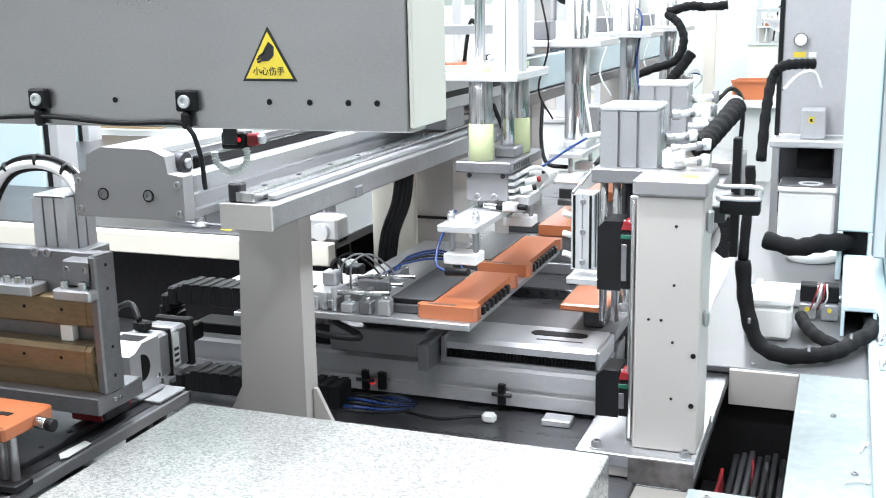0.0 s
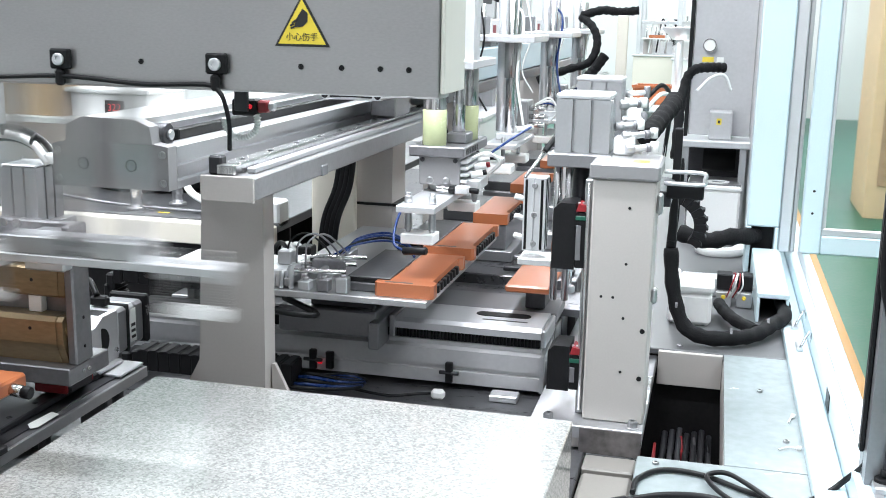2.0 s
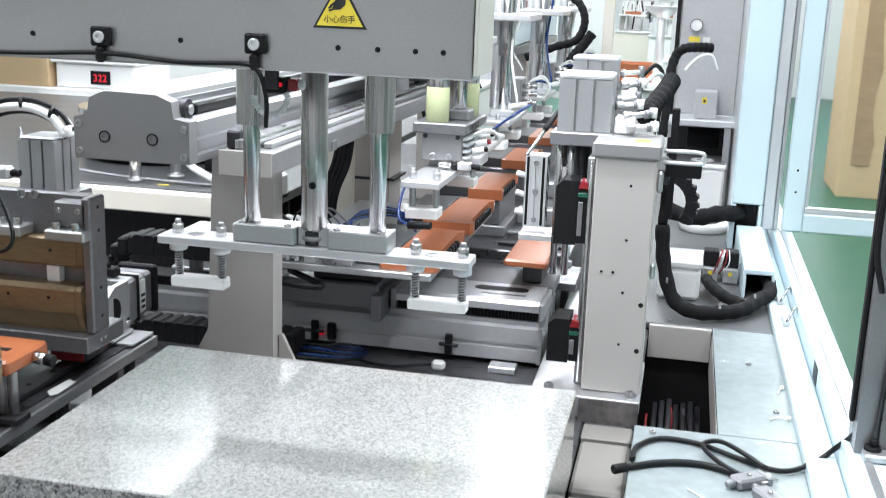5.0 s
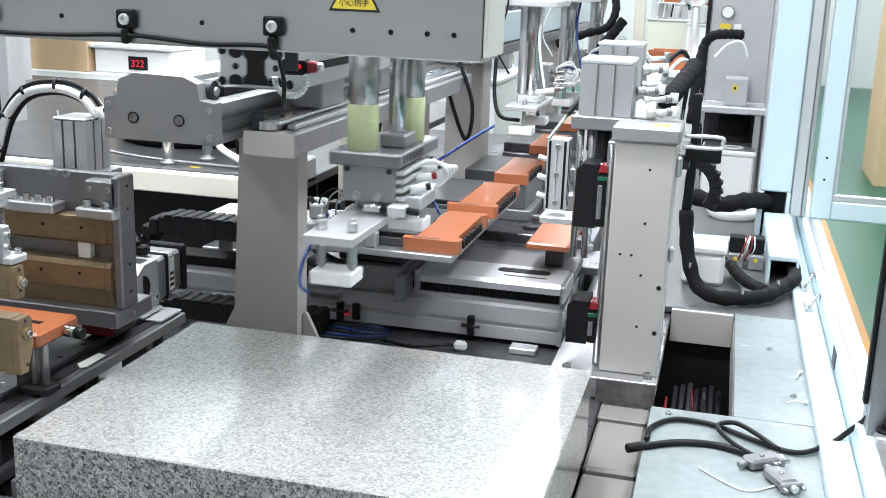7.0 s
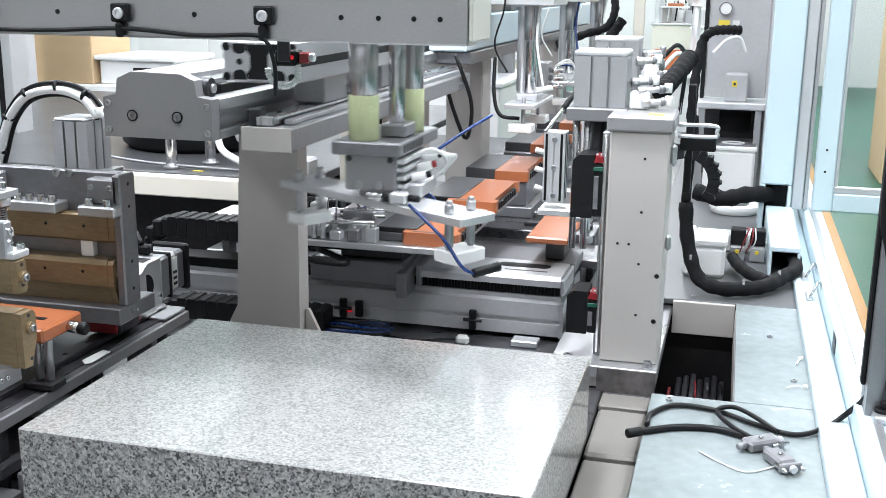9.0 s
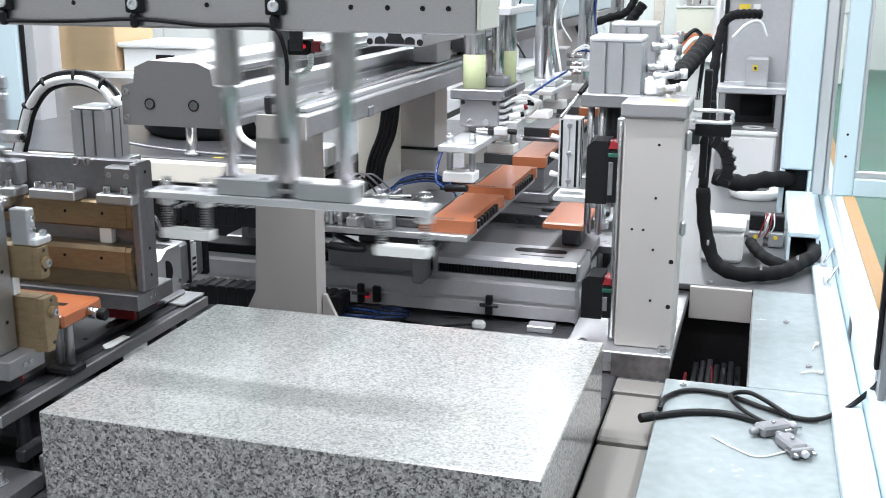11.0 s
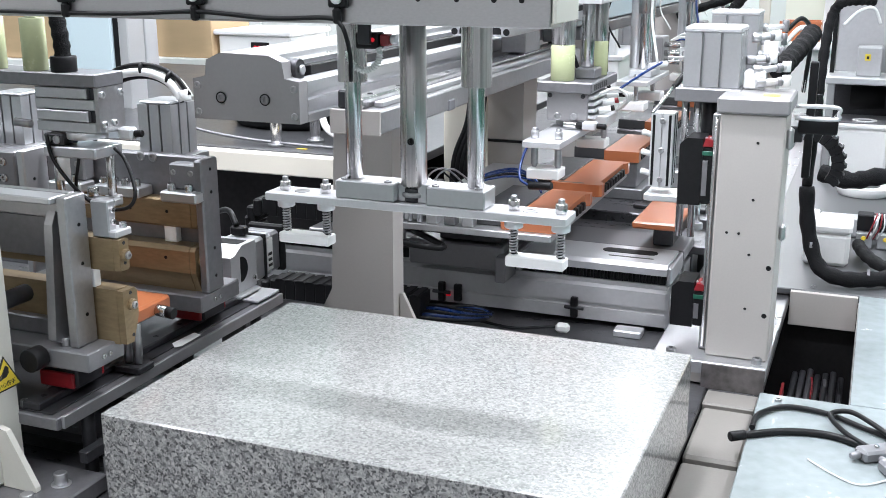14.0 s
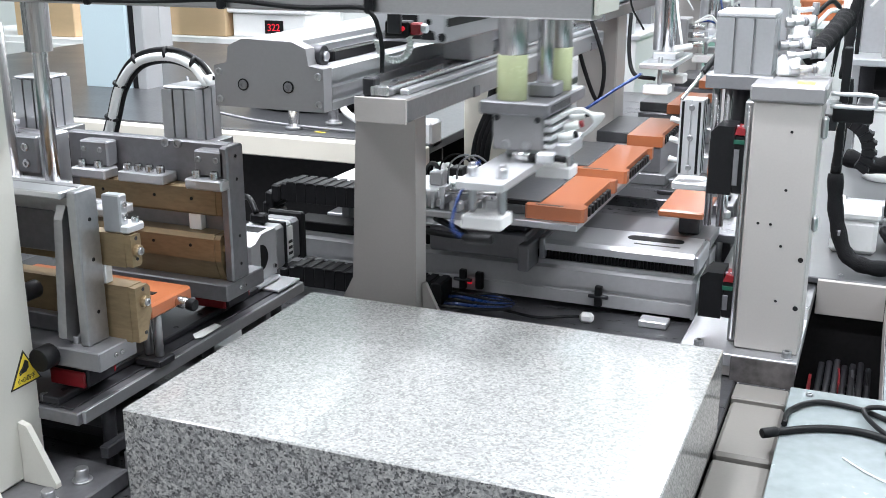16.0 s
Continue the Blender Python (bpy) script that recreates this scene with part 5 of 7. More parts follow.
def jaw_workpiece():
    w = thing("clamped_tray", -1.2, 1.2, 0.785, "orange tray held between the clamp jaws", "tray")
    part("orange_plate", box(-1.45, -1.126, 1.165, 1.275, 0.868, 0.893, 0.004), ORANGE, w)
    for x in (-1.37, -1.32, -1.255):
        part("bore", cyl((x, 1.215, 0.8928), (x, 1.215, 0.8938), 0.010, 18, c=0.0002), BLACK, w)
    part("slot", box(-1.18, -1.155, 1.21, 1.222, 0.8926, 0.8938, 0.0004), BLACK, w)
    for x in (-1.135, -1.155):
        part("pin", cyl((x, 1.19, 0.7985), (x, 1.19, 0.8678), 0.007, 12), STEEL, w)
    part("pin_foot", box(-1.17, -1.12, 1.17, 1.21, 0.7855, 0.798, 0.002), DARKSTEEL, w)
    part("end_pin", cyl((-1.126, 1.235, 0.878), (-1.106, 1.235, 0.876), 0.010, 14), CHROME, w)
    part("pin_cap", cyl((-1.106, 1.235, 0.876), (-1.092, 1.235, 0.875), 0.010, 14), BLACK, w)
    part("paper_slip", prism([(-1.160, 1.315), (-1.145, 1.30), (-1.137, 1.31), (-1.138, 1.37), (-1.156, 1.375)], "z", 0.7858, 0.7868), PAPER, w)
    return w


jaw_workpiece()


def servo_motor():
    m = thing("servo_motor", -1.21, 1.70, 0.65, "silver servo motor with black end behind the slide base", "motor")
    x0, x1, z0, z1 = MX, MX + 0.080, 0.800, 0.893
    part("stand", box(x0 + 0.01, x1 - 0.01, 1.6, 1.66, 0.651, z0 - 0.001, 0.003), SLATE, m)
    part("coupling_housing", prism([(1.545, z0), (1.635, z0), (1.635, z1), (1.585, z1), (1.56, z1 - 0.014), (1.545, z1 - 0.016)], "x", x0, x1), ALU_WHITE, m)
    part("coupling_window", prism([(1.578 + 0.026 * math.cos(a), 0.846 + 0.026 * math.sin(a)) for a in [math.pi * (k / 12 - 0.5) for k in range(13)]], "x", x1 - 0.002, x1 + 0.0008), BLACK, m)
    part("housing_slot", box(x0 + 0.012, x1 - 0.012, 1.59, 1.622, z1 - 0.002, z1 + 0.0006, 0), BLACK, m)
    for y in (1.555, 1.625):
        screw(m, x1, y, z0 + 0.018, "x", 0.005, 0.004, CHROME)
    part("housing_foot", box(x0 - 0.006, x1 + 0.012, 1.55, 1.63, z0 - 0.008, z0 - 0.0005, 0.002), ALU, m)
    part("body", box(x0 + 0.002, x1 - 0.002, 1.636, 1.705, z0 + 0.002, z1 - 0.002, 0.006), ALU, m, "silver servo body")
    part("strap", box(x0 - 0.001, x1 + 0.0015, 1.67, 1.677, z0 - 0.001, z1 + 0.002, 0.002), BLACK, m)
    part("end_bell", box(x0 + 0.004, x1 - 0.004, 1.706, 1.74, z0 + 0.004, z1 - 0.004, 0.006), ALU_DULL, m)
    part("end_cap", box(x0 - 0.002, x1 + 0.002, 1.741, 1.755, z0 - 0.002, z1 + 0.004, 0.004), BLACK, m)
    part("type_plate", box(x1 - 0.0015, x1 - 0.0005, 1.682, 1.703, z0 + 0.015, z1 - 0.012, 0), PAPER, m)
    for k in range(3):
        part("print_bar", box(x1 - 0.0006, x1 - 0.0001, 1.685, 1.7, z0 + 0.022 + 0.012 * k, z0 + 0.028 + 0.012 * k, 0), INK, m)
    part("plug", box(x0 + 0.015, x0 + 0.05, 1.645, 1.665, z1, z1 + 0.02, 0.004), BLACK, m)
    part("cable", tube([(x0 + 0.03, 1.65, z1 + 0.02), (x0 + 0.0, 1.67, z1 + 0.045), (x0 - 0.05, 1.7, z1 + 0.03), (x0 - 0.1, 1.73, z1)], 0.006, 8), RUBBER, m)
    return m


MX = -1.262
servo_motor()


def energy_chain(name, x0, x1, y, z, w, label):
    c = thing(name, (x0 + x1) / 2, y, z - 0.05, label, "cable chain")
    k, n = 0, int((x1 - x0) / 0.026)
    for k in range(n):
        x = x0 + k * 0.026
        part("chain_link", box(x, x + 0.0255, y, y + w, z - 0.024, z + 0.022, 0.0012), BLACK, c)
        part("link_bar", box(x + 0.004, x + 0.021, y - 0.002, y + w + 0.002, z + 0.0222, z + 0.0245, 0.0008), BLACK, c)
    for k in range(7):
        a = math.pi * k / 6
        part("chain_link", box(x0 - 0.015 - 0.05 * math.sin(a), x0 + 0.006 - 0.05 * math.sin(a), y, y + w, z - 0.072 + 0.05 * math.cos(a), z - 0.03 + 0.05 * math.cos(a), 0.004), BLACK, c)
    return c


energy_chain("cable_chain", -1.36, -0.86, 1.98, 0.872, 0.07, "black plastic cable chain above the low module")
energy_chain("cable_chain", -1.30, -0.92, 1.90, 0.70, 0.06, "black plastic cable chain lying on the bench")


def bench_cables():
    c = thing("cable_bundle", -0.85, 1.97, 0.65, "loose blue and black tubes lying on the bench", "cables")
    for k in range(5):
        part("blue_tube", tube([(-1.0, 1.93 + 0.01 * k, 0.665), (-0.92, 1.9 + 0.012 * k, 0.675 + 0.004 * k), (-0.84, 1.9 + 0.015 * k, 0.68), (-0.80, 1.95 + 0.01 * k, 0.672), (-0.85, 2.0, 0.668 + 0.003 * k), (-0.93, 2.01, 0.664)], 0.004, 6), BLUE if k % 2 else RUBBER, c)
    part("black_lead", tube([(-0.82, 1.97, 0.658), (-0.74, 1.96, 0.656), (-0.68, 1.99, 0.656), (-0.645, 2.0, 0.657)], 0.0035, 6), RUBBER, c)
    part("white_tie", box(-0.652, -0.622, 1.975, 1.995, 0.6505, 0.672, 0.006), WHITE, c, "white cable tie mount")
    return c


bench_cables()


# ---------------------------------------------------------------- near left column
def near_column():
    c = thing("guard_column", -1.25, 1.0, 0.65, "ivory painted column with a warning triangle and gusset", "column")
    xe = -1.207
    part("foot_plate", box(-1.42, xe + 0.115, 0.80, 1.04, 0.651, 0.680, 0.003), SLATE, c)
    part("shaft", box(-1.40, xe, 0.80, 1.0, 0.6805, 1.36, 0.006), IVORY, c, "ivory painted shaft")
    part("gusset", prism([(xe + 0.0005, 0.681), (xe + 0.060, 0.681), (xe + 0.060, 0.688), (xe + 0.016, 0.772), (xe + 0.0005, 0.776)], "y", 0.948, 0.958), IVORY, c)
    part("gusset", prism([(xe + 0.0005, 0.681), (xe + 0.060, 0.681), (xe + 0.060, 0.688), (xe + 0.016, 0.772), (xe + 0.0005, 0.776)], "y", 0.85, 0.86), IVORY, c)
    rim = triangle_sign(c, xe, 0.974, 0.825, 0.061)
    at = Vector((xe, 0.974, 0)) - ORG[c]
    rim.matrix_basis = Matrix.Translation((at.x, at.y, 0)) @ Matrix.Rotation(radians(90), 4, "Z") @ Matrix.Translation((-at.x, -at.y, 0))
    for y in (0.915, 0.985):
        part("bolt", cyl((xe + 0.075, y, 0.680), (xe + 0.075, y, 0.700), 0.010, 14), STEEL, c)
        part("washer", cyl((xe + 0.075, y, 0.6802), (xe + 0.075, y, 0.6825), 0.015, 18), ALU, c)
    return c


near_column()


def near_clutter():
    c = thing("support_frame", -1.2, 1.1, 0.65, "dark steel under-frame below the slide base", "frame")
    for y in (1.12, 1.3, 1.5):
        part("bar", box(-1.40, -1.12, y, y + 0.03, 0.651, 0.672, 0.002), DARKSTEEL, c)
    part("side_plate", box(-1.108, -1.075, 1.05, 1.5, 0.651, 0.70, 0.002), ALU_DULL, c)
    return c


near_clutter()


# ---------------------------------------------------------------- work table behind on the left
def cream_table():
    t = thing("side_table", -1.9, 2.75, 0.0, "cream painted table with a dark glossy turntable top", "table")
    yf, zt = 2.30, 0.928
    part("apron", box(-3.6, -1.15, yf, yf + 0.04, zt - 0.055, zt, 0.003), CREAM, t, "cream painted apron")
    part("top", box(-3.6, -1.15, yf + 0.042, 4.2, zt - 0.02, zt + 0.004, 0.002), DARKBOARD, t, "dark glossy table top")
    part("leg", box(-3.2, -3.1, yf + 0.045, yf + 0.12, 0.0, zt - 0.021, 0.004), CREAM, t)
    # Two near-black sheets put the shade below the table top into colour.
    part("rear_shade_sheet", box(-3.6, -1.15, 3.0, 3.02, 0.0, zt - 0.02, 0.001), PIT_SHADE, t)
    part("front_shade_sheet", box(-3.6, -1.15, 2.42, 2.43, 0.0, zt - 0.0215, 0.001), PIT_SHADE, t)
    d = part("drum", cyl((-1.72, 2.85, zt + 0.0042), (-1.72, 2.85, zt + 0.14), 0.24, 64, c=0.02), BLACK, t, "glossy black drum")
    part("drum_rim", ring((-1.72, 2.85, zt + 0.14), (-1.72, 2.85, zt + 0.155), 0.25, 0.22, 48), CHROME, d)
    for x, y in ((-1.575, 2.40), (-1.508, 2.50), (-1.30, 2.62), (-1.27, 2.48)):
        p = part("post", cyl((x, y, zt + 0.0045), (x, y, zt + 0.21), 0.0155, 20), CHROME, t, "polished steel post")
        part("post_foot", cyl((x, y, zt + 0.0042), (x, y, zt + 0.012), 0.024, 20), STEEL, p)
    part("yellow_slip", box(-1.50, -1.47, 2.375, 2.385, zt + 0.0045, zt + 0.0055, 0), YELLOW, t)
    part("clear_hose", tube([(-1.36, 2.42, zt + 0.02), (-1.45, 2.45, zt + 0.06), (-1.47, 2.5, zt + 0.13), (-1.40, 2.55, zt + 0.12)], 0.010, 10), CLEARWHITE, t)
    part("hose", tube([(-1.95, 2.45, zt + 0.12), (-1.9, 2.42, zt + 0.05), (-1.7, 2.40, zt + 0.02), (-1.4, 2.40, zt + 0.010), (-1.2, 2.42, zt + 0.010)], 0.004, 8), ALU_DULL, t)
    part("bowl", cyl((-1.455, 2.64, zt + 0.045), (-1.455, 2.64, zt + 0.12), 0.035, 28, c=0.01, r1=0.055), CLEARWHITE, t, "milky plastic bowl")
    part("bowl_stand", cyl((-1.455, 2.64, zt + 0.005), (-1.455, 2.64, zt + 0.044), 0.03, 20), BLACK, t)
    return t


cream_table()


def carton(x0, x1, y0, y1, z0, z1):
    c = thing("cardboard_box", (x0 + x1) / 2, (y0 + y1) / 2, z0, "closed brown cardboard box with taped seam", "box", "cardboard boxes")
    part("body", box(x0, x1, y0, y1, z0, z1, 0.004), CARD, c)
    part("tape", box(x0 - 0.0008, x1 + 0.0008, (y0 + y1) / 2 - 0.03, (y0 + y1) / 2 + 0.03, z1 - 0.06, z1 + 0.0008, 0), CREAM, c)
    part("flap", box(x0, x1, y0 - 0.004, y0 - 0.0005, z1 - 0.10, z1, 0.001), CARD, c)
    return c


def shelf(x0, x1, y0, y1, z):
    s = thing("white_cabinet", (x0 + x1) / 2, (y0 + y1) / 2, 0.0, "white control cabinet with panel doors", "cabinet")
    part("body", box(x0, x1, y0, y1, 0.05, z, 0.006), WHITE, s)
    n = max(1, int((x1 - x0) / 0.5))
    for k in range(n):
        a = x0 + (x1 - x0) * k / n
        b = x0 + (x1 - x0) * (k + 1) / n
        d = part("door", box(a + 0.01, b - 0.01, y0 - 0.015, y0 - 0.001, 0.1, z - 0.03, 0.004), WHITE, s)
        part("door_handle", box(b - 0.06, b - 0.04, y0 - 0.03, y0 - 0.0155, z * 0.55, z * 0.55 + 0.12, 0.004), DARKSTEEL, d)
    part("plinth", box(x0 + 0.02, x1 - 0.02, y0 + 0.02, y1, 0.0, 0.049, 0.002), BLACK, s)
    return s


shelf(-3.7, -2.62, 4.38, 4.9, 0.94)
shelf(-2.58, -1.6, 4.4, 4.9, 0.90)
shelf(-4.9, -3.75, 4.38, 4.9, 0.90)
carton(-3.48, -3.10, 4.40, 4.75, 0.941, 1.45)
carton(-4.43, -4.04, 4.42, 4.8, 0.901, 1.5)
shelf(-5.2, -2.0, 6.6, 7.2, 1.5)


def status_box():
    s = thing("display_box", -2.85, 4.5, 0.941, "white instrument box with a red digit display", "instrument")
    part("body", box(-3.08, -2.68, 4.43, 4.80, 0.941, 1.055, 0.006), WHITE, s)
    f = part("display", box(-2.895, -2.795, 4.421, 4.4295, 0.962, 1.025, 0.002), BLACK, s, "black display window with red digits")
    cu = bpy.data.curves.new("digits", "FONT")
    cu.body, cu.size, cu.align_x, cu.extrude = "322", 0.048, "CENTER", 0.0004
    tmp = bpy.data.objects.new("digits", cu)
    me = bpy.data.meshes.new_from_object(tmp)
    bpy.data.objects.remove(tmp)
    me.materials.clear()
    me.materials.append(LED_RED)
    d = new("digits", me)
    d.parent = f
    d.matrix_basis = pose(-2.845 - ORG[f].x, 4.4202 - ORG[f].y, 0.976 - ORG[f].z, 90)
    part("lid", box(-3.10, -2.66, 4.41, 4.82, 1.056, 1.08, 0.006), WHITE, s)
    return s


status_box()


def blue_post(x, y, w, d, top=2.3):
    p = thing("frame_post", x, y, 0.0, "pale blue painted frame post with black seal strip", "post", "frame posts")
    part("post", box(x - w / 2, x + w / 2, y - d / 2, y + d / 2, 0.0, top, 0.006), BLUEPAINT, p)
    part("seal_strip", box(x + w / 2 + 0.001, x + w / 2 + 0.02, y - d / 2 + 0.01, y - d / 2 + 0.03, 0.9, top, 0.002), BLACK, p)
    part("trim_strip", box(x + w / 2 + 0.0215, x + w / 2 + 0.06, y - d / 2 + 0.01, y + d / 2, 0.9, top, 0.003), ALU_WHITE, p)
    return p


blue_post(-2.56, 2.9, 0.19, 0.10)
blue_post(-3.3, 4.0, 0.16, 0.10)

# ---------------------------------------------------------------- guard frame and windows on the right flank


def guard_frame():
    g = thing("guard_frame", 0.1, 3.3, 0.67, "pale blue painted guard post with a cable slot", "guard post")
    part("post", box(0.014, 0.112, 3.33, 3.45, 0.82, 2.3, 0.005), BLUEPAINT, g, "pale blue post")
    part("post_foot", box(0.014, 0.030, 3.33, 3.45, 0.671, 0.8195, 0.003), BLUEPAINT, g)
    part("post_foot", box(0.100, 0.112, 3.33, 3.45, 0.671, 0.8195, 0.003), BLUEPAINT, g)
    part("slot_dark", box(0.031, 0.099, 3.38, 3.44, 0.672, 0.8185, 0.002), BLACK, g)
    part("seal_post", box(0.114, 0.150, 3.35, 3.43, 0.74, 2.3, 0.004), ALU_WHITE, g)
    part("edge_trim", box(0.152, 0.165, 3.36, 3.42, 0.74, 2.3, 0.002), ALU, g)
    return g


guard_frame()


def open_door():
    w = thing("guard_door", 0.2, 3.38, 0.735, "white framed glazed guard door swung open", "guard door")
    y0, y1, x0, x1, z0, z1 = 3.365, 3.40, 0.180, 1.16, 0.736, 2.3
    part("stile", box(x0, x0 + 0.062, y0, y1, z0, z1, 0.004), BLUEPAINT, w)
    part("stile", box(x1 - 0.06, x1, y0, y1, z0, z1, 0.004), ALU_WHITE, w)
    part("bottom_rail", box(x0 + 0.063, x1 - 0.061, y0, y1, z0, z0 + 0.06, 0.004), BLUEPAINT, w)
    part("glazing_bead", box(x0 + 0.063, x1 - 0.061, y0 + 0.006, y1 - 0.006, z0 + 0.0605, z0 + 0.082, 0.003), ALU_WHITE, w)
    part("glazing_bead", box(x0 + 0.063, x0 + 0.074, y0 + 0.006, y1 - 0.006, z0 + 0.0825, z1, 0.003), ALU_WHITE, w)
    p = part("pane", box(x0 + 0.0745, x1 - 0.061, y0 + 0.016, y0 + 0.020, z0 + 0.0825, z1, 0.0), GLASS, w, "clear pane")
    p.visible_shadow = False
    for z in (z0 + 0.13, z0 + 0.20):
        hole(w, x0 + 0.03, y0 - 0.0002, z, "y", 0.004)
    return w


open_door()


def near_post():
    p = thing("profile_post", 0.2, 1.62, 0.735, "grey aluminium profile post with grooves and a cable", "post")
    part("profile", slotted(0.166, 0.236, 1.585, 1.655, 0.7355, 2.3, 1, 0.008), ALU_DULL, p, "grooved aluminium profile")
    part("profile", box(0.2375, 0.33, 1.57, 1.66, 0.40, 2.3, 0.004), ALU, p)
    part("seal_strip", box(0.158, 0.1655, 1.61, 1.63, 0.78, 2.3, 0.002), BLACK, p)
    part("cable", tube([(0.170, 1.575, 1.75), (0.163, 1.57, 1.3), (0.157, 1.565, 1.1), (0.172, 1.56, 1.02)], 0.005, 8), RUBBER, p)
    part("cable", tube([(0.225, 1.575, 1.6), (0.20, 1.57, 1.25), (0.205, 1.565, 1.14), (0.26, 1.55, 1.08)], 0.007, 8), CLEARWHITE, p)
    part("cable_cap", cyl((0.215, 1.575, 1.30), (0.24, 1.572, 1.31), 0.012, 12), CLEARWHITE, p)
    part("rod", cyl((0.194, 1.575, 0.765), (0.202, 1.575, 0.94), 0.0045, 10), DARKSTEEL, p)
    part("suction_knob", cyl((0.192, 1.572, 0.736), (0.192, 1.572, 0.756), 0.014, 16), BLACK, p)
    part("rod_tip", cyl((0.193, 1.574, 0.756), (0.194, 1.575, 0.768), 0.007, 12), BLACK, p)
    part("bracket", box(0.176, 0.23, 1.545, 1.58, 0.7355, 0.75, 0.003), ALU, p)
    for z in (0.80, 0.98, 1.2):
        screw(p, 0.20, 1.585, z, "y", 0.004, 0.002, DARKSTEEL)
    return p


near_post()
tall = carton(1.02, 2.7, 8.4, 9.2, 0.001, 2.6)
edge = [(1.23 + 0.02 * math.sin(k * 1.9), 0.25 + k * 0.18) for k in range(13)]
part("torn_layer", prism([(1.10, 2.41), (1.10, 0.25)] + edge, "y", 8.388, 8.3955), TORN, tall, "torn brown cardboard layer")
shelf(2.8, 4.4, 8.6, 9.2, 1.8)


# ---------------------------------------------------------------- items on the deck
def deck_cable():
    c = thing("connector_cable", 0.0, 1.58, 0.67, "black cable with a grey metal connector lying on the deck", "cable")
    part("cable", tube([(0.185, 1.60, 0.82), (0.172, 1.62, 0.76), (0.15, 1.66, 0.71), (0.115, 1.65, 0.682), (0.06, 1.61, 0.676), (-0.01, 1.64, 0.676), (-0.08, 1.685, 0.676), (-0.15, 1.69, 0.676), (-0.19, 1.64, 0.676), (-0.195, 1.58, 0.676)], 0.005, 8), RUBBER, c)
    part("cable", tube([(-0.205, 1.545, 0.676), (-0.14, 1.585, 0.676), (-0.07, 1.595, 0.676), (0.0, 1.56, 0.678)], 0.0065, 8), RUBBER, c)
    part("cable", tube([(0.0, 1.55, 0.680), (-0.05, 1.60, 0.684), (-0.075, 1.66, 0.686), (-0.045, 1.675, 0.69), (-0.01, 1.64, 0.69), (0.03, 1.60, 0.682)], 0.0045, 8), RUBBER, c)
    part("cable_end", cyl((-0.225, 1.53, 0.676), (-0.203, 1.547, 0.676), 0.0085, 12), BLACK, c)
    for (x, y, rz) in ((0.0, 1.545, 35), (0.03, 1.485, -60)):
        b = box(-0.03, 0.026, -0.016, 0.016, 0.671, 0.690, 0.004)
        box(0.026, 0.036, -0.02, 0.02, 0.673, 0.688, 0.002, b)
        bmesh.ops.rotate(b, verts=b.verts, cent=(0, 0, 0), matrix=Matrix.Rotation(radians(rz), 3, "Z"))
        bmesh.ops.translate(b, verts=b.verts, vec=(x, y, 0))
        part("connector", b, ALU_DULL, c, "grey metal connector shell")
        part("connector_screw", cyl((x, y, 0.690), (x, y, 0.694), 0.004, 10), CHROME, c)
        co, si = math.cos(radians(rz)), math.sin(radians(rz))
        for v in (-0.0165, 0.0165):
            p0, p1 = (x + 0.012 * co - v * si, y + 0.012 * si + v * co, 0.681), (x + 0.046 * co - v * si, y + 0.046 * si + v * co, 0.681)
            part("thumbscrew", cyl(p0, p1, 0.0032, 10), CHROME, c)
        part("shell", cyl((x + 0.036 * co, y + 0.036 * si, 0.681), (x + 0.044 * co, y + 0.044 * si, 0.681), 0.0065, 14), ALU_WHITE, c)
        part("strain_relief", cyl((x - 0.030 * co, y - 0.030 * si, 0.681), (x - 0.046 * co, y - 0.046 * si, 0.680), 0.0075, 12, r1=0.0055), ALU_DULL, c)
    part("thin_wire", tube([(0.03, 1.48, 0.673), (-0.02, 1.44, 0.672), (-0.06, 1.46, 0.672), (-0.10, 1.50, 0.672)], 0.0016, 6), CLEARWHITE, c)
    return c


deck_cable()


def deck_scraps():
    """Loose screws and a cable-tie offcut on the deck."""
    for x, y, a in ((0.072, 1.86, 20), (0.085, 2.02, 75)):
        t = thing("cable_tie_offcut", x, y, 0.6705, "white cable tie offcut lying on the deck", "cable tie")
        d = Vector((math.cos(radians(a)), math.sin(radians(a)), 0)) * 0.02
        part("strap", tube([(x - d.x, y - d.y, 0.6725), (x, y + 0.004, 0.675), (x + d.x, y + d.y, 0.6725)], 0.0018, 6), WHITE, t)
        part("head", box(x + d.x - 0.004, x + d.x + 0.004, y + d.y - 0.004, y + d.y + 0.004, 0.6706, 0.6776, 0.001), WHITE, t)


deck_scraps()


def power_box():
    p = thing("junction_box", -0.1, 2.7, 0.67, "white plastic junction box with rounded lid", "junction box")
    part("body", box(-0.190, -0.079, 2.656, 2.776, 0.6715, 0.756, 0.010), WHITE, p)
    part("lid", box(-0.194, -0.075, 2.652, 2.780, 0.7565, 0.782, 0.008), WHITE, p)
    return p


power_box()


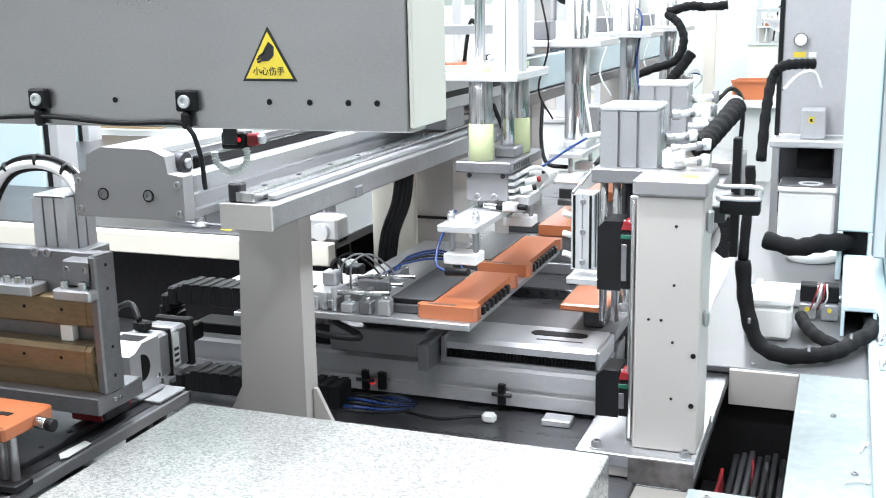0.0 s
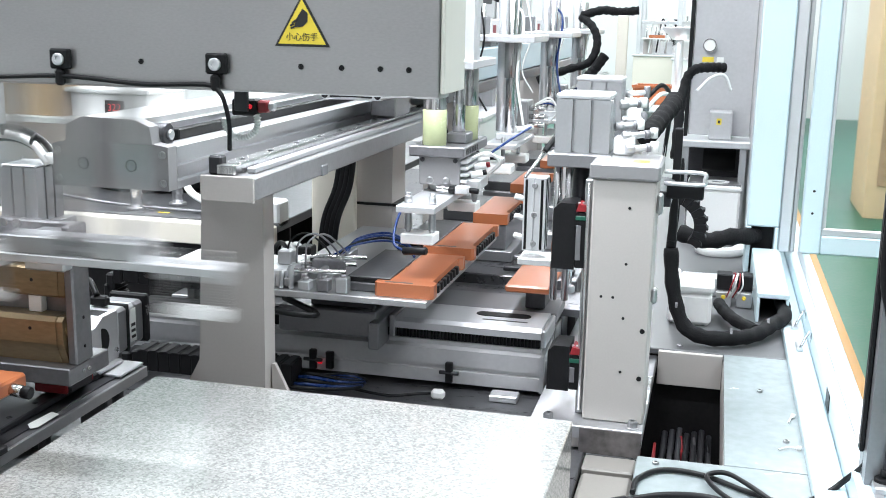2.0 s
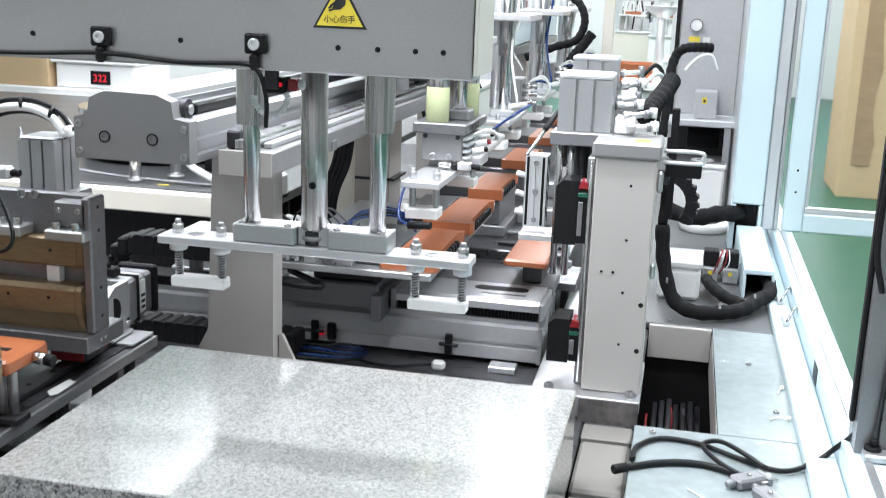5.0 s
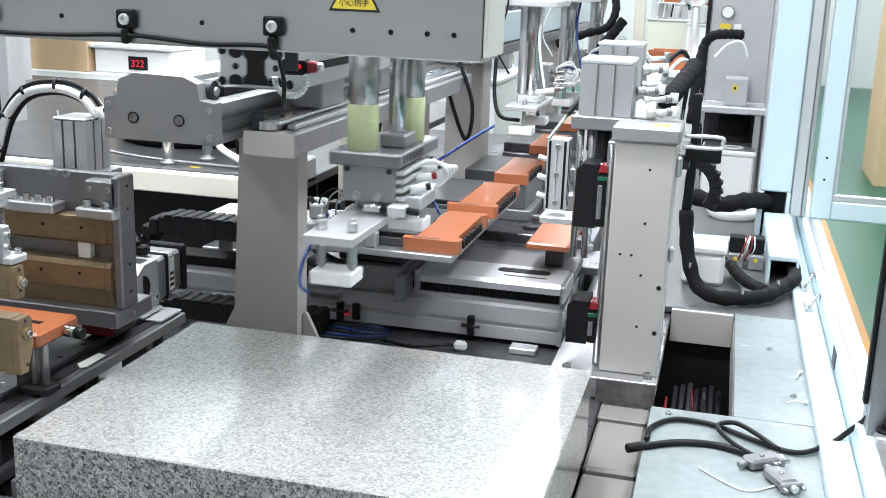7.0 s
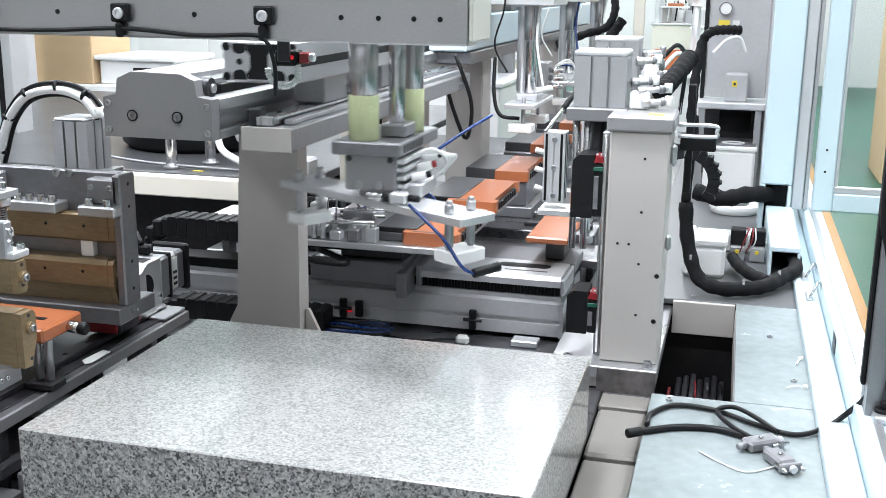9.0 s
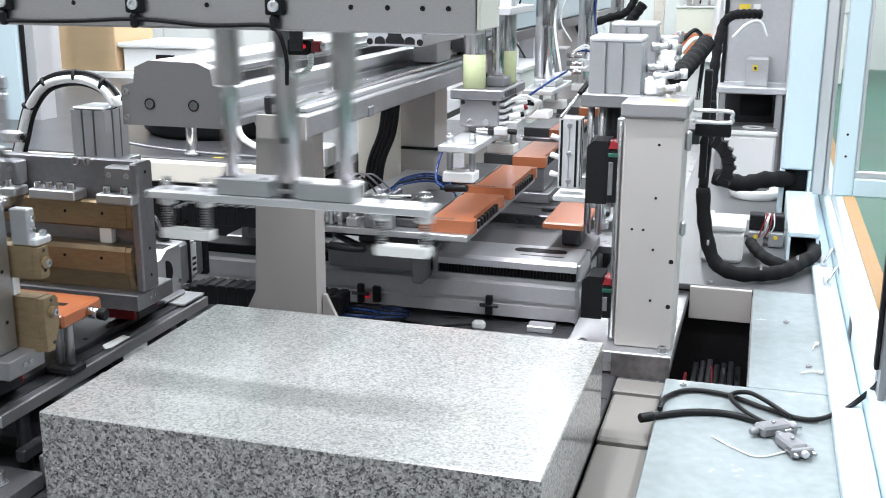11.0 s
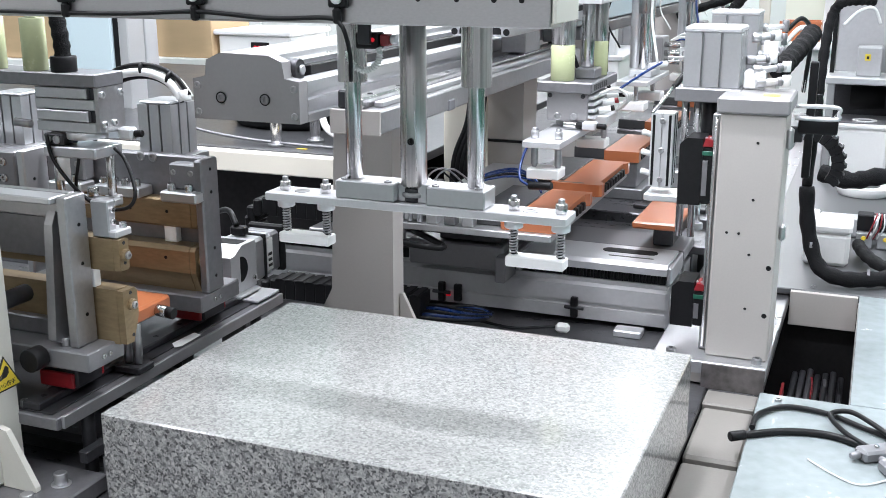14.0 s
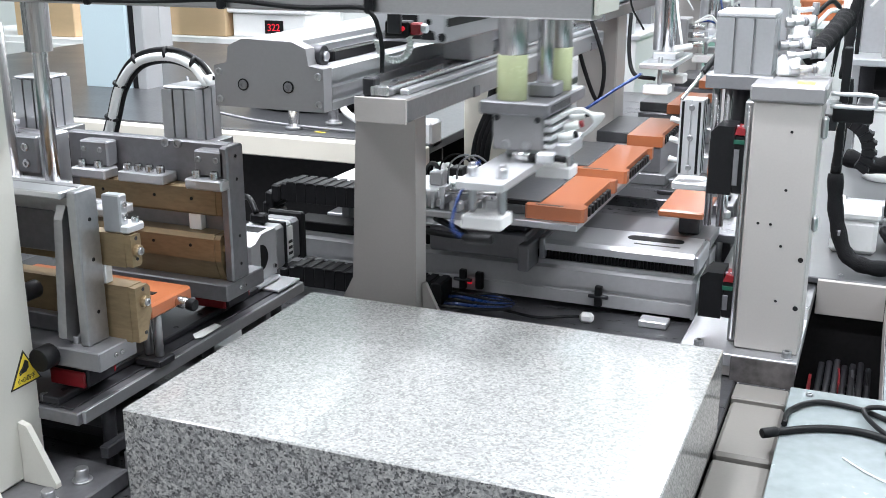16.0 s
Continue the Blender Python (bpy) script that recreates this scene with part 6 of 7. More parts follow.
def relays():
    r = thing("relay_set", 0.0, 2.85, 0.67, "two black relays with coloured wires", "relay")
    for k in range(2):
        x = -0.068 + k * 0.055
        b = part("relay", box(x, x + 0.042, 2.894, 2.944, 0.715, 0.759, 0.003), BLACK, r)
        part("terminal_base", box(x, x + 0.042, 2.872, 2.892, 0.6715, 0.714, 0.003), ALU, r)
        part("socket", box(x, x + 0.042, 2.8925, 2.944, 0.6715, 0.7145, 0.002), DARKSTEEL, r)
        screw(r, x + 0.02, 2.872, 0.70, "y", 0.006, 0.003, YELLOW)
    for k, m in enumerate((RED, CLEARWHITE, RED, CLEARWHITE)):
        part("wire", tube([(-0.04 + 0.008 * k, 2.87, 0.70), (-0.03 + 0.01 * k, 2.84, 0.74), (-0.02 + 0.006 * k, 2.85, 0.772), (-0.025 + 0.008 * k, 2.89, 0.765)], 0.002, 6), m, r)
    return r


relays()


def sleeved_loom():
    c = thing("cable_loom", -0.02, 2.6, 0.67, "thick black sleeved cable loom along the deck", "cable loom")
    part("loom", tube([(0.065, 3.36, 0.70), (0.10, 2.90, 0.71), (0.105, 2.70, 0.705), (0.07, 2.62, 0.70), (0.03, 2.54, 0.695), (-0.02, 2.50, 0.693), (-0.09, 2.475, 0.695), (-0.145, 2.50, 0.715), (-0.176, 2.52, 0.80), (-0.188, 2.53, 0.90)], 0.0185, 12, wob=0.08), SLEEVE, c, "thick braided sleeve")
    part("loom_branch", tube([(-0.06, 2.80, 0.70), (-0.045, 2.72, 0.70), (-0.015, 2.63, 0.70), (0.03, 2.56, 0.70)], 0.016, 10, wob=0.08), SLEEVE, c)
    part("loom_branch", tube([(-0.188, 2.53, 0.90), (-0.185, 2.55, 1.0), (-0.18, 2.55, 1.07), (-0.182, 2.55, 1.12)], 0.012, 10, wob=0.05), SLEEVE, c)
    for p in ((0.06, 2.6, 0.70), (-0.03, 2.5, 0.694), (-0.165, 2.515, 0.76)):
        part("tie", ring((p[0] - 0.003, p[1], p[2]), (p[0] + 0.003, p[1], p[2]), 0.0225, 0.0195, 16), SLATE, c)
    return c


sleeved_loom()


def arched_chain():
    """A plastic drag chain bent over behind the column, link by link; it slides with its unit."""
    c = thing("drag_chain", -0.19, 2.50, 0.95, "black plastic drag chain bent in an arch behind the column", "cable chain")
    for k in range(11):
        a = radians(118 - k * 15)
        u, w = Vector((math.cos(a), 0, math.sin(a))), Vector((-math.sin(a), 0, math.cos(a)))
        mid = Vector((-0.192, 2.50, 0.965))
        r = 0.070
        ring_pts = [mid + u * (r + du) + w * dw for du, dw in ((-0.014, -0.0072), (0.013, -0.0094), (0.016, -0.004), (0.016, 0.004), (0.013, 0.0094), (-0.014, 0.0072))]
        part("chain_link", prism([(p.x, p.z) for p in ring_pts], "y", 2.48, 2.52), BLACK, c)
        q = mid + u * (r + 0.0175)
        part("link_bar", cyl((q.x, 2.478, q.z), (q.x, 2.522, q.z), 0.003, 8), BLACK, c)
    part("chain_bracket", box(-0.25, -0.222, 2.485, 2.515, 1.0, 1.035, 0.002), ALU, c)
    return c


CHAIN = arched_chain()


def upper_loom():
    c = thing("cable_loom", -0.17, 2.4, 1.2, "black ribbed cable sleeve rising behind the column", "cable loom")
    part("post", box(-0.182, -0.166, 2.12, 2.15, 1.0, 1.235, 0.002), BLACK, c)
    part("switch_box", box(-0.185, -0.115, 1.945, 1.985, 1.118, 1.148, 0.003), BLACK, c, "black switch box")
    part("post_arm", box(-0.215, -0.176, 1.956, 2.15, 1.10, 1.13, 0.002), DARKSTEEL, c)
    part("loom", tube([(-0.236, 2.05, 1.222), (-0.222, 2.12, 1.240), (-0.20, 2.2, 1.268), (-0.19, 2.26, 1.284)], 0.019, 12, steps=12, wob=0.12), SLEEVE, c)
    part("loom", tube([(-0.225, 3.5, 1.0), (-0.22, 3.55, 1.15), (-0.208, 3.6, 1.25), (-0.18, 3.6, 1.288), (-0.13, 3.62, 1.295), (-0.084, 3.64, 1.294)], 0.016, 10, steps=10, wob=0.10), SLEEVE, c)
    part("blue_tube", tube([(-0.17, 3.55, 1.22), (-0.13, 3.6, 1.262), (-0.085, 3.62, 1.27), (-0.06, 3.63, 1.22)], 0.005, 6), CLEARWHITE, c)
    part("loom", tube([(-0.19, 3.3, 0.79), (-0.1, 3.28, 0.775), (-0.03, 3.29, 0.79), (0.05, 3.36, 0.785)], 0.026, 10, wob=0.1), SLEEVE, c)
    return c


upper_loom()


def deck_parts():
    c = thing("air_cylinder", -0.06, 3.0, 0.67, "white and silver air cylinder lying on the deck", "air cylinder")
    part("barrel", box(-0.17, 0.0, 2.98, 3.03, 0.672, 0.73, 0.006), ALU_WHITE, c)
    part("end_block", box(-0.19, -0.17, 2.975, 3.035, 0.672, 0.735, 0.004), WHITE, c)
    part("rod", cyl((0.0, 3.005, 0.70), (0.06, 3.005, 0.70), 0.009, 12), CHROME, c)
    d = thing("parts_dish", -0.06, 3.6, 0.67, "white round parts dish on the deck", "dish")
    part("dish", cyl((-0.06, 3.6, 0.671), (-0.06, 3.6, 0.70), 0.08, 32, r1=0.09), WHITE, d)
    part("dish_well", cyl((-0.06, 3.6, 0.7005), (-0.06, 3.6, 0.702), 0.05, 24), DARKSTEEL, d)
    e = thing("white_hopper", -0.05, 3.55, 0.76, "white plastic hopper box on the deck", "hopper")
    part("body", box(-0.18, 0.0, 3.75, 3.95, 0.672, 0.86, 0.008), WHITE, e)
    part("rim", box(-0.185, 0.005, 3.745, 3.955, 0.8605, 0.88, 0.006), WHITE, e)
    part("top_plate", box(-0.18, 0.0, 3.75, 3.94, 0.8805, 0.885, 0.001), SLATE, e)
    part("port_ring", ring((-0.08, 3.80, 0.8852), (-0.08, 3.80, 0.888), 0.04, 0.026, 24), WHITE, e)
    return c


deck_parts()


def rear_cabinet():
    c = thing("rear_cabinet", -0.1, 4.2, 0.67, "grey steel instrument panel on a white shelf", "instrument panel")
    part("panel", box(-0.20, 0.02, 3.95, 3.975, 1.035, 2.2, 0.003), PANELGREY, c, "grey steel panel")
    part("panel_edge", box(-0.215, -0.201, 3.94, 3.98, 1.0, 2.2, 0.002), BLACK, c)
    part("side", box(0.021, 0.035, 3.6, 4.5, 0.68, 2.2, 0.003), ALU_WHITE, c)
    part("shelf", box(-0.22, 0.03, 3.80, 4.4, 1.005, 1.030, 0.004), ALU_WHITE, c)
    part("box", box(-0.125, -0.045, 3.84, 3.948, 1.0305, 1.13, 0.004), PANELGREY, c, "grey terminal box")
    part("label", box(-0.10, -0.082, 3.8385, 3.8395, 1.085, 1.107, 0), YELLOW, c)
    part("label_mark", box(-0.095, -0.087, 3.8375, 3.8384, 1.09, 1.10, 0), INK, c)
    part("gauge", cyl((-0.142, 3.93, 1.36), (-0.142, 3.949, 1.36), 0.02, 24), WHITE, c, "round white gauge")
    part("gauge_rim", ring((-0.142, 3.928, 1.36), (-0.142, 3.949, 1.36), 0.024, 0.0205, 24), CHROME, c)
    part("nameplate", box(-0.165, -0.125, 3.947, 3.9495, 1.30, 1.318, 0), YELLOW, c)
    part("nameplate", box(-0.115, -0.09, 3.947, 3.9495, 1.30, 1.318, 0), PAPER, c)
    for x in (-0.20, 0.0):
        part("shelf_leg", box(x - 0.012, x + 0.012, 3.82, 3.845, 0.671, 1.0045, 0.002), ALU, c)
    part("motor", cyl((-0.14, 4.1, 0.93), (-0.02, 4.1, 0.93), 0.045, 18), BLACK, c)
    part("inner_wall", box(-0.22, 0.02, 4.4, 4.42, 0.671, 1.0, 0.002), DARKSTEEL, c)
    return c


rear_cabinet()


# ---------------------------------------------------------------- stations further down the line
def far_beam():
    b = thing("blue_beam", -0.85, 4.6, 0.65, "pale blue boxed gantry beam on beige posts", "gantry beam")
    part("cover", box(-0.93, -0.82, 2.72, 5.3, 1.252, 1.350, 0.004), BLUEPAINT, b)
    part("underside", box(-0.94, -0.815, 2.75, 5.3, 1.215, 1.249, 0.003), SLATE, b)
    for y in (3.1, 4.6):
        part("post", box(-0.98, -0.86, y, y + 0.12, 0.801, 1.214, 0.004), BEIGE, b)
    return b


far_beam()


def far_gripper(x, y, k):
    g = thing("line_gripper", x, y, 1.1, "chrome-rod pick-up gripper on the far gantry", "gripper", "grippers down the line")
    z = 1.09
    part("pad_plate", box(x - 0.05, x + 0.04, y - 0.16, y + 0.16, z, z + 0.014, 0.002), ALU_WHITE, g)
    part("base_block", box(x - 0.035, x + 0.03, y - 0.06, y + 0.06, z + 0.0145, z + 0.035, 0.003), ALU_WHITE, g)
    for dy in (-0.035, 0.035):
        part("guide_rod", cyl((x, y + dy, z + 0.035), (x, y + dy, z + 0.42), 0.014, 16), CHROME, g)
    part("cylinder", cyl((x - 0.03, y, z + 0.035), (x - 0.03, y, z + 0.45), 0.017, 16), ALU_WHITE, g)
    part("sleeve", cyl((x, y - 0.035, z + 0.19), (x, y - 0.035, z + 0.29), 0.019, 18), TURNED, g)
    part("bushing", cyl((x - 0.03, y + 0.09, z + 0.2), (x - 0.03, y + 0.09, z + 0.27), 0.022, 16), URETHANE, g)
    part("top_plate", box(x - 0.11, x + 0.08, y - 0.12, y + 0.12, z + 0.29, z + 0.31, 0.003), ALU_WHITE, g)
    part("mount", box(x - 0.135, x - 0.111, y - 0.08, y + 0.08, z + 0.27, z + 0.48, 0.003), ALU_WHITE, g)
    for dy in (-0.12, 0.12):
        part("pad", box(x - 0.04, x + 0.03, y + dy - 0.03, y + dy + 0.03, z - 0.07, z - 0.045, 0.003), WHITE, g)
        part("bolt", cyl((x, y + dy, z - 0.045), (x, y + dy, z + 0.03), 0.006, 10), STEEL, g)
    part("fitting", cyl((x + 0.03, y - 0.1, z + 0.05), (x + 0.07, y - 0.06, z + 0.055), 0.009, 10), CLEARWHITE, g)
    part("hose", tube([(x - 0.03, y, z + 0.40), (x + 0.03, y - 0.03, z + 0.36), (x + 0.02, y - 0.05, z + 0.2), (x + 0.05, y - 0.09, z + 0.06)], 0.004, 6), BLUE if k % 2 else CLEARWHITE, g)
    part("cable", tube([(x - 0.09, y - 0.12, z + 0.45), (x - 0.06, y - 0.13, z + 0.3), (x - 0.09, y - 0.12, z + 0.18), (x - 0.05, y - 0.12, z + 0.10)], 0.003, 6), RUBBER if k == 0 else CLEARWHITE, g)
    part("rotary_body", box(x - 0.045, x + 0.04, y + 0.03, y + 0.13, z + 0.036, z + 0.12, 0.003), CASTGREY, g)
    for j in range(3):
        part("piston", cyl((x + 0.04, y + 0.06, z + 0.05 + 0.024 * j), (x + 0.085, y + 0.06, z + 0.05 + 0.024 * j), 0.008, 10), CHROME, g)
        part("air_tube", tube([(x + 0.06, y + 0.04 + 0.02 * j, z + 0.11), (x + 0.10, y + 0.05 + 0.02 * j, z + 0.13 - 0.01 * j), (x + 0.12, y + 0.07 + 0.02 * j, z + 0.09), (x + 0.09, y + 0.09, z + 0.05)], 0.0032, 6), CLEARWHITE if j < 2 else BLUE, g)
    part("valve_box", box(x - 0.105, x - 0.06, y - 0.115, y - 0.05, z + 0.3105, z + 0.36, 0.003), ALU_DULL, g)
    return g


for k, (x, y) in enumerate(((-0.675, 2.95), (-0.675, 3.72), (-0.675, 4.55))):
    far_gripper(x, y, k)


def far_press(x, y, k):
    p = thing("line_press", x, y, 0.67, "square aluminium cylinder press beside the track", "press")
    part("stand", box(x - 0.05, x + 0.05, y, y + 0.1, 0.671, 1.17, 0.003), BEIGE, p)
    part("plate", box(x - 0.12, x + 0.07, y - 0.03, y + 0.13, 1.1705, 1.195, 0.002), ALU_DULL, p)
    part("cylinder", slotted(x - 0.11, x + 0.0, y, y + 0.1, 1.1955, 1.300, 2, 0.010), ALU, p)
    part("cylinder_cap", box(x - 0.112, x + 0.002, y - 0.002, y + 0.102, 1.3002, 1.311, 0.003), ALU_WHITE, p)
    for j in range(3):
        f = part("air_fitting", cyl((x + 0.012, y + 0.03 * j, 1.21 + 0.03 * j), (x + 0.055, y + 0.03 * j + 0.02, 1.213 + 0.03 * j), 0.0066, 12), ALU_WHITE, p)
        part("fitting_nut", cyl((x + 0.004, y + 0.03 * j, 1.21 + 0.03 * j), (x + 0.016, y + 0.03 * j, 1.21 + 0.03 * j), 0.011, 6), ALU, f)
        part("fitting_elbow", cyl((x + 0.055, y + 0.03 * j + 0.02, 1.20 + 0.03 * j), (x + 0.055, y + 0.03 * j + 0.02, 1.228 + 0.03 * j), 0.0085, 10), ALU_DULL, f)
    part("fitting_block", box(x + 0.01, x + 0.05, y + 0.02, y + 0.07, 1.1955, 1.26, 0.004), WHITE, p)
    part("slide", box(x - 0.14, x - 0.09, y + 0.03, y + 0.08, 0.96, 1.1, 0.003), ALU_WHITE, p)
    part("slide_link", box(x - 0.0895, x - 0.051, y + 0.03, y + 0.08, 1.0, 1.03, 0.003), ALU, p)
    part("lever", cyl((x - 0.115, y - 0.02, 1.04), (x - 0.10, y - 0.14, 1.12), 0.008, 10), BLACK, p)
    for j in range(2):
        part("hose", tube([(x + 0.055, y + 0.05 + 0.03 * j, 1.23 + 0.03 * j), (x + 0.09, y + 0.08 + 0.03 * j, 1.27 + 0.02 * j), (x + 0.11, y + 0.18, 1.24), (x + 0.10, y + 0.22, 1.10)], 0.006, 6), RUBBER if j else CLEARWHITE, p)
    part("sensor_block", box(x - 0.085, x - 0.0515, y + 0.01, y + 0.05, 0.98, 1.12, 0.003), BLACK, p)
    for j in range(2):
        part("rod", cyl((x - 0.105 + 0.025 * j, y + 0.015, 0.9), (x - 0.105 + 0.025 * j, y + 0.015, 1.17), 0.007, 12), CHROME, p)
    return p


far_press(-0.328, 2.53, 0)


def far_machine(x0, x1, y0, y1, z, cat, label, mat, seed):
    m = thing("line_machine", (x0 + x1) / 2, (y0 + y1) / 2, 0.0, label, cat, "machines down the line")
    rnd = random.Random(seed)
    part("cabinet", box(x0, x1, y0, y1, 0.03, 0.9, 0.006), mat, m)
    part("deck", box(x0 - 0.02, x1 + 0.02, y0 - 0.02, y1 + 0.02, 0.901, 0.925, 0.004), ALU_WHITE, m)
    for cx in (x0 + 0.03, x1 - 0.09):
        for cyy in (y0 + 0.03, y1 - 0.09):
            part("post", box(cx, cx + 0.06, cyy, cyy + 0.06, 0.9255, z, 0.004), ALU_WHITE, m)
    part("roof_rail", box(x0, x1, y0, y0 + 0.06, z + 0.0005, z + 0.07, 0.004), ALU_WHITE, m)
    part("mid_rail", box(x0 + 0.0905, x1 - 0.0905, y0 + 0.03, y0 + 0.08, 1.35, 1.40, 0.004), ALU, m)
    for k in range(14):
        px = x0 + 0.1 + (x1 - x0 - 0.25) * rnd.random()
        py = y0 + 0.1 + (y1 - y0 - 0.3) * rnd.random()
        h = 0.12 + 0.35 * rnd.random()
        part("unit", slotted(px, px + 0.07 + 0.06 * rnd.random(), py, py + 0.09, 0.9256, 0.9256 + h, 1, 0.006), rnd.choice([ALU_WHITE, WHITE, ALU_DULL, BEIGE]), m)
        part("unit_rod", cyl((px + 0.03, py + 0.13, 0.9256), (px + 0.03, py + 0.13, 1.1 + h), 0.012, 12), CHROME, m)
    for k in range(5):
        py = y0 + 0.12 + 0.16 * k
        part("hose", tube([(x0 + 0.2 + 0.1 * k, py, 0.95), (x0 + 0.24 + 0.1 * k, py, 1.3), (x0 + 0.30 + 0.08 * k, py, 1.42), (x0 + 0.36 + 0.08 * k, py, 1.2)], 0.012, 6), RUBBER if k % 2 else CLEARWHITE, m)
    part("control_box", box(x1 - 0.30, x1 - 0.10, y0 + 0.02, y0 + 0.1, 1.42, 1.70, 0.006), PANELGREY, m)
    part("screen", box(x1 - 0.28, x1 - 0.12, y0 + 0.015, y0 + 0.0195, 1.52, 1.66, 0.002), DARKBOARD, m)
    part("tray", box(x0 + 0.2, x0 + 0.42, y0 + 0.05, y0 + 0.25, 1.16, 1.2, 0.004), ORANGE, m)
    part("tray_shelf", box(x0 + 0.1, x0 + 0.5, y0 + 0.04, y0 + 0.3, 1.14, 1.159, 0.003), WHITE, m)
    return m


far_machine(-0.35, 0.5, 9.0, 10.0, 1.9, "machine", "white framed assembly machine with small aluminium units", WHITE, 1)
far_machine(-2.3, -1.3, 5.4, 6.4, 1.9, "machine", "white framed assembly machine beside the line", WHITE, 2)
far_machine(-2.7, -1.55, 7.4, 8.6, 2.0, "machine", "white framed assembly machine at the end of the line", CREAM, 3)
far_machine(-0.7, 0.9, 14.4, 15.6, 2.0, "machine", "white framed machine at the far end", WHITE, 4)


far_machine(-1.3, 0.1, 15.6, 16.6, 2.1, "machine", "white framed machine by the end wall", CREAM, 5)


def bin_table():
    t = thing("white_bench", -0.3, 6.0, 0.0, "white laminate bench at the end of the line", "bench")
    part("top", box(-0.66, 0.10, 5.75, 6.45, 0.955, 0.990, 0.004), WHITE, t)
    part("front_panel", box(-0.64, 0.08, 5.80, 5.815, 0.02, 0.954, 0.003), WHITE, t)
    for x in (-0.64, 0.04):
        part("leg", box(x, x + 0.04, 6.38, 6.42, 0.0, 0.954, 0.003), ALU_WHITE, t)
    b = thing("orange_bin", -0.45, 5.92, 0.990, "orange plastic parts bin on the white bench", "bin")
    shell = bmesh.new()
    for x0, x1, y0, y1, z0, z1 in ((-0.55, -0.35, 5.84, 6.06, 0.991, 1.0), (-0.55, -0.542, 5.84, 6.06, 1.0, 1.09), (-0.358, -0.35, 5.84, 6.06, 1.0, 1.09), (-0.541, -0.359, 5.84, 5.848, 1.0, 1.09), (-0.541, -0.359, 6.052, 6.06, 1.0, 1.09)):
        box(x0, x1, y0, y1, z0, z1, 0.002, shell)
    part("shell", shell, ORANGE, b)
    part("rim", box(-0.556, -0.344, 5.832, 5.8395, 1.078, 1.094, 0.002), ORANGE, b)
    s = thing("lamp_stand", -0.30, 6.2, 0.990, "white round-topped stand with a steel stem on the bench", "stand")
    part("foot", cyl((-0.33, 6.2, 0.991), (-0.33, 6.2, 1.01), 0.07, 24), WHITE, s)
    part("stem", cyl((-0.33, 6.2, 1.01), (-0.33, 6.2, 1.33), 0.03, 20, r1=0.022), ALU_WHITE, s)
    part("head", cyl((-0.33, 6.2, 1.33), (-0.33, 6.2, 1.40), 0.04, 24, r1=0.11), ALU_WHITE, s)
    return t


bin_table()


def far_looms():
    c = thing("cable_loom", -0.5, 4.0, 1.3, "thick black sleeved looms hanging over the line", "cable loom")
    part("loom", tube([(-0.80, 4.15, 1.20), (-0.69, 4.18, 1.245), (-0.606, 4.2, 1.275), (-0.578, 4.22, 1.345), (-0.60, 4.25, 1.41), (-0.655, 4.3, 1.45)], 0.016, 10, steps=10, wob=0.10), SLEEVE, c)
    part("loom", tube([(-0.655, 4.3, 1.455), (-0.57, 4.3, 1.478), (-0.50, 4.3, 1.472), (-0.428, 4.3, 1.48)], 0.017, 10, steps=10, wob=0.10), SLEEVE, c)
    part("loom", tube([(-0.543, 4.2, 1.305), (-0.58, 4.18, 1.25), (-0.61, 4.16, 1.21), (-0.632, 4.15, 1.165)], 0.020, 10, steps=10, wob=0.08), SLEEVE, c)
    part("loom_post", box(-0.505, -0.462, 4.24, 4.27, 0.82, 1.46, 0.003), CREAM, c, "cream painted post")
    part("loom", tube([(-0.75, 3.05, 1.5), (-0.72, 3.1, 1.62), (-0.74, 3.1, 1.8)], 0.025, 10), SLEEVE, c)
    part("loom", tube([(-0.86, 2.6, 1.22), (-0.83, 2.62, 1.1), (-0.80, 2.65, 1.02), (-0.78, 2.62, 1.12), (-0.82, 2.6, 1.25)], 0.006, 6), RUBBER, c)
    part("lead", tube([(-0.80, 3.0, 1.22), (-0.79, 2.95, 1.12), (-0.76, 2.9, 1.06), (-0.70, 2.9, 1.05)], 0.006, 6), RUBBER, c)
    return c


far_looms()


def beam_cables():
    c = thing("cable_run", -0.84, 4.0, 1.351, "black and blue tubes lying on top of the pale blue beam", "cables")
    for k in range(4):
        part("tube", tube([(-0.845 - 0.016 * k, 2.75, 1.358), (-0.84 - 0.018 * k, 3.2, 1.362), (-0.85 - 0.016 * k, 3.6, 1.358), (-0.838 - 0.018 * k, 4.1, 1.362), (-0.85 - 0.016 * k, 4.7, 1.358), (-0.845 - 0.016 * k, 5.25, 1.358)], 0.007, 6), BLUE if k == 1 else (CLEARWHITE if k == 2 else RUBBER), c)
    for y in (2.95, 3.4, 4.3):
        m = part("valve_block", box(-0.925, -0.835, y, y + 0.12, 1.372, 1.44, 0.004), WHITE, c, "white valve block")
        part("valve_label", box(-0.8348, -0.8343, y + 0.02, y + 0.07, 1.39, 1.42, 0), RED, m)
        part("valve_foot", box(-0.92, -0.84, y + 0.01, y + 0.11, 1.3505, 1.3715, 0.002), ALU_DULL, m)
        for k in range(4):
            part("valve_plug", cyl((-0.834, y + 0.02 + 0.027 * k, 1.381), (-0.815, y + 0.02 + 0.027 * k, 1.378), 0.006, 10), BLACK if k % 2 else BLUE, m)
    return c


beam_cables()


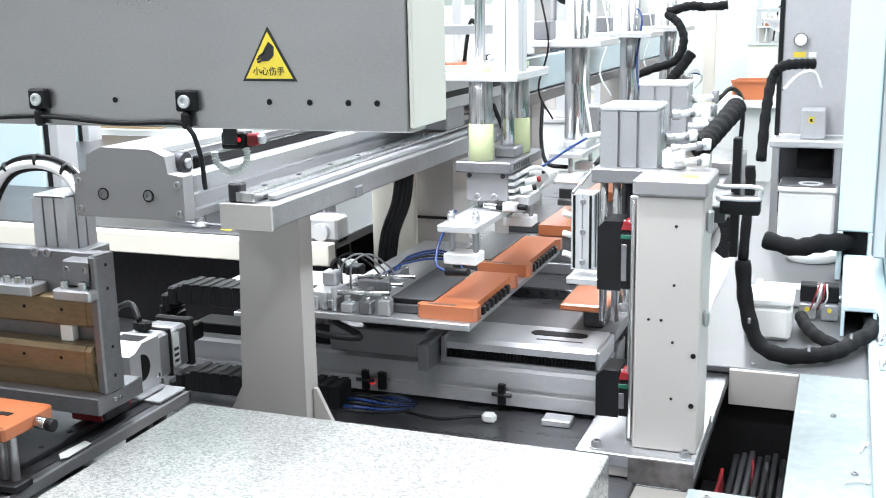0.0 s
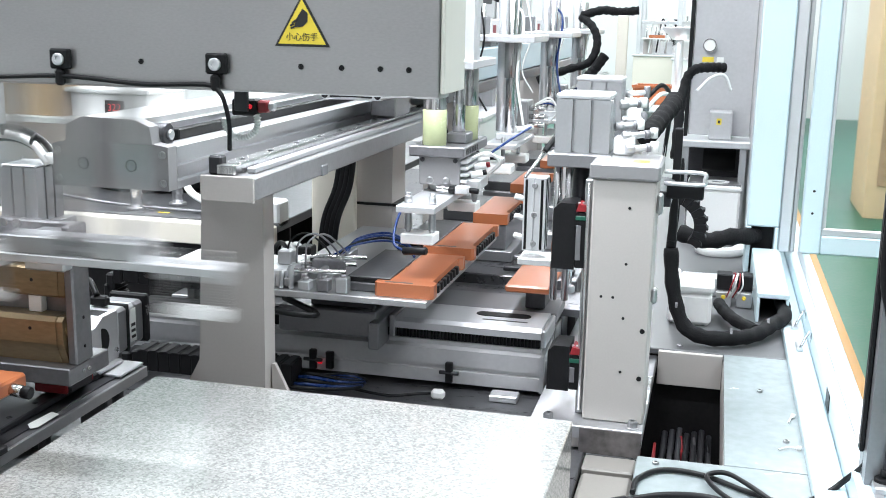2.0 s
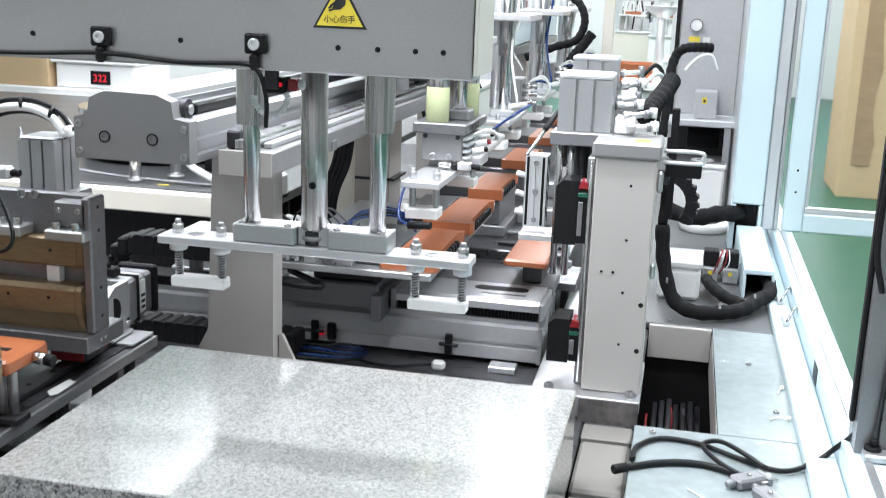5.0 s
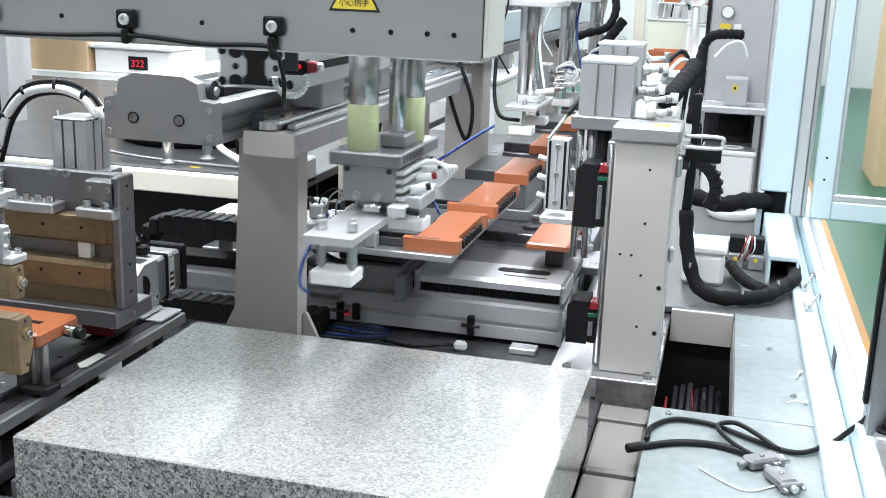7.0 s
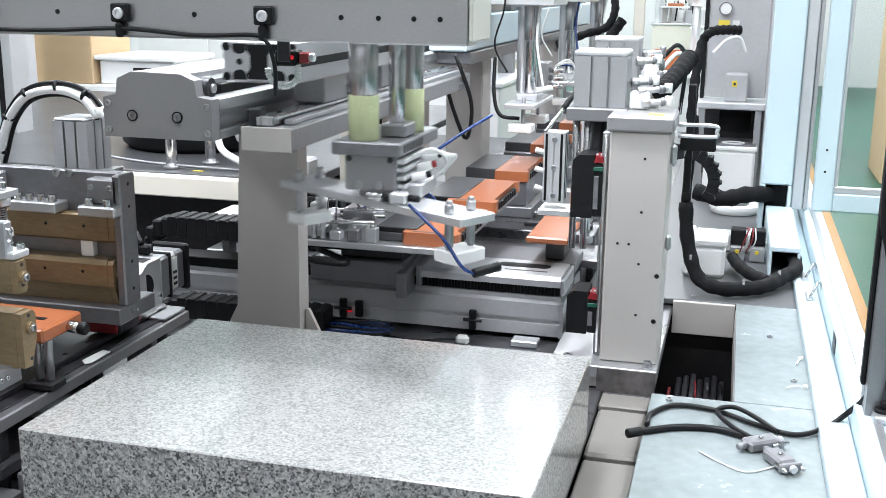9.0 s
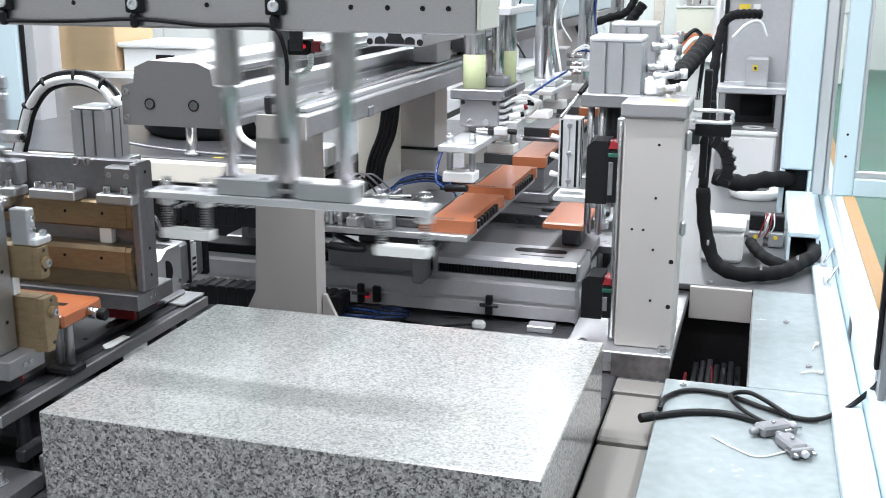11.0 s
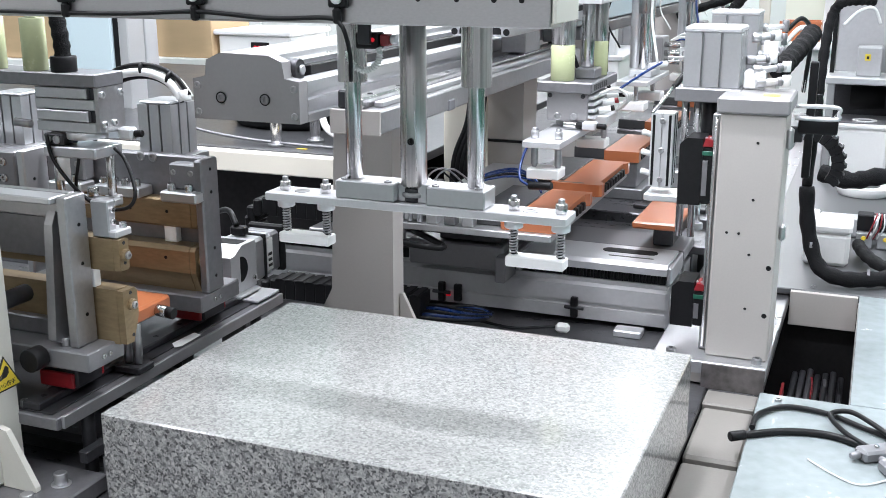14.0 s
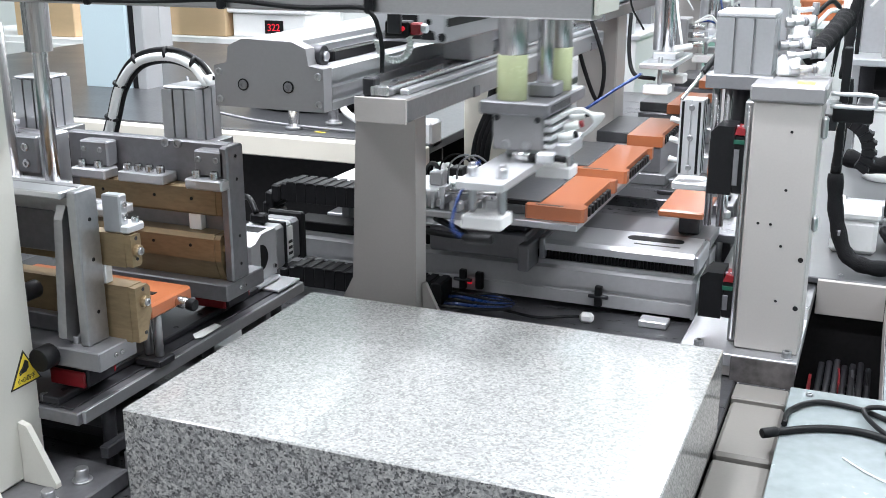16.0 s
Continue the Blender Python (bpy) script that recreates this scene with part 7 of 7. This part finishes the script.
def valve_cluster():
    v = thing("valve_unit", -1.19, 2.2, 0.8, "silver air regulator with gauge and hoses behind the leg", "air regulator")
    part("body", box(-1.235, -1.15, 2.35, 2.42, 0.915, 0.985, 0.006), ALU_WHITE, v)
    part("gauge", cyl((-1.19, 2.335, 0.95), (-1.19, 2.349, 0.95), 0.022, 20), ALU_WHITE, v)
    part("stem", cyl((-1.19, 2.38, 0.82), (-1.19, 2.38, 0.914), 0.02, 14), BLACK, v)
    part("base", box(-1.25, -1.13, 2.33, 2.45, 0.753, 0.82, 0.004), BLACK, v)
    for k in range(4):
        part("black_loom", tube([(-1.02 + 0.012 * k, 2.45, 1.12), (-1.03 + 0.012 * k, 2.44, 1.02), (-1.06 + 0.012 * k, 2.43, 0.93), (-1.07 + 0.012 * k, 2.42, 0.80)], 0.008, 8), RUBBER, v)
    for k in range(3):
        part("tube", tube([(-1.10 + 0.02 * k, 2.3, 0.83), (-1.13 + 0.02 * k, 2.28, 0.88), (-1.10 + 0.02 * k, 2.26, 0.90), (-1.06 + 0.02 * k, 2.24, 0.83)], 0.006, 8), CLEARWHITE if k else RUBBER, v)
    part("panel", box(-1.12, -1.0, 2.5, 2.52, 0.82, 1.08, 0.003), CREAM, v)
    return v


valve_cluster()


# ---------------------------------------------------------------- what moves
def motions():
    # transfer carriage: stands over the side station, runs out over the granite and back
    out = -0.80
    slide = [(0, out), (1.85, out), (1.93, -0.62), (2.0, -0.34), (2.1, -0.10), (2.2, -0.035), (2.3, -0.006), (2.4, 0), (5.9, 0), (6.2, -0.2), (6.4, -0.55), (6.55, out),
             (10.5, out), (10.6, -0.77), (10.7, -0.62), (10.8, -0.40), (10.9, -0.20), (11.0, -0.09), (11.1, -0.02), (11.2, 0), (15.2, 0), (15.3, -0.09), (15.4, -0.27), (15.5, -0.45), (15.6, -0.62), (15.72, -0.75), (15.8, out), (16, out)]
    walk(CARRIAGE, [(t, pose(AX + dx, AY, 1.40)) for t, dx in slide])
    lift = [(0, 0), (2.3, 0), (2.45, -0.068), (2.55, -0.073), (2.6, -0.06), (2.72, -0.01), (2.8, 0), (11.2, 0), (11.32, -0.06), (11.42, -0.073), (11.52, -0.06), (11.68, -0.008), (11.75, 0), (15.78, 0), (15.88, -0.03), (16, -0.075)]
    walk(LIFT, [(t, pose(0, 0, AZ - 1.40 + dz)) for t, dz in lift])
    press = [(0, 0), (13.9, 0), (14.2, -0.01), (14.4, -0.055), (14.5, -0.075), (14.62, -0.07), (14.75, -0.03), (14.9, -0.002), (15.0, 0), (16, 0)]
    walk(HEAD, [(t, pose(-0.685, 0, 1.262 - 1.40 + dz)) for t, dz in press])
    # rotary gripper along the module
    far = 0.835
    run = [(0, far), (5.9, far), (6.4, 0.62), (6.9, 0.25), (7.2, 0.05), (7.3, 0.02), (7.4, 0), (8.6, 0), (9.0, 0.2), (9.4, 0.55), (9.8, 0.79), (10.0, far), (15.45, far), (15.6, 0.74), (15.8, 0.55), (16, 0.34)]
    walk(GRIPPER, [(t, pose(GX, GY + dy, 1.25)) for t, dy in run])
    dip = [(0, 0), (7.7, 0), (7.8, -0.035), (7.88, -0.06), (7.95, -0.03), (8.0, 0), (16, 0)]
    walk(GHEAD, [(t, pose(0, 0, GZ - 1.25 + dz)) for t, dz in dip])
    turn = [(0, 0), (7.56, 0), (7.6, 20), (7.65, 60), (7.7, 86), (7.74, 90), (8.6, 90), (9.0, 60), (9.4, 20), (9.7, 0), (16, 0)]
    walk(PADPLATE, [(t, pose(0, 0, 0, 0, 0, a)) for t, a in turn])
    # drag chain behind the column draws back while its unit steps
    step = [(0, -0.10), (0.15, -0.09), (0.45, 0), (9.6, 0), (10.1, -0.10), (10.6, -0.10), (10.95, -0.02), (11.1, 0), (16, 0)]
    walk(CHAIN, [(t, pose(-0.19 + dx, 2.50, 0.95)) for t, dx in step])
    # clamp jaws close and open again
    shut = [(0, -0.4), (10.9, -0.4), (11.2, 0.3), (11.6, 1), (13.3, 1), (13.7, 0.75), (14.1, 0.3), (14.45, 0), (16, 0)]
    walk(BACK_JAW, [(t, pose(-1.17, 1.40 - 0.03 * s, 0.785)) for t, s in shut])
    walk(FRONT_JAW, [(t, pose(-1.17, 1.05 + 0.05 * s, 0.785)) for t, s in shut])


motions()
